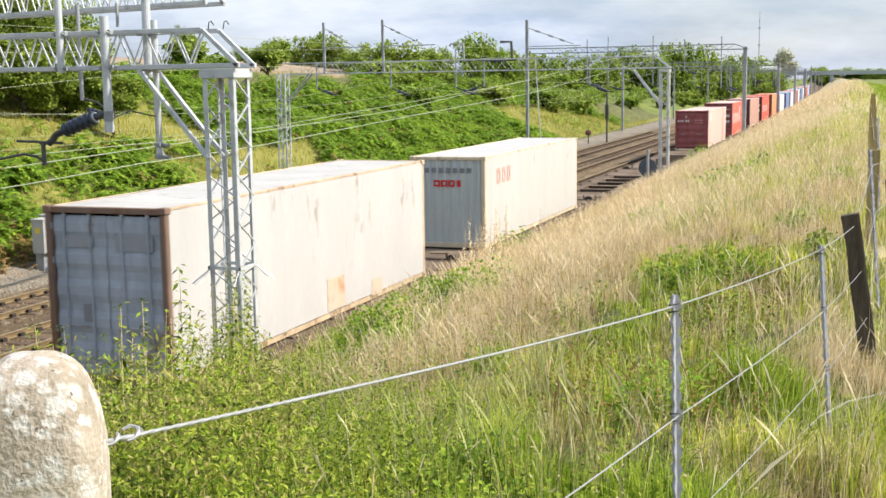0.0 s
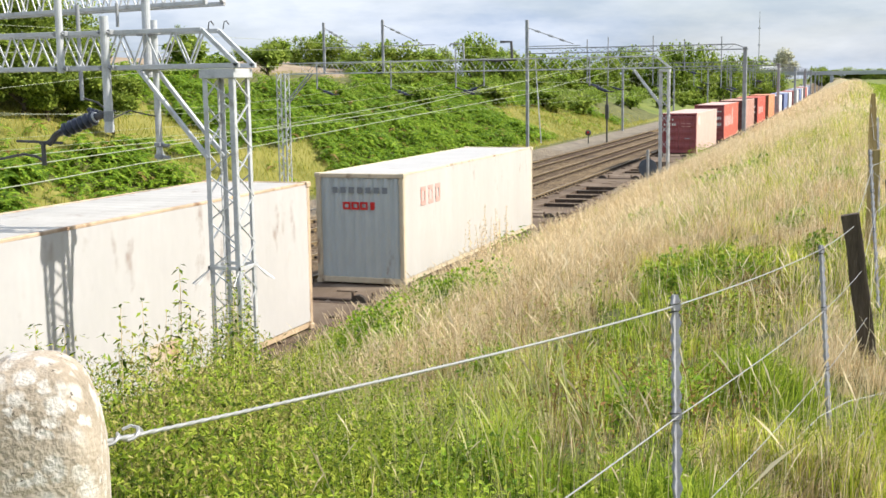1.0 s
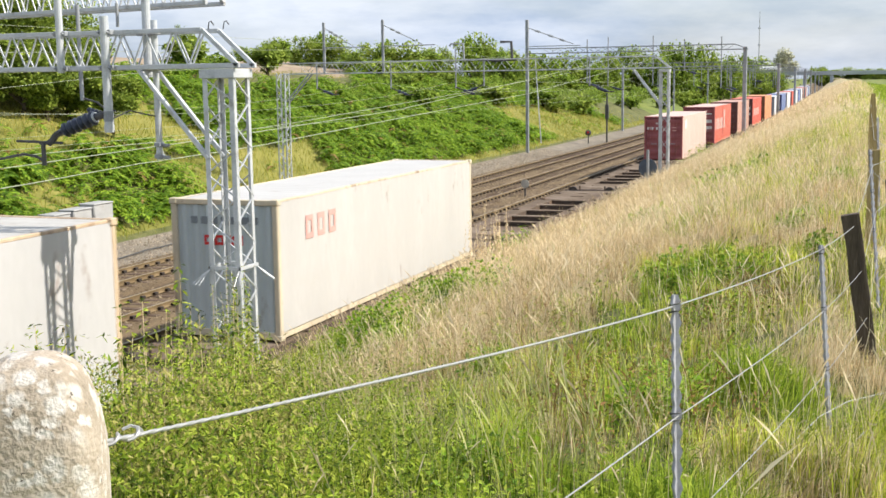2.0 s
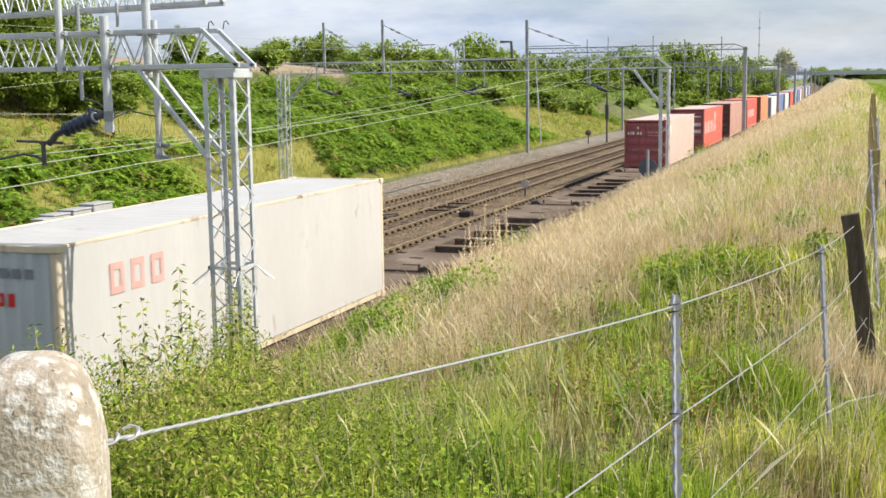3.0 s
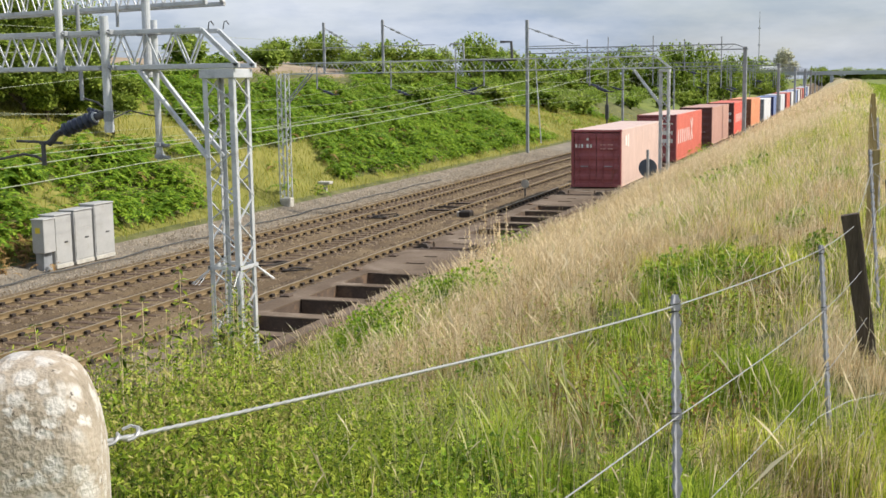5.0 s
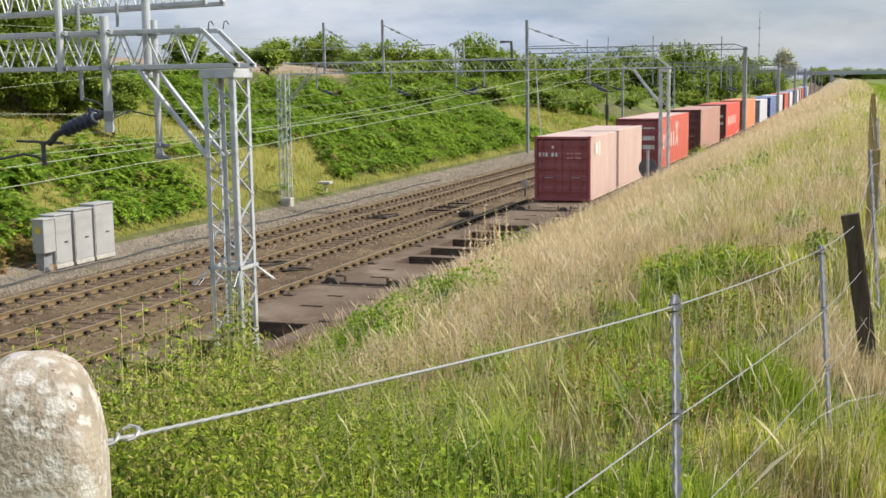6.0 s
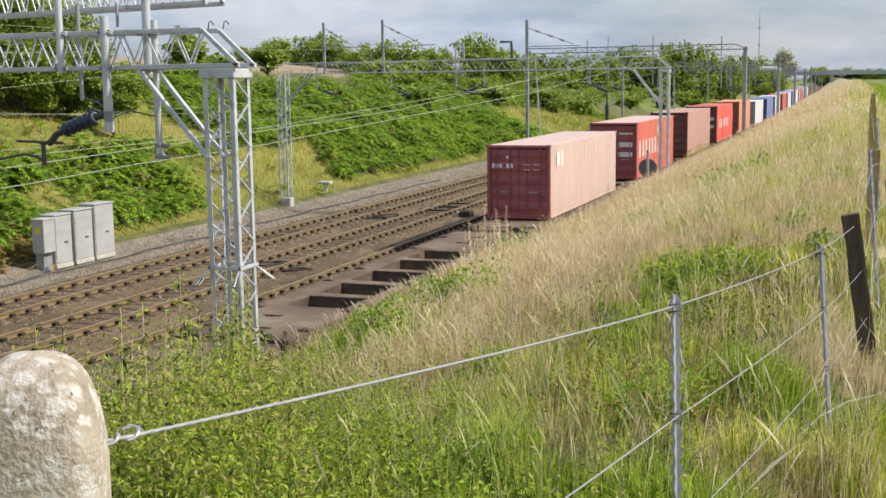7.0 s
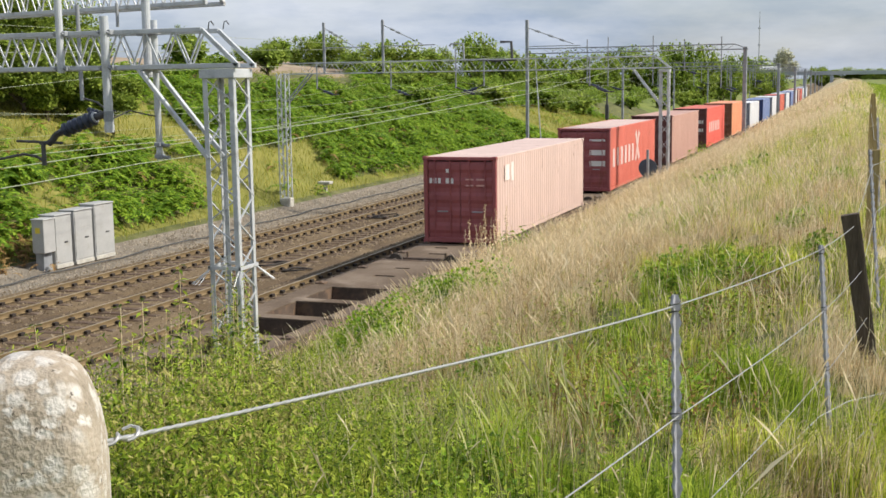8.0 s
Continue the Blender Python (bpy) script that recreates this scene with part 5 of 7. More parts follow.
    b = Mesher().path([(-26.25 + 0.12 * math.sin(k * 0.9) + float(bend(14 + k)), 14 + k, -0.16 + 0.02 * math.sin(k * 2.1)) for k in range(60)], 0.03, 6)
    thing("lineside_cable", "black cable lying on the gravel path", "cable", mesh=b.mesh("lineside_cable", M_DARKMETAL))


build_lineside()


# ---------- fence beside the camera ----------
def stone_post():
    """Weathered concrete strainer post with a worn, rounded head."""
    bm = bmesh.new()
    h, w, d = 1.25, 0.142, 0.145
    rings = []
    n = 28
    zs = [0, 0.3, 0.6, 0.9, 1.05] + [1.10 + 0.15 * math.sin(k / 14 * math.pi / 2) for k in range(0, 15)]
    for z in zs:
        k = max(0.0, (z - 1.10) / 0.15)
        s = max(0.02, (1 - k ** 2.6) ** (1 / 2.6)) if k < 1 else 0.02
        ringv = []
        for i in range(n):
            a = 2 * math.pi * i / n
            c, sn = math.cos(a), math.sin(a)
            e = 0.45
            x = math.copysign(abs(c) ** e, c) * w / 2 * s
            y = math.copysign(abs(sn) ** e, sn) * d / 2 * s
            q = Vector((x, y, z))
            q += Vector((x, y, 0.02)).normalized() * (0.0015 * noise.noise(q * 45) + 0.004 * noise.noise(q * 14))
            ringv.append(bm.verts.new(q))
        rings.append(ringv)
    for a, b in zip(rings[:-1], rings[1:]):
        for i in range(n):
            bm.faces.new((a[i], a[(i + 1) % n], b[(i + 1) % n], b[i]))
    bm.faces.new(rings[-1])
    bm.faces.new(list(reversed(rings[0])))
    for f in bm.faces:
        f.smooth = True
    me = bpy.data.meshes.new("stone_post")
    bm.to_mesh(me)
    bm.free()
    me.materials.append(M_LICHEN)
    thing("stone_post", "weathered concrete fence post spotted with white lichen", "fence post", at=pose(-0.815, 0.984, 4.627, 0, 0, 30), mesh=me)


def lichen_concrete():
    """Grainy beige concrete with clustered white and yellowish lichen spots."""
    m = mat("lichen_concrete", [(0.27, 0.225, 0.17), (0.39, 0.33, 0.26), (0.48, 0.415, 0.34)], rough=0.95, scale=11, fine=140, bump=0.35, bump_scale=170)
    nt = m.node_tree
    bs = next(n for n in nt.nodes if n.type == "BSDF_PRINCIPLED")
    co = nt.nodes.new("ShaderNodeTexCoord")
    for scale, lo, hi, col, spread in ((42.0, 0.30, 0.56, (0.55, 0.515, 0.47), 0.45), (75.0, 0.28, 0.50, (0.57, 0.535, 0.49), 0.42), (38.0, 0.34, 0.5, (0.40, 0.36, 0.17), 0.56), (150.0, 0.2, 0.3, (0.12, 0.10, 0.08), 0.55)):
        old = bs.inputs["Base Color"].links[0].from_socket
        vo = nt.nodes.new("ShaderNodeTexVoronoi")
        vo.inputs["Scale"].default_value = scale
        wob = nt.nodes.new("ShaderNodeTexNoise")
        wob.inputs["Scale"].default_value = scale * 1.4
        off = nt.nodes.new("ShaderNodeMixRGB")
        off.inputs["Fac"].default_value = 0.012
        nt.links.new(co.outputs["Object"], wob.inputs["Vector"])
        nt.links.new(co.outputs["Object"], off.inputs["Color1"])
        nt.links.new(wob.outputs["Color"], off.inputs["Color2"])
        nt.links.new(off.outputs["Color"], vo.inputs["Vector"])
        rp = nt.nodes.new("ShaderNodeValToRGB")
        rp.color_ramp.elements[0].position, rp.color_ramp.elements[0].color = lo, (1, 1, 1, 1)
        rp.color_ramp.elements[1].position, rp.color_ramp.elements[1].color = hi, (0, 0, 0, 1)
        nt.links.new(vo.outputs["Distance"], rp.inputs["Fac"])
        cl = nt.nodes.new("ShaderNodeTexNoise")
        cl.inputs["Scale"].default_value = scale * 0.3
        r2 = nt.nodes.new("ShaderNodeValToRGB")
        r2.color_ramp.elements[0].position, r2.color_ramp.elements[1].position = spread, spread + 0.1
        nt.links.new(co.outputs["Object"], cl.inputs["Vector"])
        nt.links.new(cl.outputs["Fac"], r2.inputs["Fac"])
        mu = nt.nodes.new("ShaderNodeMath")
        mu.operation = "MULTIPLY"
        nt.links.new(rp.outputs["Color"], mu.inputs[0])
        nt.links.new(r2.outputs["Color"], mu.inputs[1])
        mx = nt.nodes.new("ShaderNodeMixRGB")
        mx.inputs["Color2"].default_value = (*col, 1)
        nt.links.new(mu.outputs[0], mx.inputs["Fac"])
        nt.links.new(old, mx.inputs["Color1"])
        nt.links.new(mx.outputs["Color"], bs.inputs["Base Color"])
    return m


M_LICHEN = lichen_concrete()


def steel_picket(top, foot, w=0.029, turn=0.9):
    """A galvanised angle stake with notched edges."""
    top, foot = Vector(top), Vector(foot)
    b = Mesher()
    L = (top - foot).length
    n = int(L / 0.028)
    vs, fs = [], []
    for i in range(n + 1):
        r = w * (0.70 if i % 2 else 0.36)
        for k in range(3):
            a = turn + k * 2.094
            dx, dy = math.cos(a), math.sin(a)
            nx, ny = -dy * 0.0028, dx * 0.0028
            c = a - 1.047
            vs += [(math.cos(c) * 0.004, math.sin(c) * 0.004, L * i / n), (dx * r - nx, dy * r - ny, L * i / n), (dx * r + nx, dy * r + ny, L * i / n)]
    for i in range(n):
        fs += [(i * 9 + j, i * 9 + (j + 1) % 9, i * 9 + 9 + (j + 1) % 9, i * 9 + 9 + j) for j in range(9)]
    fs += [tuple(reversed(range(9))), tuple(range(n * 9, n * 9 + 9))]
    b.add(vs, fs)
    m = (top - foot).to_track_quat("Z", "Y").to_matrix()
    b.v = [tuple(m @ Vector(p) + foot) for p in b.v]
    return b


def fence_wire(pts, r, name, sag=0.012):
    """Two strands tightly twisted together through the given fixing points."""
    dense, turns, run = [], [], 0.0
    for p, q in zip(pts[:-1], pts[1:]):
        p, q = Vector(p), Vector(q)
        step = 0.007 if p.y < 3.5 else 0.016 if p.y < 9 else 0.25
        n = max(8, int((q - p).length / step))
        for i in range(n):
            t = i / n
            dense.append(p.lerp(q, t) - Vector((0, 0, sag * (q - p).length / 3 * 4 * t * (1 - t))))
            turns.append(run + t * (q - p).length)
        run += (q - p).length
    dense.append(Vector(pts[-1]))
    turns.append(run)
    b = Mesher()
    for ph in (0.0, math.pi):
        b.path([p + Vector((math.cos(s / 0.0075 + ph) * r * 0.2, 0, math.sin(s / 0.0075 + ph) * r * 0.2)) for p, s in zip(dense, turns)], r * 0.72, 5)
    return thing(name, "twisted galvanised fence wire stretched between posts", "fence wire", group="fence wires", mesh=b.mesh(name, M_WIRE, smooth=True))


def wood_post(x, y, h, w, lean, material, label):
    gz = float(ground_z(x, y)) - 0.25
    b = Mesher()
    n = 7
    rings = []
    for i in range(n):
        z = (h + 0.25) * i / (n - 1)
        s = w / 2 * (1 + 0.03 * math.sin(i * 2.1))
        rings += [(sx * s + lean * z + 0.006 * math.sin(i * 3 + x), sy * s * 0.8, z + (0.012 * sx if i == n - 1 else 0)) for sx, sy in ((-1, -1), (-0.75, -1.08), (0.75, -1.08), (1, -1), (1, 1), (-1, 1))]
    k = 6
    fs = [(j * k + i, j * k + (i + 1) % k, (j + 1) * k + (i + 1) % k, (j + 1) * k + i) for j in range(n - 1) for i in range(k)]
    fs += [tuple(range((n - 1) * k, n * k)), tuple(reversed(range(k)))]
    b.add(rings, fs)
    thing("fence_post", label, "fence post", at=pose(x, y, gz), group="fence posts", mesh=b.mesh("fence_post", material))


def build_fence():
    stone_post()
    t1, t2 = Vector((-0.545, 3.57, 5.50)), Vector((-0.25, 7.17, 5.18))
    for top, foot, lab in ((t1, (-0.50, 3.47, 4.2), "notched galvanised steel fence stake in long grass"), (t2, (-0.16, 7.05, 4.0), "notched galvanised steel fence stake in long grass"), ((0.0, 11.3, 5.5), (0.12, 11.1, 4.1), "leaning notched galvanised steel fence stake"), ((0.08, 16.6, 5.62), (0.16, 16.4, 4.0), "leaning notched galvanised steel fence stake")):
        st = thing("steel_stake", lab, "fence post", group="fence posts")
        part("shaft", steel_picket(top, foot).mesh("shaft", M_STAKE), st)
        top, foot = Vector(top), Vector(foot)
        L = (top - foot).length
        for dz in (0.035, 0.37, 0.72):
            c = top.lerp(foot, dz / L)
            b = Mesher()
            b.path([c + Vector((math.cos(a) * 0.017, math.sin(a) * 0.017, 0.0035 * a - 0.03)) for a in np.linspace(0, 16, 40)], 0.0026, 5)
            part("wire_loop", b.mesh("wire_loop", M_DARKMETAL), st, "dark wire binding")
    wood_post(0.10, 9.1, 1.2, 0.125, -0.15, M_POSTWOOD, "dark creosoted wooden fence post leaning over")
    wood_post(0.30, 13.2, 1.2, 0.13, -0.05, M_POSTWOOD, "dark creosoted wooden fence post")
    for y, h in ((15.2, 1.2), (19.0, 1.25), (24.0, 1.3), (30.0, 1.3), (37.0, 1.3)):
        wood_post(0.02 + 0.02 * math.sin(y), y, h, 0.125, 0.02, M_POSTGREY, "weathered brown wooden fence post in tall grass")
    w0 = Vector((-0.775, 0.99, 5.776))
    far = [(0.03, 11.25, 5.36), (0.3, 13.2, 5.35), (0.04, 15.2, 5.4), (0.03, 19, 5.45), (0.0, 24, 5.45), (0, 30, 5.5)]
    fence_wire([w0, (-0.547, 3.555, 5.466), (-0.25, 7.155, 5.155), (-0.09, 9.06, 5.07)] + far, 0.0033, "fence_wire")
    fence_wire([w0 - Vector((0, 0, 0.42)), (-0.525, 3.53, 5.13), (-0.22, 7.12, 4.80), (-0.03, 9.04, 4.74), (0.07, 11.2, 4.95), (0.3, 13.2, 4.95), (0.05, 15.2, 5.0), (0.03, 19, 5.1)], 0.0028, "fence_wire")
    fence_wire([w0 - Vector((0, 0, 0.85)), (-0.51, 3.49, 4.78), (-0.19, 7.09, 4.45), (0.02, 9.04, 4.40), (0.1, 11.15, 4.6), (0.3, 13.2, 4.6)], 0.0024, "fence_wire")
    for pts in (((-0.33, 6.05, 4.30), (-0.21, 6.52, 4.33), (-0.07, 7.0, 4.30), (0.14, 7.5, 4.24), (0.4, 8.0, 4.1)), ((-0.14, 6.05, 4.12), (-0.08, 6.34, 4.20), (0.03, 6.8, 4.19), (0.15, 7.26, 4.11), (0.4, 7.7, 4.0))):
        thing("loose_wire", "slack rusty wire end lying in the grass", "fence wire", group="fence wires", mesh=Mesher().path(pts, 0.0024, 5).mesh("loose_wire", M_WIRE))
    # tie of the top wire at the stone post and at the stakes
    b = Mesher()
    d1 = (Vector((-0.547, 3.555, 5.466)) - w0).normalized()
    b.path([w0 + d1 * (0.03 + 0.012 * a) + Vector((math.cos(a * 2.2) * 0.005, 0, math.sin(a * 2.2) * 0.005)) for a in np.linspace(0, 7, 50)], 0.0022, 5)
    q = w0 + d1 * 0.115
    b.path([q, q + Vector((-0.002, -0.004, 0.006)), q + Vector((-0.010, -0.008, 0.009)), q + Vector((-0.016, -0.016, 0.006))], 0.002, 5)
    thing("wire_tie", "coiled wire end tied round the fence wire", "wire tie", mesh=b.mesh("wire_tie", M_WIRE))


build_fence()


# ---------- vegetation ----------
def blades(x, y, z, h, w, lean, rng, curl=0.35):
    """Bent, tapering grass blades: five corners and three triangles each."""
    n = len(x)
    a = rng.uniform(0, 2 * np.pi, n)
    la = rng.uniform(0, 2 * np.pi, n)
    sx, sy = np.cos(a) * w / 2, np.sin(a) * w / 2
    lx, ly = np.cos(la) * lean * h, np.sin(la) * lean * h
    c = rng.uniform(0.6, 1.4, n) * curl
    V = np.empty((n, 5, 3))
    V[:, 0] = np.stack([x - sx, y - sy, z - 0.05], -1)
    V[:, 1] = np.stack([x + sx, y + sy, z - 0.05], -1)
    mx, my, mz = x + lx * 0.4, y + ly * 0.4, z + h * 0.58
    V[:, 2] = np.stack([mx - sx * 0.8, my - sy * 0.8, mz], -1)
    V[:, 3] = np.stack([mx + sx * 0.8, my + sy * 0.8, mz], -1)
    V[:, 4] = np.stack([x + lx * (1 + c), y + ly * (1 + c), z + h * (1 - 0.35 * c * lean)], -1)
    F = np.array([[0, 1, 3], [0, 3, 2], [2, 3, 4]])[None] + 5 * np.arange(n)[:, None, None]
    return V.reshape(-1, 3), F.reshape(-1, 3)


def stalks(x, y, z, h, w, lean, rng, head=0.25, fat=4.0):
    """Flowering stems with a feathery seed head."""
    n = len(x)
    a = rng.uniform(0, np.pi, n)
    la = rng.uniform(0, 2 * np.pi, n)
    sx, sy = np.cos(a) * w / 2, np.sin(a) * w / 2
    lx, ly = np.cos(la) * lean * h, np.sin(la) * lean * h
    V = np.empty((n, 8, 3))
    k0 = 1 - head
    bx, by, bz = x + lx * k0 * 0.8, y + ly * k0 * 0.8, z + h * k0
    tx, ty, tz = x + lx * 1.25, y + ly * 1.25, z + h * 0.99
    cx, cy, cz = (bx + tx) / 2, (by + ty) / 2, (bz + tz) / 2
    V[:, 0] = np.stack([x - sx, y - sy, z], -1)
    V[:, 1] = np.stack([x + sx, y + sy, z], -1)
    V[:, 2] = np.stack([bx - sx, by - sy, bz], -1)
    V[:, 3] = np.stack([bx + sx, by + sy, bz], -1)
    V[:, 4] = np.stack([bx, by, bz - 0.02 * h], -1)
    V[:, 5] = np.stack([cx - sx * fat, cy - sy * fat, cz], -1)
    V[:, 6] = np.stack([cx + sx * fat, cy + sy * fat, cz + 0.02 * h], -1)
    V[:, 7] = np.stack([tx, ty, tz], -1)
    F = np.array([[0, 1, 3], [0, 3, 2], [4, 6, 5], [5, 6, 7]])[None] + 8 * np.arange(n)[:, None, None]
    return V.reshape(-1, 3), F.reshape(-1, 3)


def leaves(P, size, rng, droop=0.3, wide=0.5):
    """Pointed leaves folded along the midrib: four corners, two triangles."""
    n = len(P)
    a = rng.uniform(0, 2 * np.pi, n)
    up = rng.normal(0.1, 0.55, n)
    D = np.stack([np.cos(a) * np.cos(up), np.sin(a) * np.cos(up), np.sin(up) - droop], -1)
    D /= np.linalg.norm(D, axis=1)[:, None]
    R = rng.normal(size=(n, 3)) * 0.45 + np.array([0, 0, 1.0])
    S = np.cross(D, R)
    S /= np.linalg.norm(S, axis=1)[:, None] + 1e-9
    N = np.cross(S, D)
    s = size[:, None]
    V = np.empty((n, 4, 3))
    V[:, 0] = P
    V[:, 1] = P + D * s * 0.45 + S * s * wide / 2 + N * s * 0.08
    V[:, 2] = P + D * s
    V[:, 3] = P + D * s * 0.45 - S * s * wide / 2 + N * s * 0.08
    F = np.array([[0, 1, 2], [0, 2, 3]])[None] + 4 * np.arange(n)[:, None, None]
    return V.reshape(-1, 3), F.reshape(-1, 3)


def joined(pieces):
    V, F, off = [], [], 0
    for v, f in pieces:
        V.append(v)
        F.append(f + off)
        off += len(v)
    return np.concatenate(V), np.concatenate(F)


def dryness(u, y, x):
    near = np.interp(u, [-10, -9, -6.5, -4.5, -2.5, -1, 0.5, 0.8, 6], [0.9, 1.1, 1.15, 0.85, 0.55, 0.52, 0.5, 0.2, 0.1])
    far = np.interp(u, [-10, -9, -2.6, -1.2, 0.5, 6], [1.0, 1.15, 1.05, 0.45, 0.3, 0.1])
    k = np.clip((y - 38) / 25, 0, 1)
    d = np.interp(y, [4, 14, 26, 60], [0.42, 0.70, 0.95, 1.0]) * (near * (1 - k) + far * k)
    return d + 0.42 * wave(x, y, 0.55, 0.3) + 0.34 * wave(x, y, 1.5, 1.3) + 0.15 * wave(x, y, 4.1, 0.8)


def sample(rng, n, u0, u1, y0, y1, power=1.0):
    u = rng.uniform(u0, u1, n)
    y = y0 + (y1 - y0) * rng.rand(n) ** power
    x = u + bend(y)
    return u, x, y, ground_z(x, y)


def clear_of_camera(u, y):
    return (np.hypot(u, y) > 1.9) & (np.hypot(u + 0.81, y - 0.98) > 0.14)


CLUMPS = ((-6.9, 19.4, 0.75, 0.85, 2600), (-8.2, 21.8, 0.7, 0.75, 1600), (-7.5, 17.5, 0.65, 0.8, 2200), (-7.0, 16.2, 0.6, 0.6, 1500), (-8.6, 18.8, 0.6, 0.6, 1200),
          (-2.7, 15.6, 0.6, 0.30, 700), (-2.0, 14.6, 0.6, 0.32, 800), (-1.6, 14.0, 0.5, 0.26, 500), (-1.5, 8.6, 0.42, 0.42, 800), (-1.25, 7.6, 0.36, 0.34, 600), (-1.05, 9.4, 0.3, 0.3, 400),
          (-1.25, 12.2, 0.4, 0.3, 400), (-4.6, 27, 0.8, 0.4, 500), (-3.5, 33, 0.9, 0.5, 500), (-0.9, 17.5, 0.5, 0.3, 350), (-9.3, 31, 0.9, 0.9, 700), (-9.4, 66, 1.4, 1.0, 500),
          (-3.2, 8.6, 0.5, 0.35, 600), (-0.6, 21.5, 0.6, 0.4, 350), (-0.5, 15.0, 0.4, 0.3, 300), (-3.9, 12.2, 0.4, 0.3, 350), (-2.3, 6.6, 0.45, 0.3, 500), (-2.9, 7.3, 0.4, 0.3, 400), (-1.9, 5.9, 0.35, 0.3, 400))

# drifts of drier (+) and greener (-) growth: place, half widths, strength
DRIFTS = ((-5.2, 15.2, 1.7, 3.0, 0.6), (-3.5, 12.4, 1.2, 1.8, 0.35), (-2.6, 10.2, 0.5, 1.0, 0.2), (-3.0, 9.0, 0.9, 1.3, -0.45), (-2.2, 6.9, 0.7, 1.2, -0.35), (-0.6, 15.0, 0.8, 2.0, 0.15), (-1.6, 16.5, 1.2, 1.6, 0.2), (-2.35, 11.8, 0.45, 1.3, -0.75), (-1.6, 9.6, 0.35, 0.9, -0.5), (-1.9, 8.1, 0.32, 0.7, 0.7), (-1.5, 8.6, 0.5, 1.0, -0.5),
          (-2.1, 14.6, 0.9, 1.3, -0.5), (-0.8, 13.4, 0.7, 1.6, -0.05), (-0.35, 9.6, 0.35, 1.3, 0.6), (-0.6, 7.8, 0.35, 0.8, -0.5), (-0.2, 6.6, 0.4, 1.0, 0.5), (-7.4, 18.0, 1.3, 3.0, -0.8), (-8.8, 16.0, 0.8, 2.0, -0.6),
          (-4.6, 20.5, 1.2, 2.5, 0.35), (-0.5, 12.0, 0.7, 3.0, 0.1), (-1.2, 18.5, 1.5, 3.0, 0.1), (-1.3, 11.6, 0.4, 0.8, 0.2), (-2.3, 7.3, 0.5, 0.7, 0.35), (-1.2, 5.4, 0.5, 0.8, -0.3), (-0.9, 6.3, 0.3, 0.5, 0.45))


def drift(u, y):
    d = np.zeros(len(u))
    for cu, cy, ru, ry, k in DRIFTS:
        d += k * np.exp(-((u - cu) / ru) ** 2 - ((y - cy) / ry) ** 2)
    return d


def thinned(x, y):
    """Share of grass left: little inside the leafy clumps and in the hollows between tussocks."""
    keep = np.ones(len(x))
    for cx, cy, r, h, k in CLUMPS:
        keep = np.minimum(keep, np.clip((np.hypot(x - cx, y - cy) / r - 0.5) * 1.6, 0.15 if h > 0.55 else 0.6, 1))
    gap = wave(x, y, 2.1, 7.0) + 0.5 * wave(x, y, 4.6, 3.0)
    return keep * np.where((gap < np.where(y < 12, -0.30, -0.42)) & (y < 20) & (x < -0.9), 0.08, 1.0)


def tufts(x, y, z, h, per, w, rng, lean=0.55, r=0.07, fine=False):
    """Grass growing in tufts: blades fan out from a common root and lean together."""
    n = len(x)
    i = np.repeat(np.arange(n), per)
    k = n * per
    a = rng.uniform(0, 2 * np.pi, k)
    rr = r * np.sqrt(rng.rand(k))
    tilt = rng.normal(0, 0.16, (n, 2))[i]
    la = a + rng.normal(0, 0.7, k)
    ll = lean * rng.uniform(0.1, 1.25, k)
    dx, dy = np.cos(la) * ll + tilt[:, 0] + 0.10, np.sin(la) * ll + tilt[:, 1]
    bx, by, bz = x[i] + np.cos(a) * rr, y[i] + np.sin(a) * rr, z[i]
    hh = h[i] * rng.uniform(0.45, 1.12, k)
    t = rng.uniform(0, np.pi, k)
    ww = w * rng.uniform(0.6, 1.35, k)
    sx, sy = np.cos(t) * ww / 2, np.sin(t) * ww / 2
    if fine:
        V = np.empty((k, 3, 3))
        V[:, 0] = np.stack([bx - sx, by - sy, bz - 0.04], -1)
        V[:, 1] = np.stack([bx + sx, by + sy, bz - 0.04], -1)
        V[:, 2] = np.stack([bx + dx * hh, by + dy * hh, bz + hh * (1 - 0.2 * ll)], -1)
        return V.reshape(-1, 3), np.arange(k * 3).reshape(-1, 3)
    V = np.empty((k, 5, 3))
    V[:, 0] = np.stack([bx - sx, by - sy, bz - 0.04], -1)
    V[:, 1] = np.stack([bx + sx, by + sy, bz - 0.04], -1)
    mx, my, mz = bx + dx * hh * 0.38, by + dy * hh * 0.38, bz + hh * 0.6
    V[:, 2] = np.stack([mx - sx * 0.85, my - sy * 0.85, mz], -1)
    V[:, 3] = np.stack([mx + sx * 0.85, my + sy * 0.85, mz], -1)
    V[:, 4] = np.stack([bx + dx * hh * 1.3, by + dy * hh * 1.3, bz + hh * (1.02 - 0.55 * ll)], -1)
    F = np.array([[0, 1, 3], [0, 3, 2], [2, 3, 4]])[None] + 5 * np.arange(k)[:, None, None]
    return V.reshape(-1, 3), F.reshape(-1, 3)


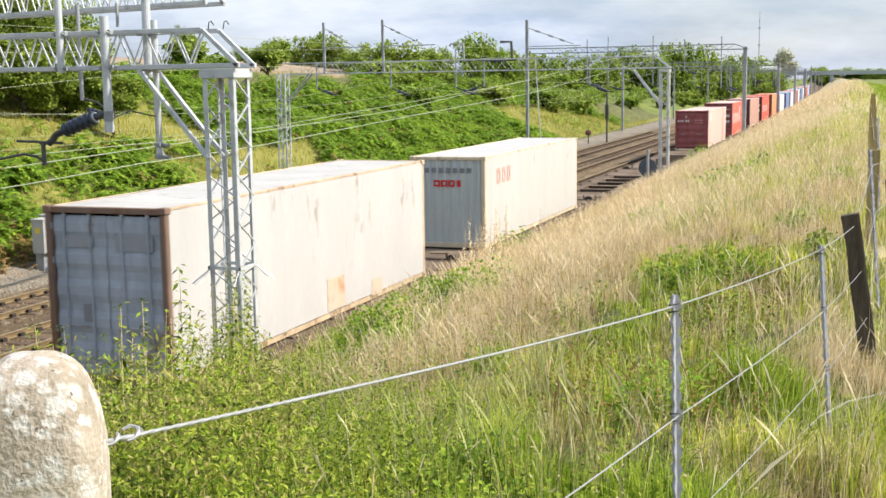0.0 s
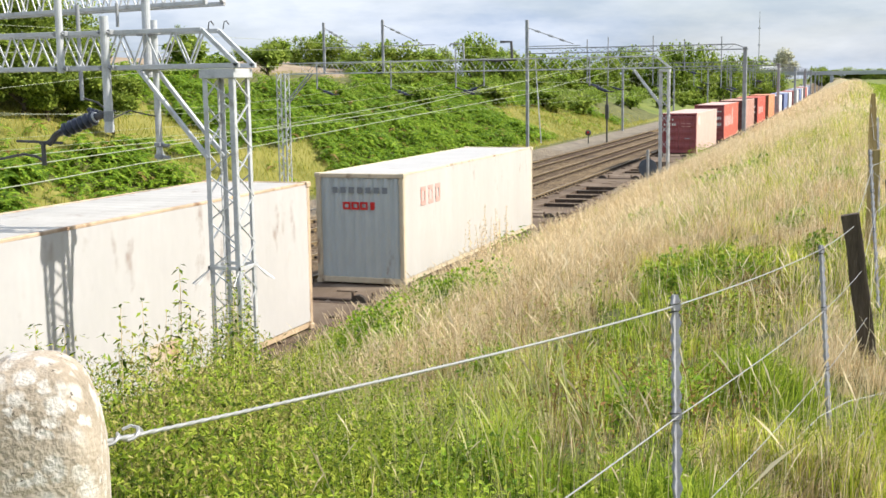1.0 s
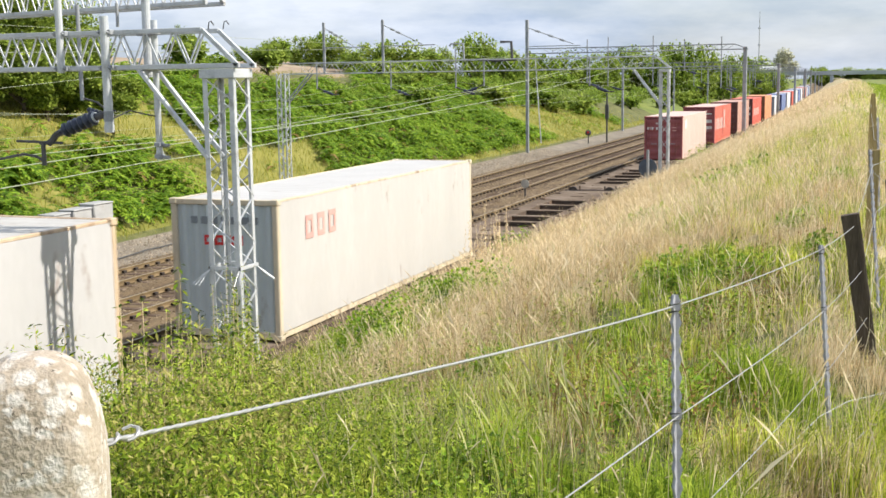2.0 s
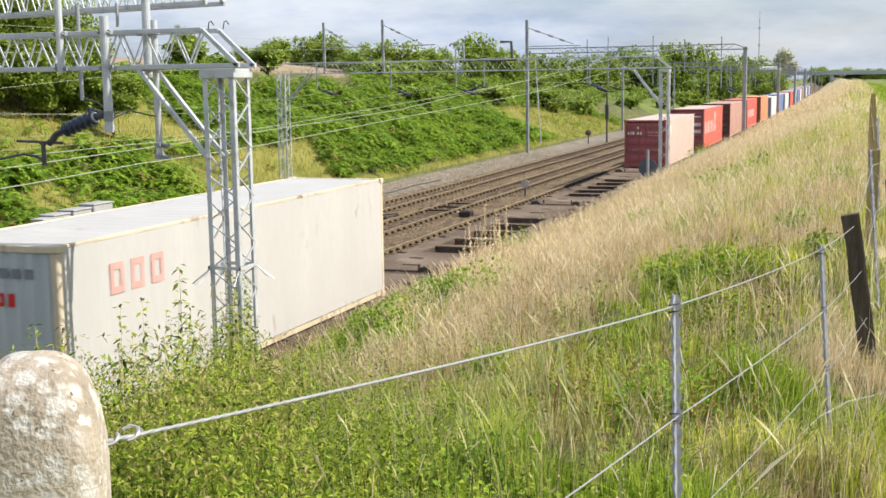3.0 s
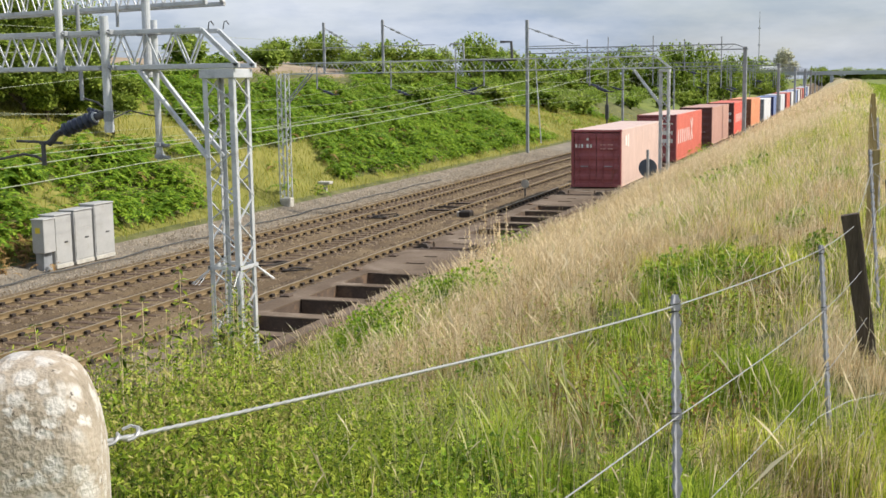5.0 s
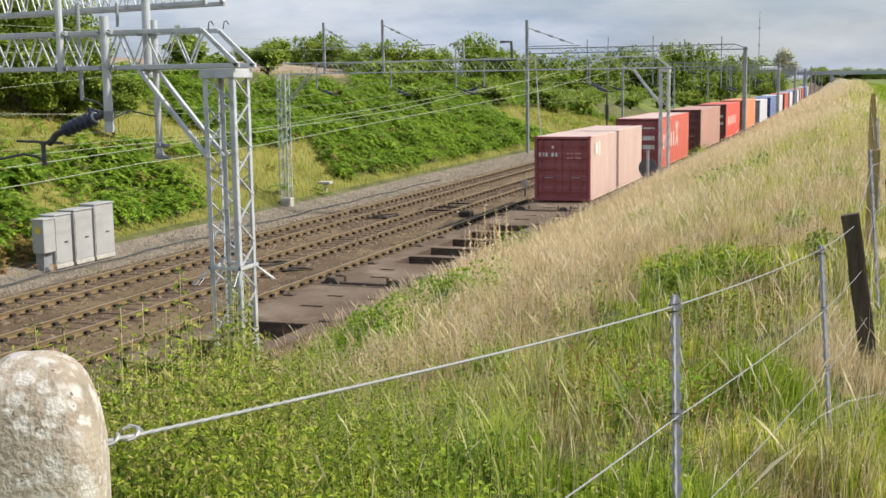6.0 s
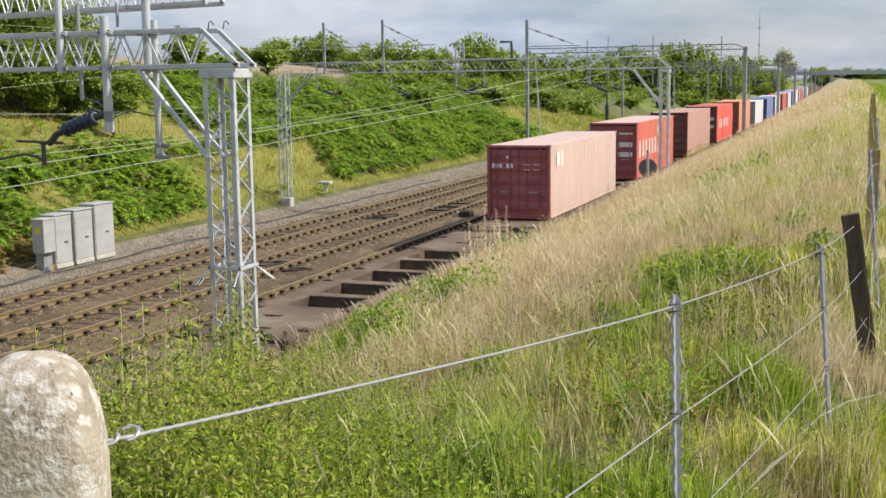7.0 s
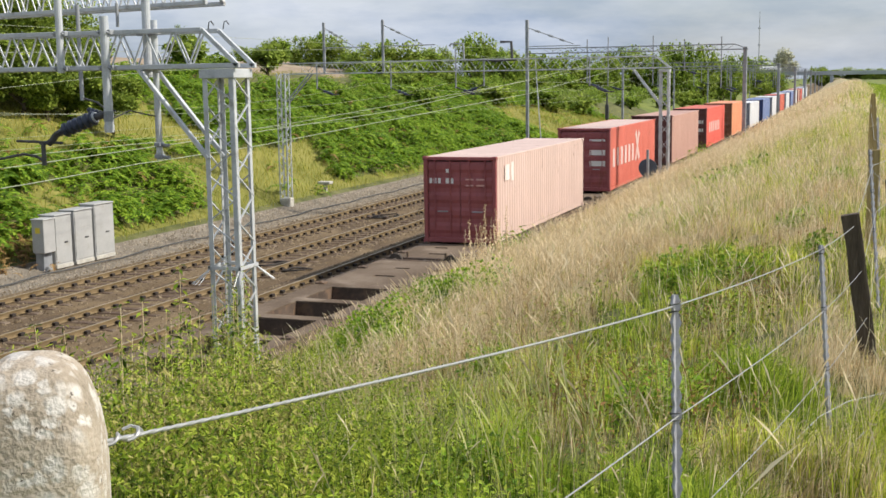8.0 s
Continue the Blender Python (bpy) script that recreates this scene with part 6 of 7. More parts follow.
def build_grass():
    rng = np.random.RandomState(21)
    green, lush, dry, heads = [], [], [], []
    #       tufts, blades, y0, y1, power, height, width, root
    zones = ((7800, 23, 1.7, 9, 0.62, 0.34, 0.0050, 0.07), (9200, 21, 9, 22, 0.85, 0.40, 0.0068, 0.08), (15500, 20, 22, 60, 0.85, 0.44, 0.0105, 0.13), (9000, 16, 60, 260, 0.8, 0.50, 0.029, 0.35))
    for n, per, y0, y1, pw, hh, ww, root in zones:
        y = y0 + (y1 - y0) * rng.rand(n) ** pw
        lo = np.where(rng.rand(n) < 0.85, np.maximum(-9.7, -1.0 * y - 1.0), -9.7)
        hi = np.interp(y, [0, 20, 60, 260], [1.4, 2.6, 5, 8])
        u = lo + (hi - lo) * rng.rand(n)
        x = u + bend(y)
        z = ground_z(x, y)
        d = dryness(u, y, x) + drift(u, y)
        d = np.where((u > 0.75) & (y > 14), d - 0.9, d)
        hump = np.clip(0.64 + 0.7 * wave(x, y, 1.6, 4.0) + 0.5 * wave(x, y, 3.7, 2.0), 0.2, 1.5)
        keep = clear_of_camera(u, y) & (rng.rand(n) < thinned(x, y) * (0.45 + 0.6 * hump))
        u, x, y, z, d, hump = [q[keep] for q in (u, x, y, z, d, hump)]
        near = np.clip((3.2 - np.hypot(u, y)) / 2, 0, 1)
        hump = np.where((u < -8.0) & (y < 34), np.maximum(hump, 0.8) * 1.35, hump)
        h = hh * hump * rng.uniform(0.7, 1.2, len(u)) * (1 - 0.5 * near)
        pick = rng.rand(len(u)) * 0.8 + 0.1
        isdry = pick < np.clip(d * 1.1 - 0.14, 0.05, 0.93)
        lushy = (~isdry) & ((wave(x, y, 0.8, 5.1) + 0.4 * wave(x, y, 2.3, 1.1) > 0.22) | (drift(u, y) < -0.35) | (u > 0.9))
        for m, out, hk, wk in ((isdry, dry, 1.05 if y0 < 5 else 1.2, 0.62 if y0 < 5 else 0.7), (lushy, lush, 0.95, 1.1), ((~isdry) & (~lushy), green, 1.0, 1.0)):
            out.append(tufts(x[m], y[m], z[m], h[m] * hk, per, ww * wk, rng, 0.55, root, y0 >= 22))
    # flowering stems, in loose groups
    for n, y0, y1, pw, hh, ww in ((5200, 3.0, 10, 0.8, 0.62, 0.0024), (23000, 10, 26, 0.9, 0.70, 0.0032), (24000, 26, 70, 0.8, 0.58, 0.0045), (16000, 70, 260, 0.75, 0.70, 0.016)):
        y = y0 + (y1 - y0) * rng.rand(n) ** pw
        lo = np.maximum(-9.6, -1.0 * y - 1.0)
        u = lo + (np.minimum(2.0, 0.75 + 8.0 / y) - lo) * rng.rand(n)
        x = u + bend(y)
        z = ground_z(x, y)
        d = dryness(u, y, x) + drift(u, y)
        group = np.clip(0.55 + 0.9 * wave(x, y, 2.3, 0.6), 0.12, 1)
        m = (rng.rand(n) < thinned(x, y) * np.clip(d + 0.1, 0.05, 1) * group) & clear_of_camera(u, y)
        k = int(m.sum())
        heads.append(stalks(x[m], y[m], z[m], hh * rng.uniform(0.6, 1.2, k), ww * rng.uniform(0.8, 1.3, k), rng.uniform(0.08, 0.42, k), rng, head=0.28, fat=2.1))
    n = 520
    y = rng.uniform(5.2, 11.0, n)
    u = -0.30 * y + rng.normal(0, 0.09, n) * y
    x = u + bend(y)
    m = (u > -5.0) & (u < -0.7)
    k = int(m.sum())
    pale = stalks(x[m], y[m], ground_z(x[m], y[m]), rng.uniform(0.4, 0.8, k), rng.uniform(0.0018, 0.0030, k), rng.uniform(0.05, 0.3, k), rng, head=0.35, fat=3.0)
    thing("green_stems", "tall pale green flowering stems among the grass", "grass", kind="stuff", mesh=bulk_mesh("green_stems", *pale, [M_PALESTEM]))
    # open feathery panicles and dead brown stems
    n = 2600
    y = 3.5 + 15.5 * rng.rand(n) ** 0.8
    lo = np.maximum(-8.5, -0.62 * y - 0.3)
    u = lo + (0.9 - lo) * rng.rand(n)
    x = u + bend(y)
    d = dryness(u, y, x) + drift(u, y)
    m = (rng.rand(n) < np.clip(d + 0.25, 0.12, 1) * np.clip(0.6 + 0.9 * wave(x, y, 2.0, 1.9), 0.15, 1)) & (y > 3.5)
    x, y = x[m], y[m]
    k, per = len(x), 10
    z = ground_z(x, y)
    h = rng.uniform(0.45, 0.85, k)
    lx, ly = rng.normal(0.06, 0.16, k) * h, rng.normal(0, 0.16, k) * h
    stem = stalks(x, y, z, h, rng.uniform(0.0016, 0.0026, k), np.zeros(k), rng, head=0.1, fat=1.0)
    i = np.repeat(np.arange(k), per)
    t = rng.uniform(0.66, 1.03, k * per)
    spread = 0.075 * (1.12 - t) + 0.008
    P = np.stack([x[i] + rng.normal(0, 1, k * per) * spread, y[i] + rng.normal(0, 1, k * per) * spread, z[i] + h[i] * t], -1)
    plume = leaves(P, rng.uniform(0.014, 0.032, k * per), rng, 0.1, 0.32)
    V, F = joined([stem, plume])
    thing("grass_panicles", "feathery pale seed panicles on thin grass stems", "grass", kind="stuff", mesh=bulk_mesh("grass_panicles", V, F, [M_PANICLE]))
    spots = ((-1.9, 8.1, 0.35, 0.8), (-2.5, 9.3, 0.4, 0.9), (-3.6, 13.0, 0.7, 1.6), (-1.25, 11.8, 0.3, 0.9), (-0.9, 12.8, 0.4, 1.0), (-1.1, 6.6, 0.3, 0.5), (-5.2, 15.5, 0.9, 2.0))
    q = np.concatenate([rng.normal(size=(55, 2)) * np.array([ru, ry]) + np.array([cu, cy]) for cu, cy, ru, ry in spots])
    x, y = q[:, 0] + bend(q[:, 1]), q[:, 1]
    k = len(x)
    z = ground_z(x, y)
    h = rng.uniform(0.3, 0.62, k)
    stem = stalks(x, y, z, h, rng.uniform(0.003, 0.0045, k), rng.uniform(0.05, 0.35, k), rng, head=0.2, fat=1.5)
    i = np.repeat(np.arange(k), 9)
    P = np.stack([x[i] + rng.normal(0, 0.05, k * 9), y[i] + rng.normal(0, 0.05, k * 9), z[i] + h[i] * rng.uniform(0.35, 1.0, k * 9)], -1)
    V, F = joined([stem, leaves(P, rng.uniform(0.02, 0.05, k * 9), rng, 0.3, 0.35)])
    thing("dead_stems", "brown dead flower stems among the grass", "weeds", kind="stuff", mesh=bulk_mesh("dead_stems", V, F, [M_FERN_BROWN]))
    for name, lab, pieces, m in (("green_grass", "rough green grass on the railway bank", green, M_GRASS), ("lush_grass", "bright lush green grass in patches on the bank", lush, M_LUSH), ("dry_grass", "dry straw-coloured grass on the bank", dry, M_STRAW), ("seeding_grass", "tall pale seeding grass stems", heads, M_STALK)):
        V, F = joined(pieces)
        thing(name, lab, "grass", kind="stuff", mesh=bulk_mesh(name, V, F, [m]))


def weed_stem(x, y, z, h, rng, leaf, pairs, b_stem, pieces, lean=0.08):
    """One upright stem with opposite drooping leaves that shrink towards the tip."""
    a = rng.uniform(0, 6.28)
    tip = np.array([x + math.cos(a) * lean * h, y + math.sin(a) * lean * h, z + h])
    base = np.array([x, y, z - 0.05])
    b_stem.path([base, base * 0.5 + tip * 0.5 + np.array([0.01, 0.01, 0]), tip], 0.004, 4, radii=[0.006, 0.005, 0.002])
    t = np.repeat(np.linspace(0.15, 1.0, pairs), 4)
    P = base[None] * (1 - t[:, None]) + tip[None] * t[:, None]
    P = P + rng.normal(0, 0.008, P.shape)
    s = leaf * (1.15 - 0.75 * t) * rng.uniform(0.7, 1.25, len(t))
    pieces.append(leaves(P, s, rng, droop=0.4, wide=0.36))


def build_weeds():
    rng = np.random.RandomState(8)
    # dense low nettle cover, then the taller stand in front of the gantry
    pieces, stems, seeds = [], Mesher(), []
    n = 8600
    y = 2.2 + 12.8 * rng.rand(n) ** 0.8
    lo = np.where(rng.rand(n) < 0.88, np.maximum(-9.6, -1.0 * y - 0.8), -9.6)
    u = lo + (-0.75 - lo) * rng.rand(n)
    x = u + bend(y)
    z = ground_z(x, y)
    edge = np.interp(y, [2, 5, 8, 11, 14], [-1.0, -1.9, -2.9, -4.6, -6.4])
    m = clear_of_camera(u, y) & (np.clip((edge - u) / 1.2 + 0.55, 0.13, 1) * np.interp(y, [2, 10, 15], [1, 0.9, 0.5]) + 0.35 * wave(x, y, 1.1, 0.9) > rng.rand(n))
    spots = []
    for i in np.nonzero(m)[0]:
        spots.append((x[i], y[i], z[i], 0.42))
        weed_stem(x[i], y[i], z[i], rng.uniform(0.3, 0.62) * float(np.interp(u[i], [-9, -6, -3, -1], [1.25, 1.5, 1.15, 0.75])), rng, rng.uniform(0.045, 0.085), 7, stems, pieces, 0.18)
    y = rng.uniform(4.2, 12.5, 1500)
    u = -y * np.tan(np.radians(rng.uniform(27.5, 42.0, 1500))) + rng.normal(0, 0.1, 1500)
    x = u + bend(y)
    z = ground_z(x, y)
    for i in range(1500):
        h = rng.uniform(0.85, 1.58) * float(np.interp(u[i] + 0.62 * y[i], [-1.5, 0.2, 0.9], [1.0, 0.95, 0.6]))
        spots.append((x[i], y[i], z[i], h * 0.75))
        weed_stem(x[i], y[i], z[i], h, rng, rng.uniform(0.05, 0.085), 11, stems, pieces, 0.12)
        t = rng.uniform(0.6, 1.03, 10)[:, None]
        tip = np.array([[x[i], y[i], z[i] + h]])
        seeds.append(leaves(np.array([[x[i], y[i], z[i]]]) * (1 - t) + tip * t + rng.normal(0, 0.03, (10, 3)), rng.uniform(0.025, 0.055, 10), rng, 0.9, 0.3))
    V, F = joined(seeds)
    thing("nettle_seeds", "olive-brown hanging seed strings on the tall nettles", "weeds", kind="stuff", mesh=bulk_mesh("nettle_seeds", V, F, [M_SEED]))
    q = np.array(spots)
    pieces.append(blades(q[:, 0], q[:, 1], q[:, 2], q[:, 3], np.full(len(q), 0.007), np.full(len(q), 0.06), rng))
    V, F = joined(pieces)
    thing("nettles", "dense green nettles and leafy weeds on the bank", "weeds", kind="stuff", mesh=bulk_mesh("nettles", V, F, [M_NETTLE]))
    # dark leafy clumps here and there further along
    pieces = []
    for cx, cy, r, h, k in CLUMPS:
        k = int(k * 1.35)
        t = rng.normal(size=(k, 3))
        t /= np.linalg.norm(t, axis=1)[:, None]
        t *= rng.rand(k)[:, None] ** 0.4
        sub = rng.normal(0, 0.34, (7, 2))[rng.randint(0, 7, k)]
        t[:, :2] = t[:, :2] * 0.62 + sub
        px, py = cx + t[:, 0] * r, cy + t[:, 1] * r
        P = np.stack([px, py, ground_z(px, py) + np.abs(t[:, 2]) * h], -1)
        pieces.append(leaves(P, rng.uniform(0.05, 0.10, k) * (0.6 if cy < 12 else 0.9 if cy < 25 else 1.4), rng, 0.2, 0.6))
    V, F = joined(pieces)
    thing("weed_clumps", "dark green leafy weed clumps among the grass", "weeds", kind="stuff", mesh=bulk_mesh("weed_clumps", V, F, [M_BUSH]))
    # tall single plants that stand up against the train
    for hd, dist, top in ((33.0, 7.6, 5.02), (36.0, 7.2, 4.86), (30.6, 9.5, 4.55), (39.0, 7.0, 4.80), (34.6, 8.0, 4.72), (37.6, 7.8, 4.65), (31.8, 8.6, 4.55), (30.2, 10.5, 4.35), (32.6, 9.4, 4.42), (38.3, 7.4, 4.62), (35.2, 7.2, 4.58), (33.6, 8.8, 4.45), (31.0, 12.0, 3.9), (29.6, 13.0, 4.0), (30.6, 16.2, 3.75), (30.0, 16.3, 3.6), (29.5, 16.3, 3.7), (29.8, 16.5, 3.2), (30.9, 16.4, 3.0), (30.3, 17.2, 3.4), (29.2, 16.2, 3.1), (27.0, 12.5, 3.45), (39.8, 6.6, 4.7), (17.9, 27.5, 3.3), (17.2, 28.0, 3.15), (18.5, 27.0, 3.0), (16.8, 29.0, 3.1)):
        px, py = -math.sin(radians(hd)) * dist, math.cos(radians(hd)) * dist
        gz = float(ground_z(px, py))
        w = thing("tall_weed", "tall leafy flowering weed with pale seed tips", "weed", group="tall weeds")
        for k in range(6):
            pc, st = [], Mesher()
            if k == 0:
                weed_stem(px, py, gz, top - gz, rng, 0.13, 24, st, pc, 0.04)
            else:
                weed_stem(px + rng.uniform(-0.25, 0.25), py + rng.uniform(-0.2, 0.2), gz, (top - gz) * rng.uniform(0.5, 0.9), rng, 0.10, 18, st, pc, 0.09)
            V, F = joined(pc)
            sm = part("stem", st.mesh("stem", M_STALK), w)
            part("foliage", bulk_mesh("foliage", V, F, [M_STALK if dist > 25 else M_NETTLE]), sm)


def fronds(P, size, rng, heading=None):
    """Arched bracken fronds: a row of paired leaflets along a rib."""
    n, k = len(P), 6
    a = rng.uniform(0, 2 * np.pi, n) if heading is None else heading
    rise = rng.uniform(0.25, 0.75, n)
    V = np.empty((n, k * 6, 3))
    dx, dy = np.cos(a), np.sin(a)
    for i in range(k):
        t = (i + 0.2) / k
        cx = P[:, 0] + dx * size * t
        cy = P[:, 1] + dy * size * t
        cz = P[:, 2] + size * (rise * t - 0.8 * t * t)
        t2 = t + 0.16
        ex, ey = P[:, 0] + dx * size * t2, P[:, 1] + dy * size * t2
        ez = P[:, 2] + size * (rise * t2 - 0.8 * t2 * t2)
        wl = size * 0.40 * (1.06 - t) * (0.75 if i == 0 else 1.0)
        for j, s in enumerate((-1, 1)):
            o = i * 6 + j * 3
            V[:, o] = np.stack([cx, cy, cz], -1)
            V[:, o + 1] = np.stack([ex, ey, ez], -1)
            V[:, o + 2] = np.stack([ex - dy * wl * s + dx * wl * 0.3, ey + dx * wl * s + dy * wl * 0.3, ez - wl * 0.22], -1)
    F = np.arange(n * k * 6).reshape(-1, 3)
    return V.reshape(-1, 3), F


def build_far_bank():
    rng = np.random.RandomState(17)
    # bracken plants, each a spray of fronds round one crown
    n, per = 13500, 5
    u, x, y, z = sample(rng, n, -50, -28.3, 26, 155, 1.35)
    cover = np.interp(-u, [28.3, 28.9, 29.6, 40, 43, 50], [0.2, 0.8, 1, 1, 0.6, 0.5])
    cover = np.where(open_slope(u, y), 0.03, cover)
    head = np.degrees(np.arctan2(-x, y))
    cover = np.where((head > 24.0) & (head < 30.6) & (u < -42.5), 0.0, cover)
    m = rng.rand(n) < cover
    x, y, z = x[m], y[m], z[m]
    k = len(x)
    tall = np.clip(0.75 + 0.45 * wave(x, y, 0.5, 2.2) + 0.3 * wave(x, y, 1.3, 0.4), 0.3, 1.3)
    i = np.repeat(np.arange(k), per)
    turn = np.tile(np.arange(per) * 2 * np.pi / per, k) + rng.uniform(0, 6.28, k)[i] + rng.normal(0, 0.3, k * per)
    P = np.stack([x[i] + rng.normal(0, 0.06, k * per), y[i] + rng.normal(0, 0.06, k * per), z[i] + tall[i] * rng.uniform(0.25, 0.9, k * per)], -1)
    size = tall[i] ** 0.5 * rng.uniform(0.6, 1.15, k * per)
    brown = rng.rand(k * per) < 0.03
    V, F = fronds(P[~brown], size[~brown], rng, turn[~brown])
    thing("bracken", "green bracken covering the far cutting slope", "bracken", kind="stuff", mesh=bulk_mesh("bracken", V, F, [M_FERN]))
    V, F = fronds(P[brown], rng.uniform(0.4, 0.8, int(brown.sum())), rng)
    extra = 500
    q = rng.normal(size=(extra, 2)) * np.array([0.9, 1.6]) + np.array([-29.4, 33.5])
    P2 = np.stack([q[:, 0], q[:, 1], ground_z(q[:, 0], q[:, 1]) + rng.uniform(0.0, 0.35, extra)], -1)
    V, F = joined([(V, F), fronds(P2, rng.uniform(0.3, 0.6, extra), rng)])
    thing("dead_bracken", "brown dead bracken on the far slope", "bracken", kind="stuff", mesh=bulk_mesh("dead_bracken", V, F, [M_FERN_BROWN]))
    # yellowish rough grass in the open places and along the foot
    n = 90000
    u, x, y, z = sample(rng, n, -56, -28.0, 20, 170, 1.1)
    m = rng.rand(n) < np.where(open_slope(u, y), 1.0, 0.5 * np.interp(-u, [28, 30, 34, 44, 56], [0.9, 0.4, 0.2, 0.2, 0.7]))
    k = int(m.sum())
    V, F = blades(x[m], y[m], z[m], rng.uniform(0.25, 0.6, k), rng.uniform(0.015, 0.032, k), rng.uniform(0.3, 0.9, k), rng)
    thing("rough_grass", "yellow-green rough grass on the far slope", "grass", kind="stuff", mesh=bulk_mesh("rough_grass", V, F, [M_ROUGH]))
    # bramble mounds
    pieces = []
    for i in range(95):
        uu = -rng.uniform(38, 50)
        yy = rng.uniform(24, 210)
        xx = uu + float(bend(yy))
        if uu < -39 and (24.0 < math.degrees(math.atan2(-xx, yy)) < 30.6 or yy < 74):
            continue
        r, h = rng.uniform(0.8, 2.2), rng.uniform(0.7, 1.9)
        k = int(700 * r)
        t = rng.normal(size=(k, 3))
        t /= np.linalg.norm(t, axis=1)[:, None]
        t *= (0.75 + 0.3 * rng.rand(k))[:, None]
        px, py = xx + t[:, 0] * r, yy + t[:, 1] * r * 1.3
        pz = ground_z(px, py) + np.abs(t[:, 2]) * h
        pieces.append(leaves(np.stack([px, py, pz], -1), rng.uniform(0.09, 0.19, k), rng, 0.2, 0.6))
    V, F = joined(pieces)
    thing("brambles", "dark green bramble mounds on the cutting slope", "brambles", kind="stuff", mesh=bulk_mesh("brambles", V, F, [M_LEAF]))


M_ROUGH = mat("rough_grass", [(0.22, 0.25, 0.035), (0.35, 0.345, 0.060), (0.49, 0.43, 0.110)], rough=0.7, scale=0.25, fine=2, bump=0, per="island", leafy=0.4)


def crown_mesh(name, seed, radius, height, count, size, material, squat=0.8):
    """Many leaves in lobes round branch ends, with gaps between."""
    rng = np.random.RandomState(seed)
    lobes = int(22 + radius * 6)
    t = rng.normal(size=(lobes, 3))
    t /= np.linalg.norm(t, axis=1)[:, None]
    t *= (0.35 + 0.6 * rng.rand(lobes))[:, None]
    C = np.stack([t[:, 0] * radius, t[:, 1] * radius, height * 0.55 + t[:, 2] * height * 0.45 * squat], -1)
    R = radius * rng.uniform(0.20, 0.42, lobes)
    which = rng.randint(0, lobes, count)
    d = rng.normal(size=(count, 3))
    d /= np.linalg.norm(d, axis=1)[:, None]
    d *= (rng.rand(count) ** 0.45)[:, None]
    P = C[which] + d * R[which][:, None] * np.array([1, 1, 0.8])
    V, F = leaves(P, size * rng.uniform(0.6, 1.4, count), rng, 0.25, 0.65)
    return bulk_mesh(name, V, F, [material]), C


def tree_parts(name, seed, radius, height, trunk, count, size, material, label, at, squat=0.8):
    t = thing(name, label, "tree" if name == "tree" else "bush", at=at, group="trees beyond the line")
    me, C = crown_mesh("crown", seed, radius, height, count, size, material, squat)
    C = C + np.array([0, 0, trunk])
    b = Mesher()
    top = Vector((0, 0, trunk + height * 0.45))
    b.path([(0, 0, -0.6), (0.05, 0.03, trunk * 0.5), (0.0, 0.08, trunk), top], 0.1, 8, radii=[radius * 0.085, radius * 0.065, radius * 0.055, radius * 0.02])
    for i in range(0, min(16, len(C))):
        p0 = Vector((0, 0.04, trunk * 0.75)).lerp(top, (i % 6) / 7)
        b.path([p0, p0.lerp(Vector(C[i]), 0.5) + Vector((0, 0, 0.1)), Vector(C[i])], 0.03, 5, radii=[radius * 0.025, radius * 0.016, radius * 0.006])
    part("trunk", b.mesh("trunk", M_BARK), t)
    part("crown", me, t, at=pose(0, 0, trunk))
    return t


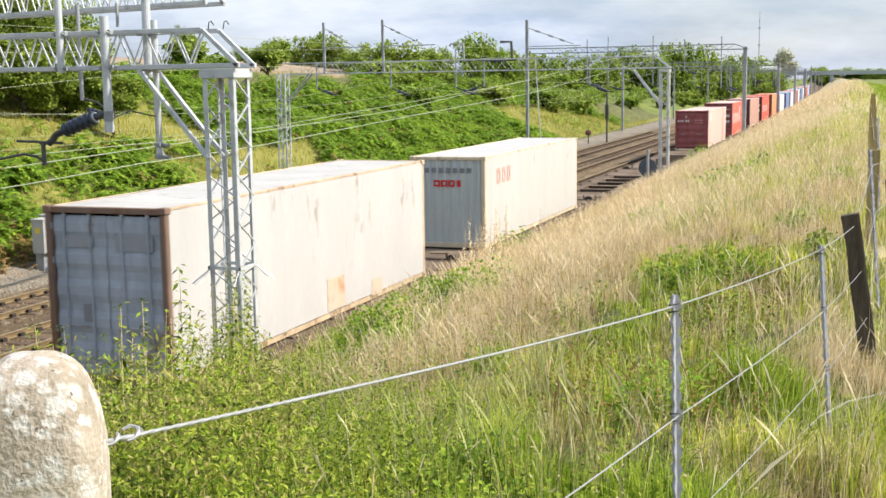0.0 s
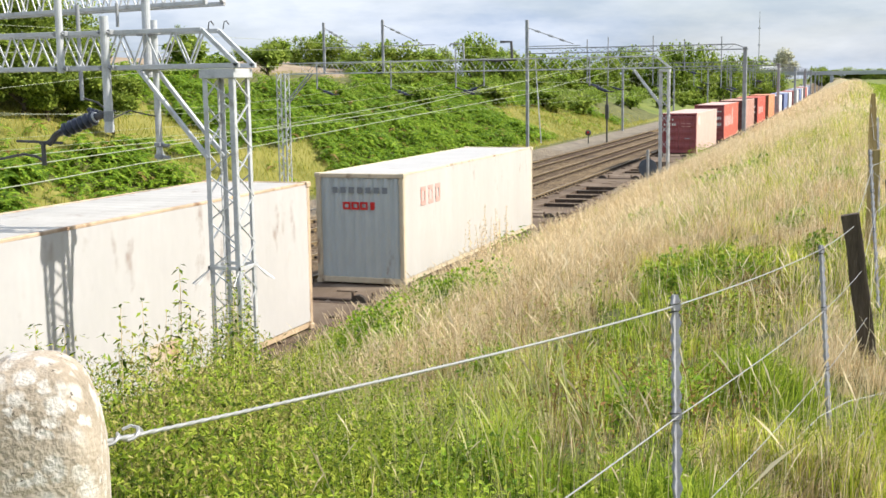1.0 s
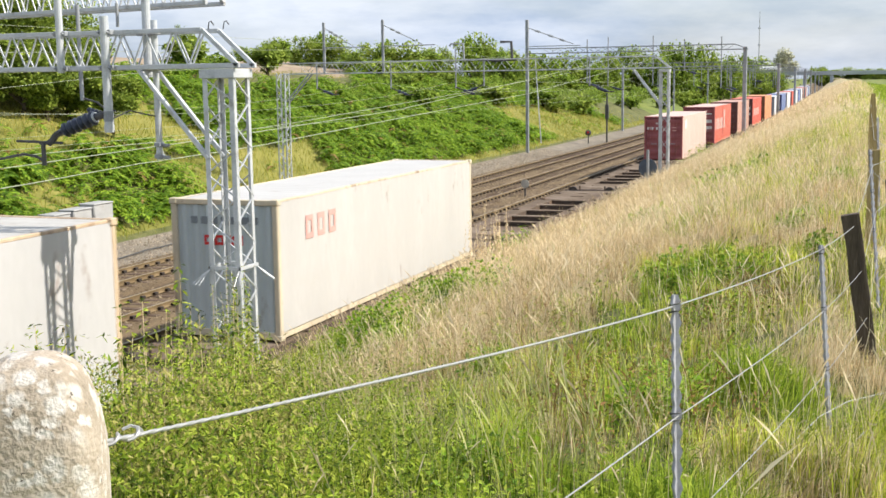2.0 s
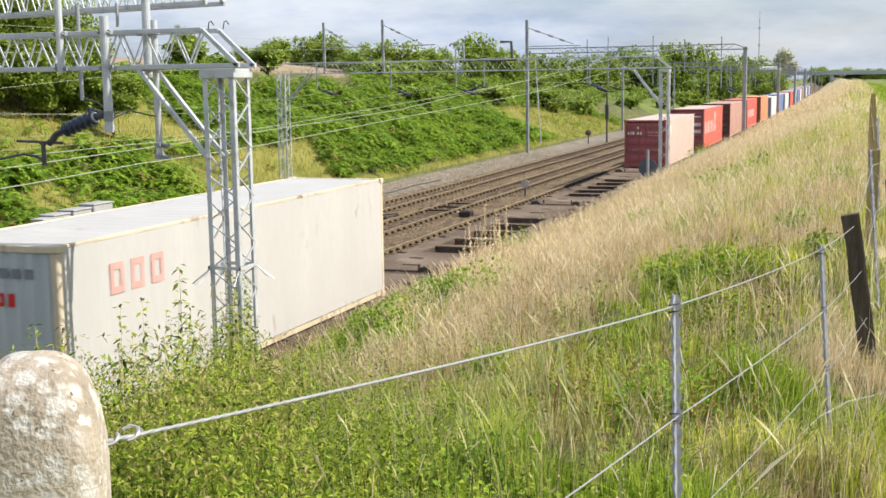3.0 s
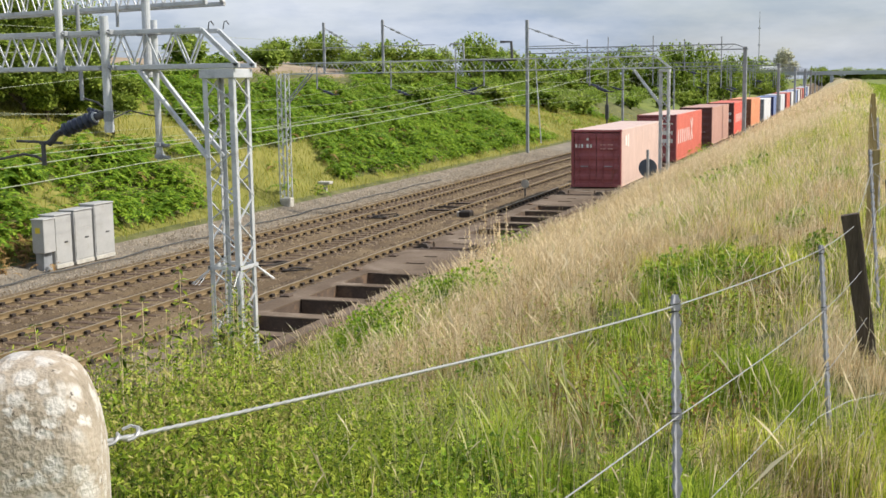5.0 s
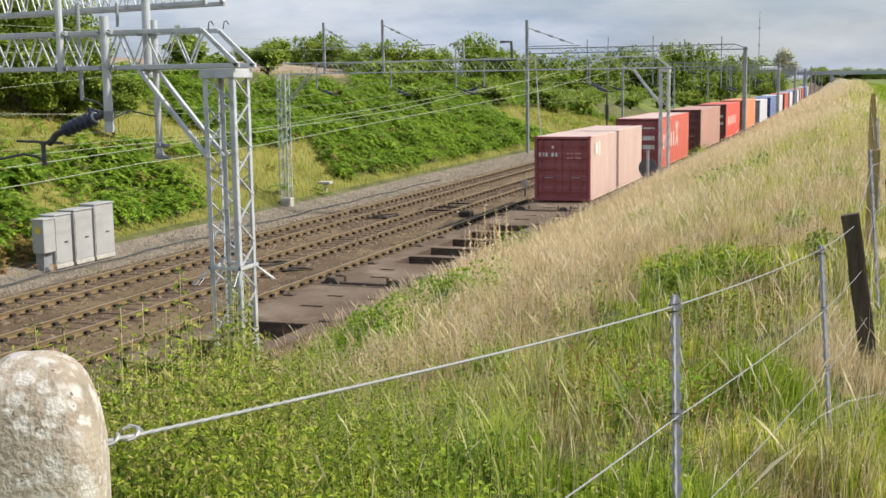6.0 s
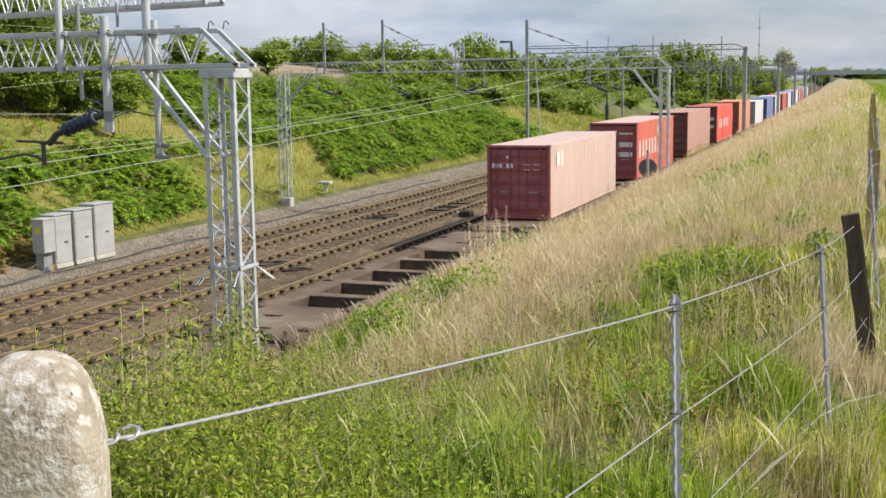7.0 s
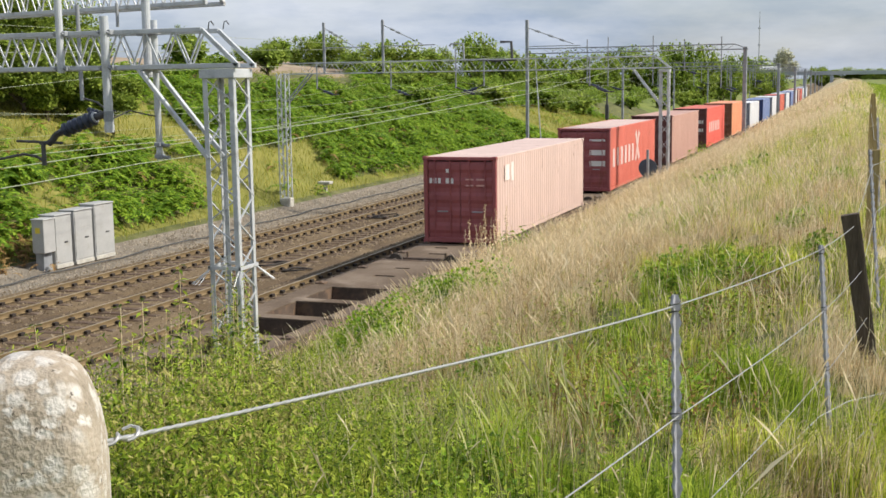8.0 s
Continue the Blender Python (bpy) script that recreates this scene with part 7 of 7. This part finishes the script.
def build_trees():
    rng = random.Random(3)

    def put(hd, dist):
        x, y = -math.sin(radians(hd)) * dist, math.cos(radians(hd)) * dist
        return x, y, float(ground_z(x, y))

    # big trees near the top of the cutting
    for i, (hd, dist, top, r) in enumerate(((42.0, 68, 12.8, 4.0), (40.2, 66, 12.6, 3.6), (38.4, 68, 12.0, 3.4), (40.8, 63, 9.0, 2.6), (39.2, 62, 8.2, 2.2), (37.3, 64, 9.4, 2.2), (36.4, 64, 8.4, 1.8), (35.4, 63, 7.6, 1.4), (38.2, 62, 7.8, 1.8))):
        x, y, gz = put(hd, dist)
        tree_parts("tree", 100 + i, r, max(3.0, top - gz - 0.2), 0.2, 11000, 0.20, M_LEAF_DARK, "dense dark green broadleaf tree on the cutting top", pose(x, y, gz, 0, 0, rng.uniform(0, 360)))
    kinds = []
    for i in range(4):
        kinds.append(tree_parts("tree", 200 + i, 3.2, 6.8, 0.05, 3400, 0.39, (M_LEAF, M_LEAF_DARK, M_LEAF, M_LEAF_DARK)[i], "broadleaf tree with an uneven green crown on the skyline", pose(-70 - 9 * i, 250 + 14 * i, float(ground_z(-70 - 9 * i, 250 + 14 * i)), 0, 0, 40 * i), squat=1.15))
    spots = ((32.1, 150, 14.2, 0.55), (29.4, 250, 14.0, 0.9), (28.7, 240, 13.2, 1.0), (27.9, 232, 15.0, 1.1), (27.2, 228, 15.3, 1.2), (26.4, 215, 14.6, 1.1), (25.6, 220, 15.4, 1.2), (24.9, 214, 14.2, 1.1), (24.0, 200, 12.3, 1.2), (23.2, 195, 12.6, 1.2), (22.4, 190, 12.8, 1.1), (21.6, 188, 12.4, 1.2), (20.8, 200, 12.7, 1.2), (20.0, 210, 12.2, 1.1), (18.5, 168, 12.4, 0.9), (17.8, 172, 12.9, 1.0), (17.2, 165, 11.4, 0.9), (16.2, 200, 10.9, 1.1), (15.0, 205, 10.6, 1.1), (14.1, 225, 11.4, 1.2), (13.2, 232, 11.7, 1.2), (12.2, 245, 11.6, 1.3), (11.3, 258, 12.8, 1.4), (10.5, 262, 13.2, 1.4), (9.6, 255, 12.4, 1.3), (8.9, 262, 13.7, 1.5), (8.2, 258, 13.4, 1.4), (7.5, 280, 13.2, 1.5), (6.7, 310, 12.4, 1.5), (6.1, 330, 12.4, 1.6), (5.5, 450, 13.4, 2.1), (5.0, 430, 9.6, 1.5), (4.72, 435, 9.0, 1.3), (4.45, 440, 9.4, 1.5), (4.2, 445, 8.6, 1.2), (4.9, 560, 15.4, 2.6), (4.4, 660, 15.4, 3.0), (2.3, 900, 13.5, 3.0), (2.05, 920, 12.6, 3.0), (1.2, 900, 12.6, 3.6), (0.7, 900, 12.4, 3.6), (-0.1, 950, 12.0, 4.0), (-0.8, 1000, 12.0, 5.0))
    for i, (hd, dist, top, wide) in enumerate(spots):
        x, y, gz = put(hd, dist)
        k = kinds[i % 4]
        h = max(2.5, top - gz)
        t = copy_thing(k, pose(x, y, gz - 2.6, 0, 0, rng.uniform(0, 360)))
        t.scale = (wide, wide, (h + 2.6) / 7.1)
    # rows of low bushes along the cutting top
    low = [tree_parts("bush", 300 + i, 1.8, 2.6, 0.2, 850, 0.44, (M_LEAF, M_LEAF_DARK, M_LEAF_DARK)[i], "rounded green hawthorn bush on the cutting top", pose(-46, 62 + 12 * i, float(ground_z(-46, 62 + 12 * i)))) for i in range(3)]
    for i in range(92):
        y = 60 + i * 3.4 + rng.uniform(-2, 2)
        u = -rng.uniform(37, 50) if y < 130 else -rng.uniform(30, 50)
        x = u + float(bend(y))
        if y < 130 and 24.2 < math.degrees(math.atan2(-x, y)) < 30:
            continue
        t = copy_thing(low[i % 3], pose(x, y, float(ground_z(x, y)) - 0.2, 0, 0, rng.uniform(0, 360)))
        s = rng.uniform(0.6, 1.15)
        t.scale = (s * 1.2, s * 1.2, s * rng.uniform(0.7, 1.1))
    # pale willow further off
    x, y, gz = put(3.85, 750)
    tree_parts("tree", 401, 8.0, 24.5, 0.5, 7000, 1.1, M_LEAF_HAZY, "tall pale grey-green willow in the distance", pose(x, y, gz))


def build_distance():
    # road bridge over the line
    x, y = -13.0 + float(bend(700)), 700.0
    b = thing("road_bridge", "grey concrete road bridge crossing the line far away", "bridge")
    part("deck", Mesher().box((x, y, 8.0), (190, 8, 1.3), bevel=0.1).mesh("deck", M_HAZEGREY), b)
    part("parapet", Mesher().box((x, y - 4, 9.0), (190, 0.4, 0.8), bevel=0.05).mesh("parapet", M_HAZEGREY), b)
    for k in (-62, -32, -6, 6, 32, 62):
        part("pier", Mesher().box((x + k * 1.2, y, 3.6), (1.6, 7, 7.5), bevel=0.2).mesh("pier", M_HAZEGREY), b)
    w = thing("warehouse", "long low warehouse with a pale metal roof", "warehouse")
    wx, wy = -42.0, 480.0
    part("wall", Mesher().box((wx, wy, 5.6), (15, 24, 7.0), bevel=0.05).mesh("wall", M_FARDARK), w)
    bb = Mesher()
    bb.box((wx, wy - 6.2, 9.75), (15.6, 12.8, 0.3), Matrix.Rotation(0.10, 3, "X"))
    bb.box((wx, wy + 6.2, 9.75), (15.6, 12.8, 0.3), Matrix.Rotation(-0.10, 3, "X"))
    part("roof", bb.mesh("roof", P_LIGHT), w)
    for k in range(4):
        part("door", Mesher().box((wx - 4.5 + 3 * k, wy - 12.05, 3.8), (2, 0.1, 3.4), bevel=0.02).mesh("door", M_GALV_DARK), w)
    a = thing("radio_mast", "slender grey lattice radio mast on the skyline", "radio mast")
    ax, ay = -52.2, 597.7
    part("shaft", Mesher().path([(ax, ay, 0), (ax, ay, 20), (ax, ay, 38)], 0.3, 5, radii=[0.34, 0.26, 0.12]).mesh("shaft", M_GALV_DARK), a)
    for z in (12, 22, 30):
        part("aerial", Mesher().box((ax, ay, z), (1.2, 0.6, 0.5), bevel=0.1).mesh("aerial", M_GALV_DARK), a)


M_FARDARK = mat("far_cladding", [(0.20, 0.23, 0.24), (0.27, 0.30, 0.31)], rough=0.8, scale=0.2, fine=2, bump=0)
# bridge concrete with the blue-grey of distance haze mixed into its colour
M_HAZEGREY = mat("hazy_concrete", [(0.36, 0.40, 0.46), (0.43, 0.47, 0.52)], rough=0.9, scale=0.2, fine=2, bump=0)
build_distance()
build_grass()
build_weeds()
build_far_bank()
build_trees()


motions()
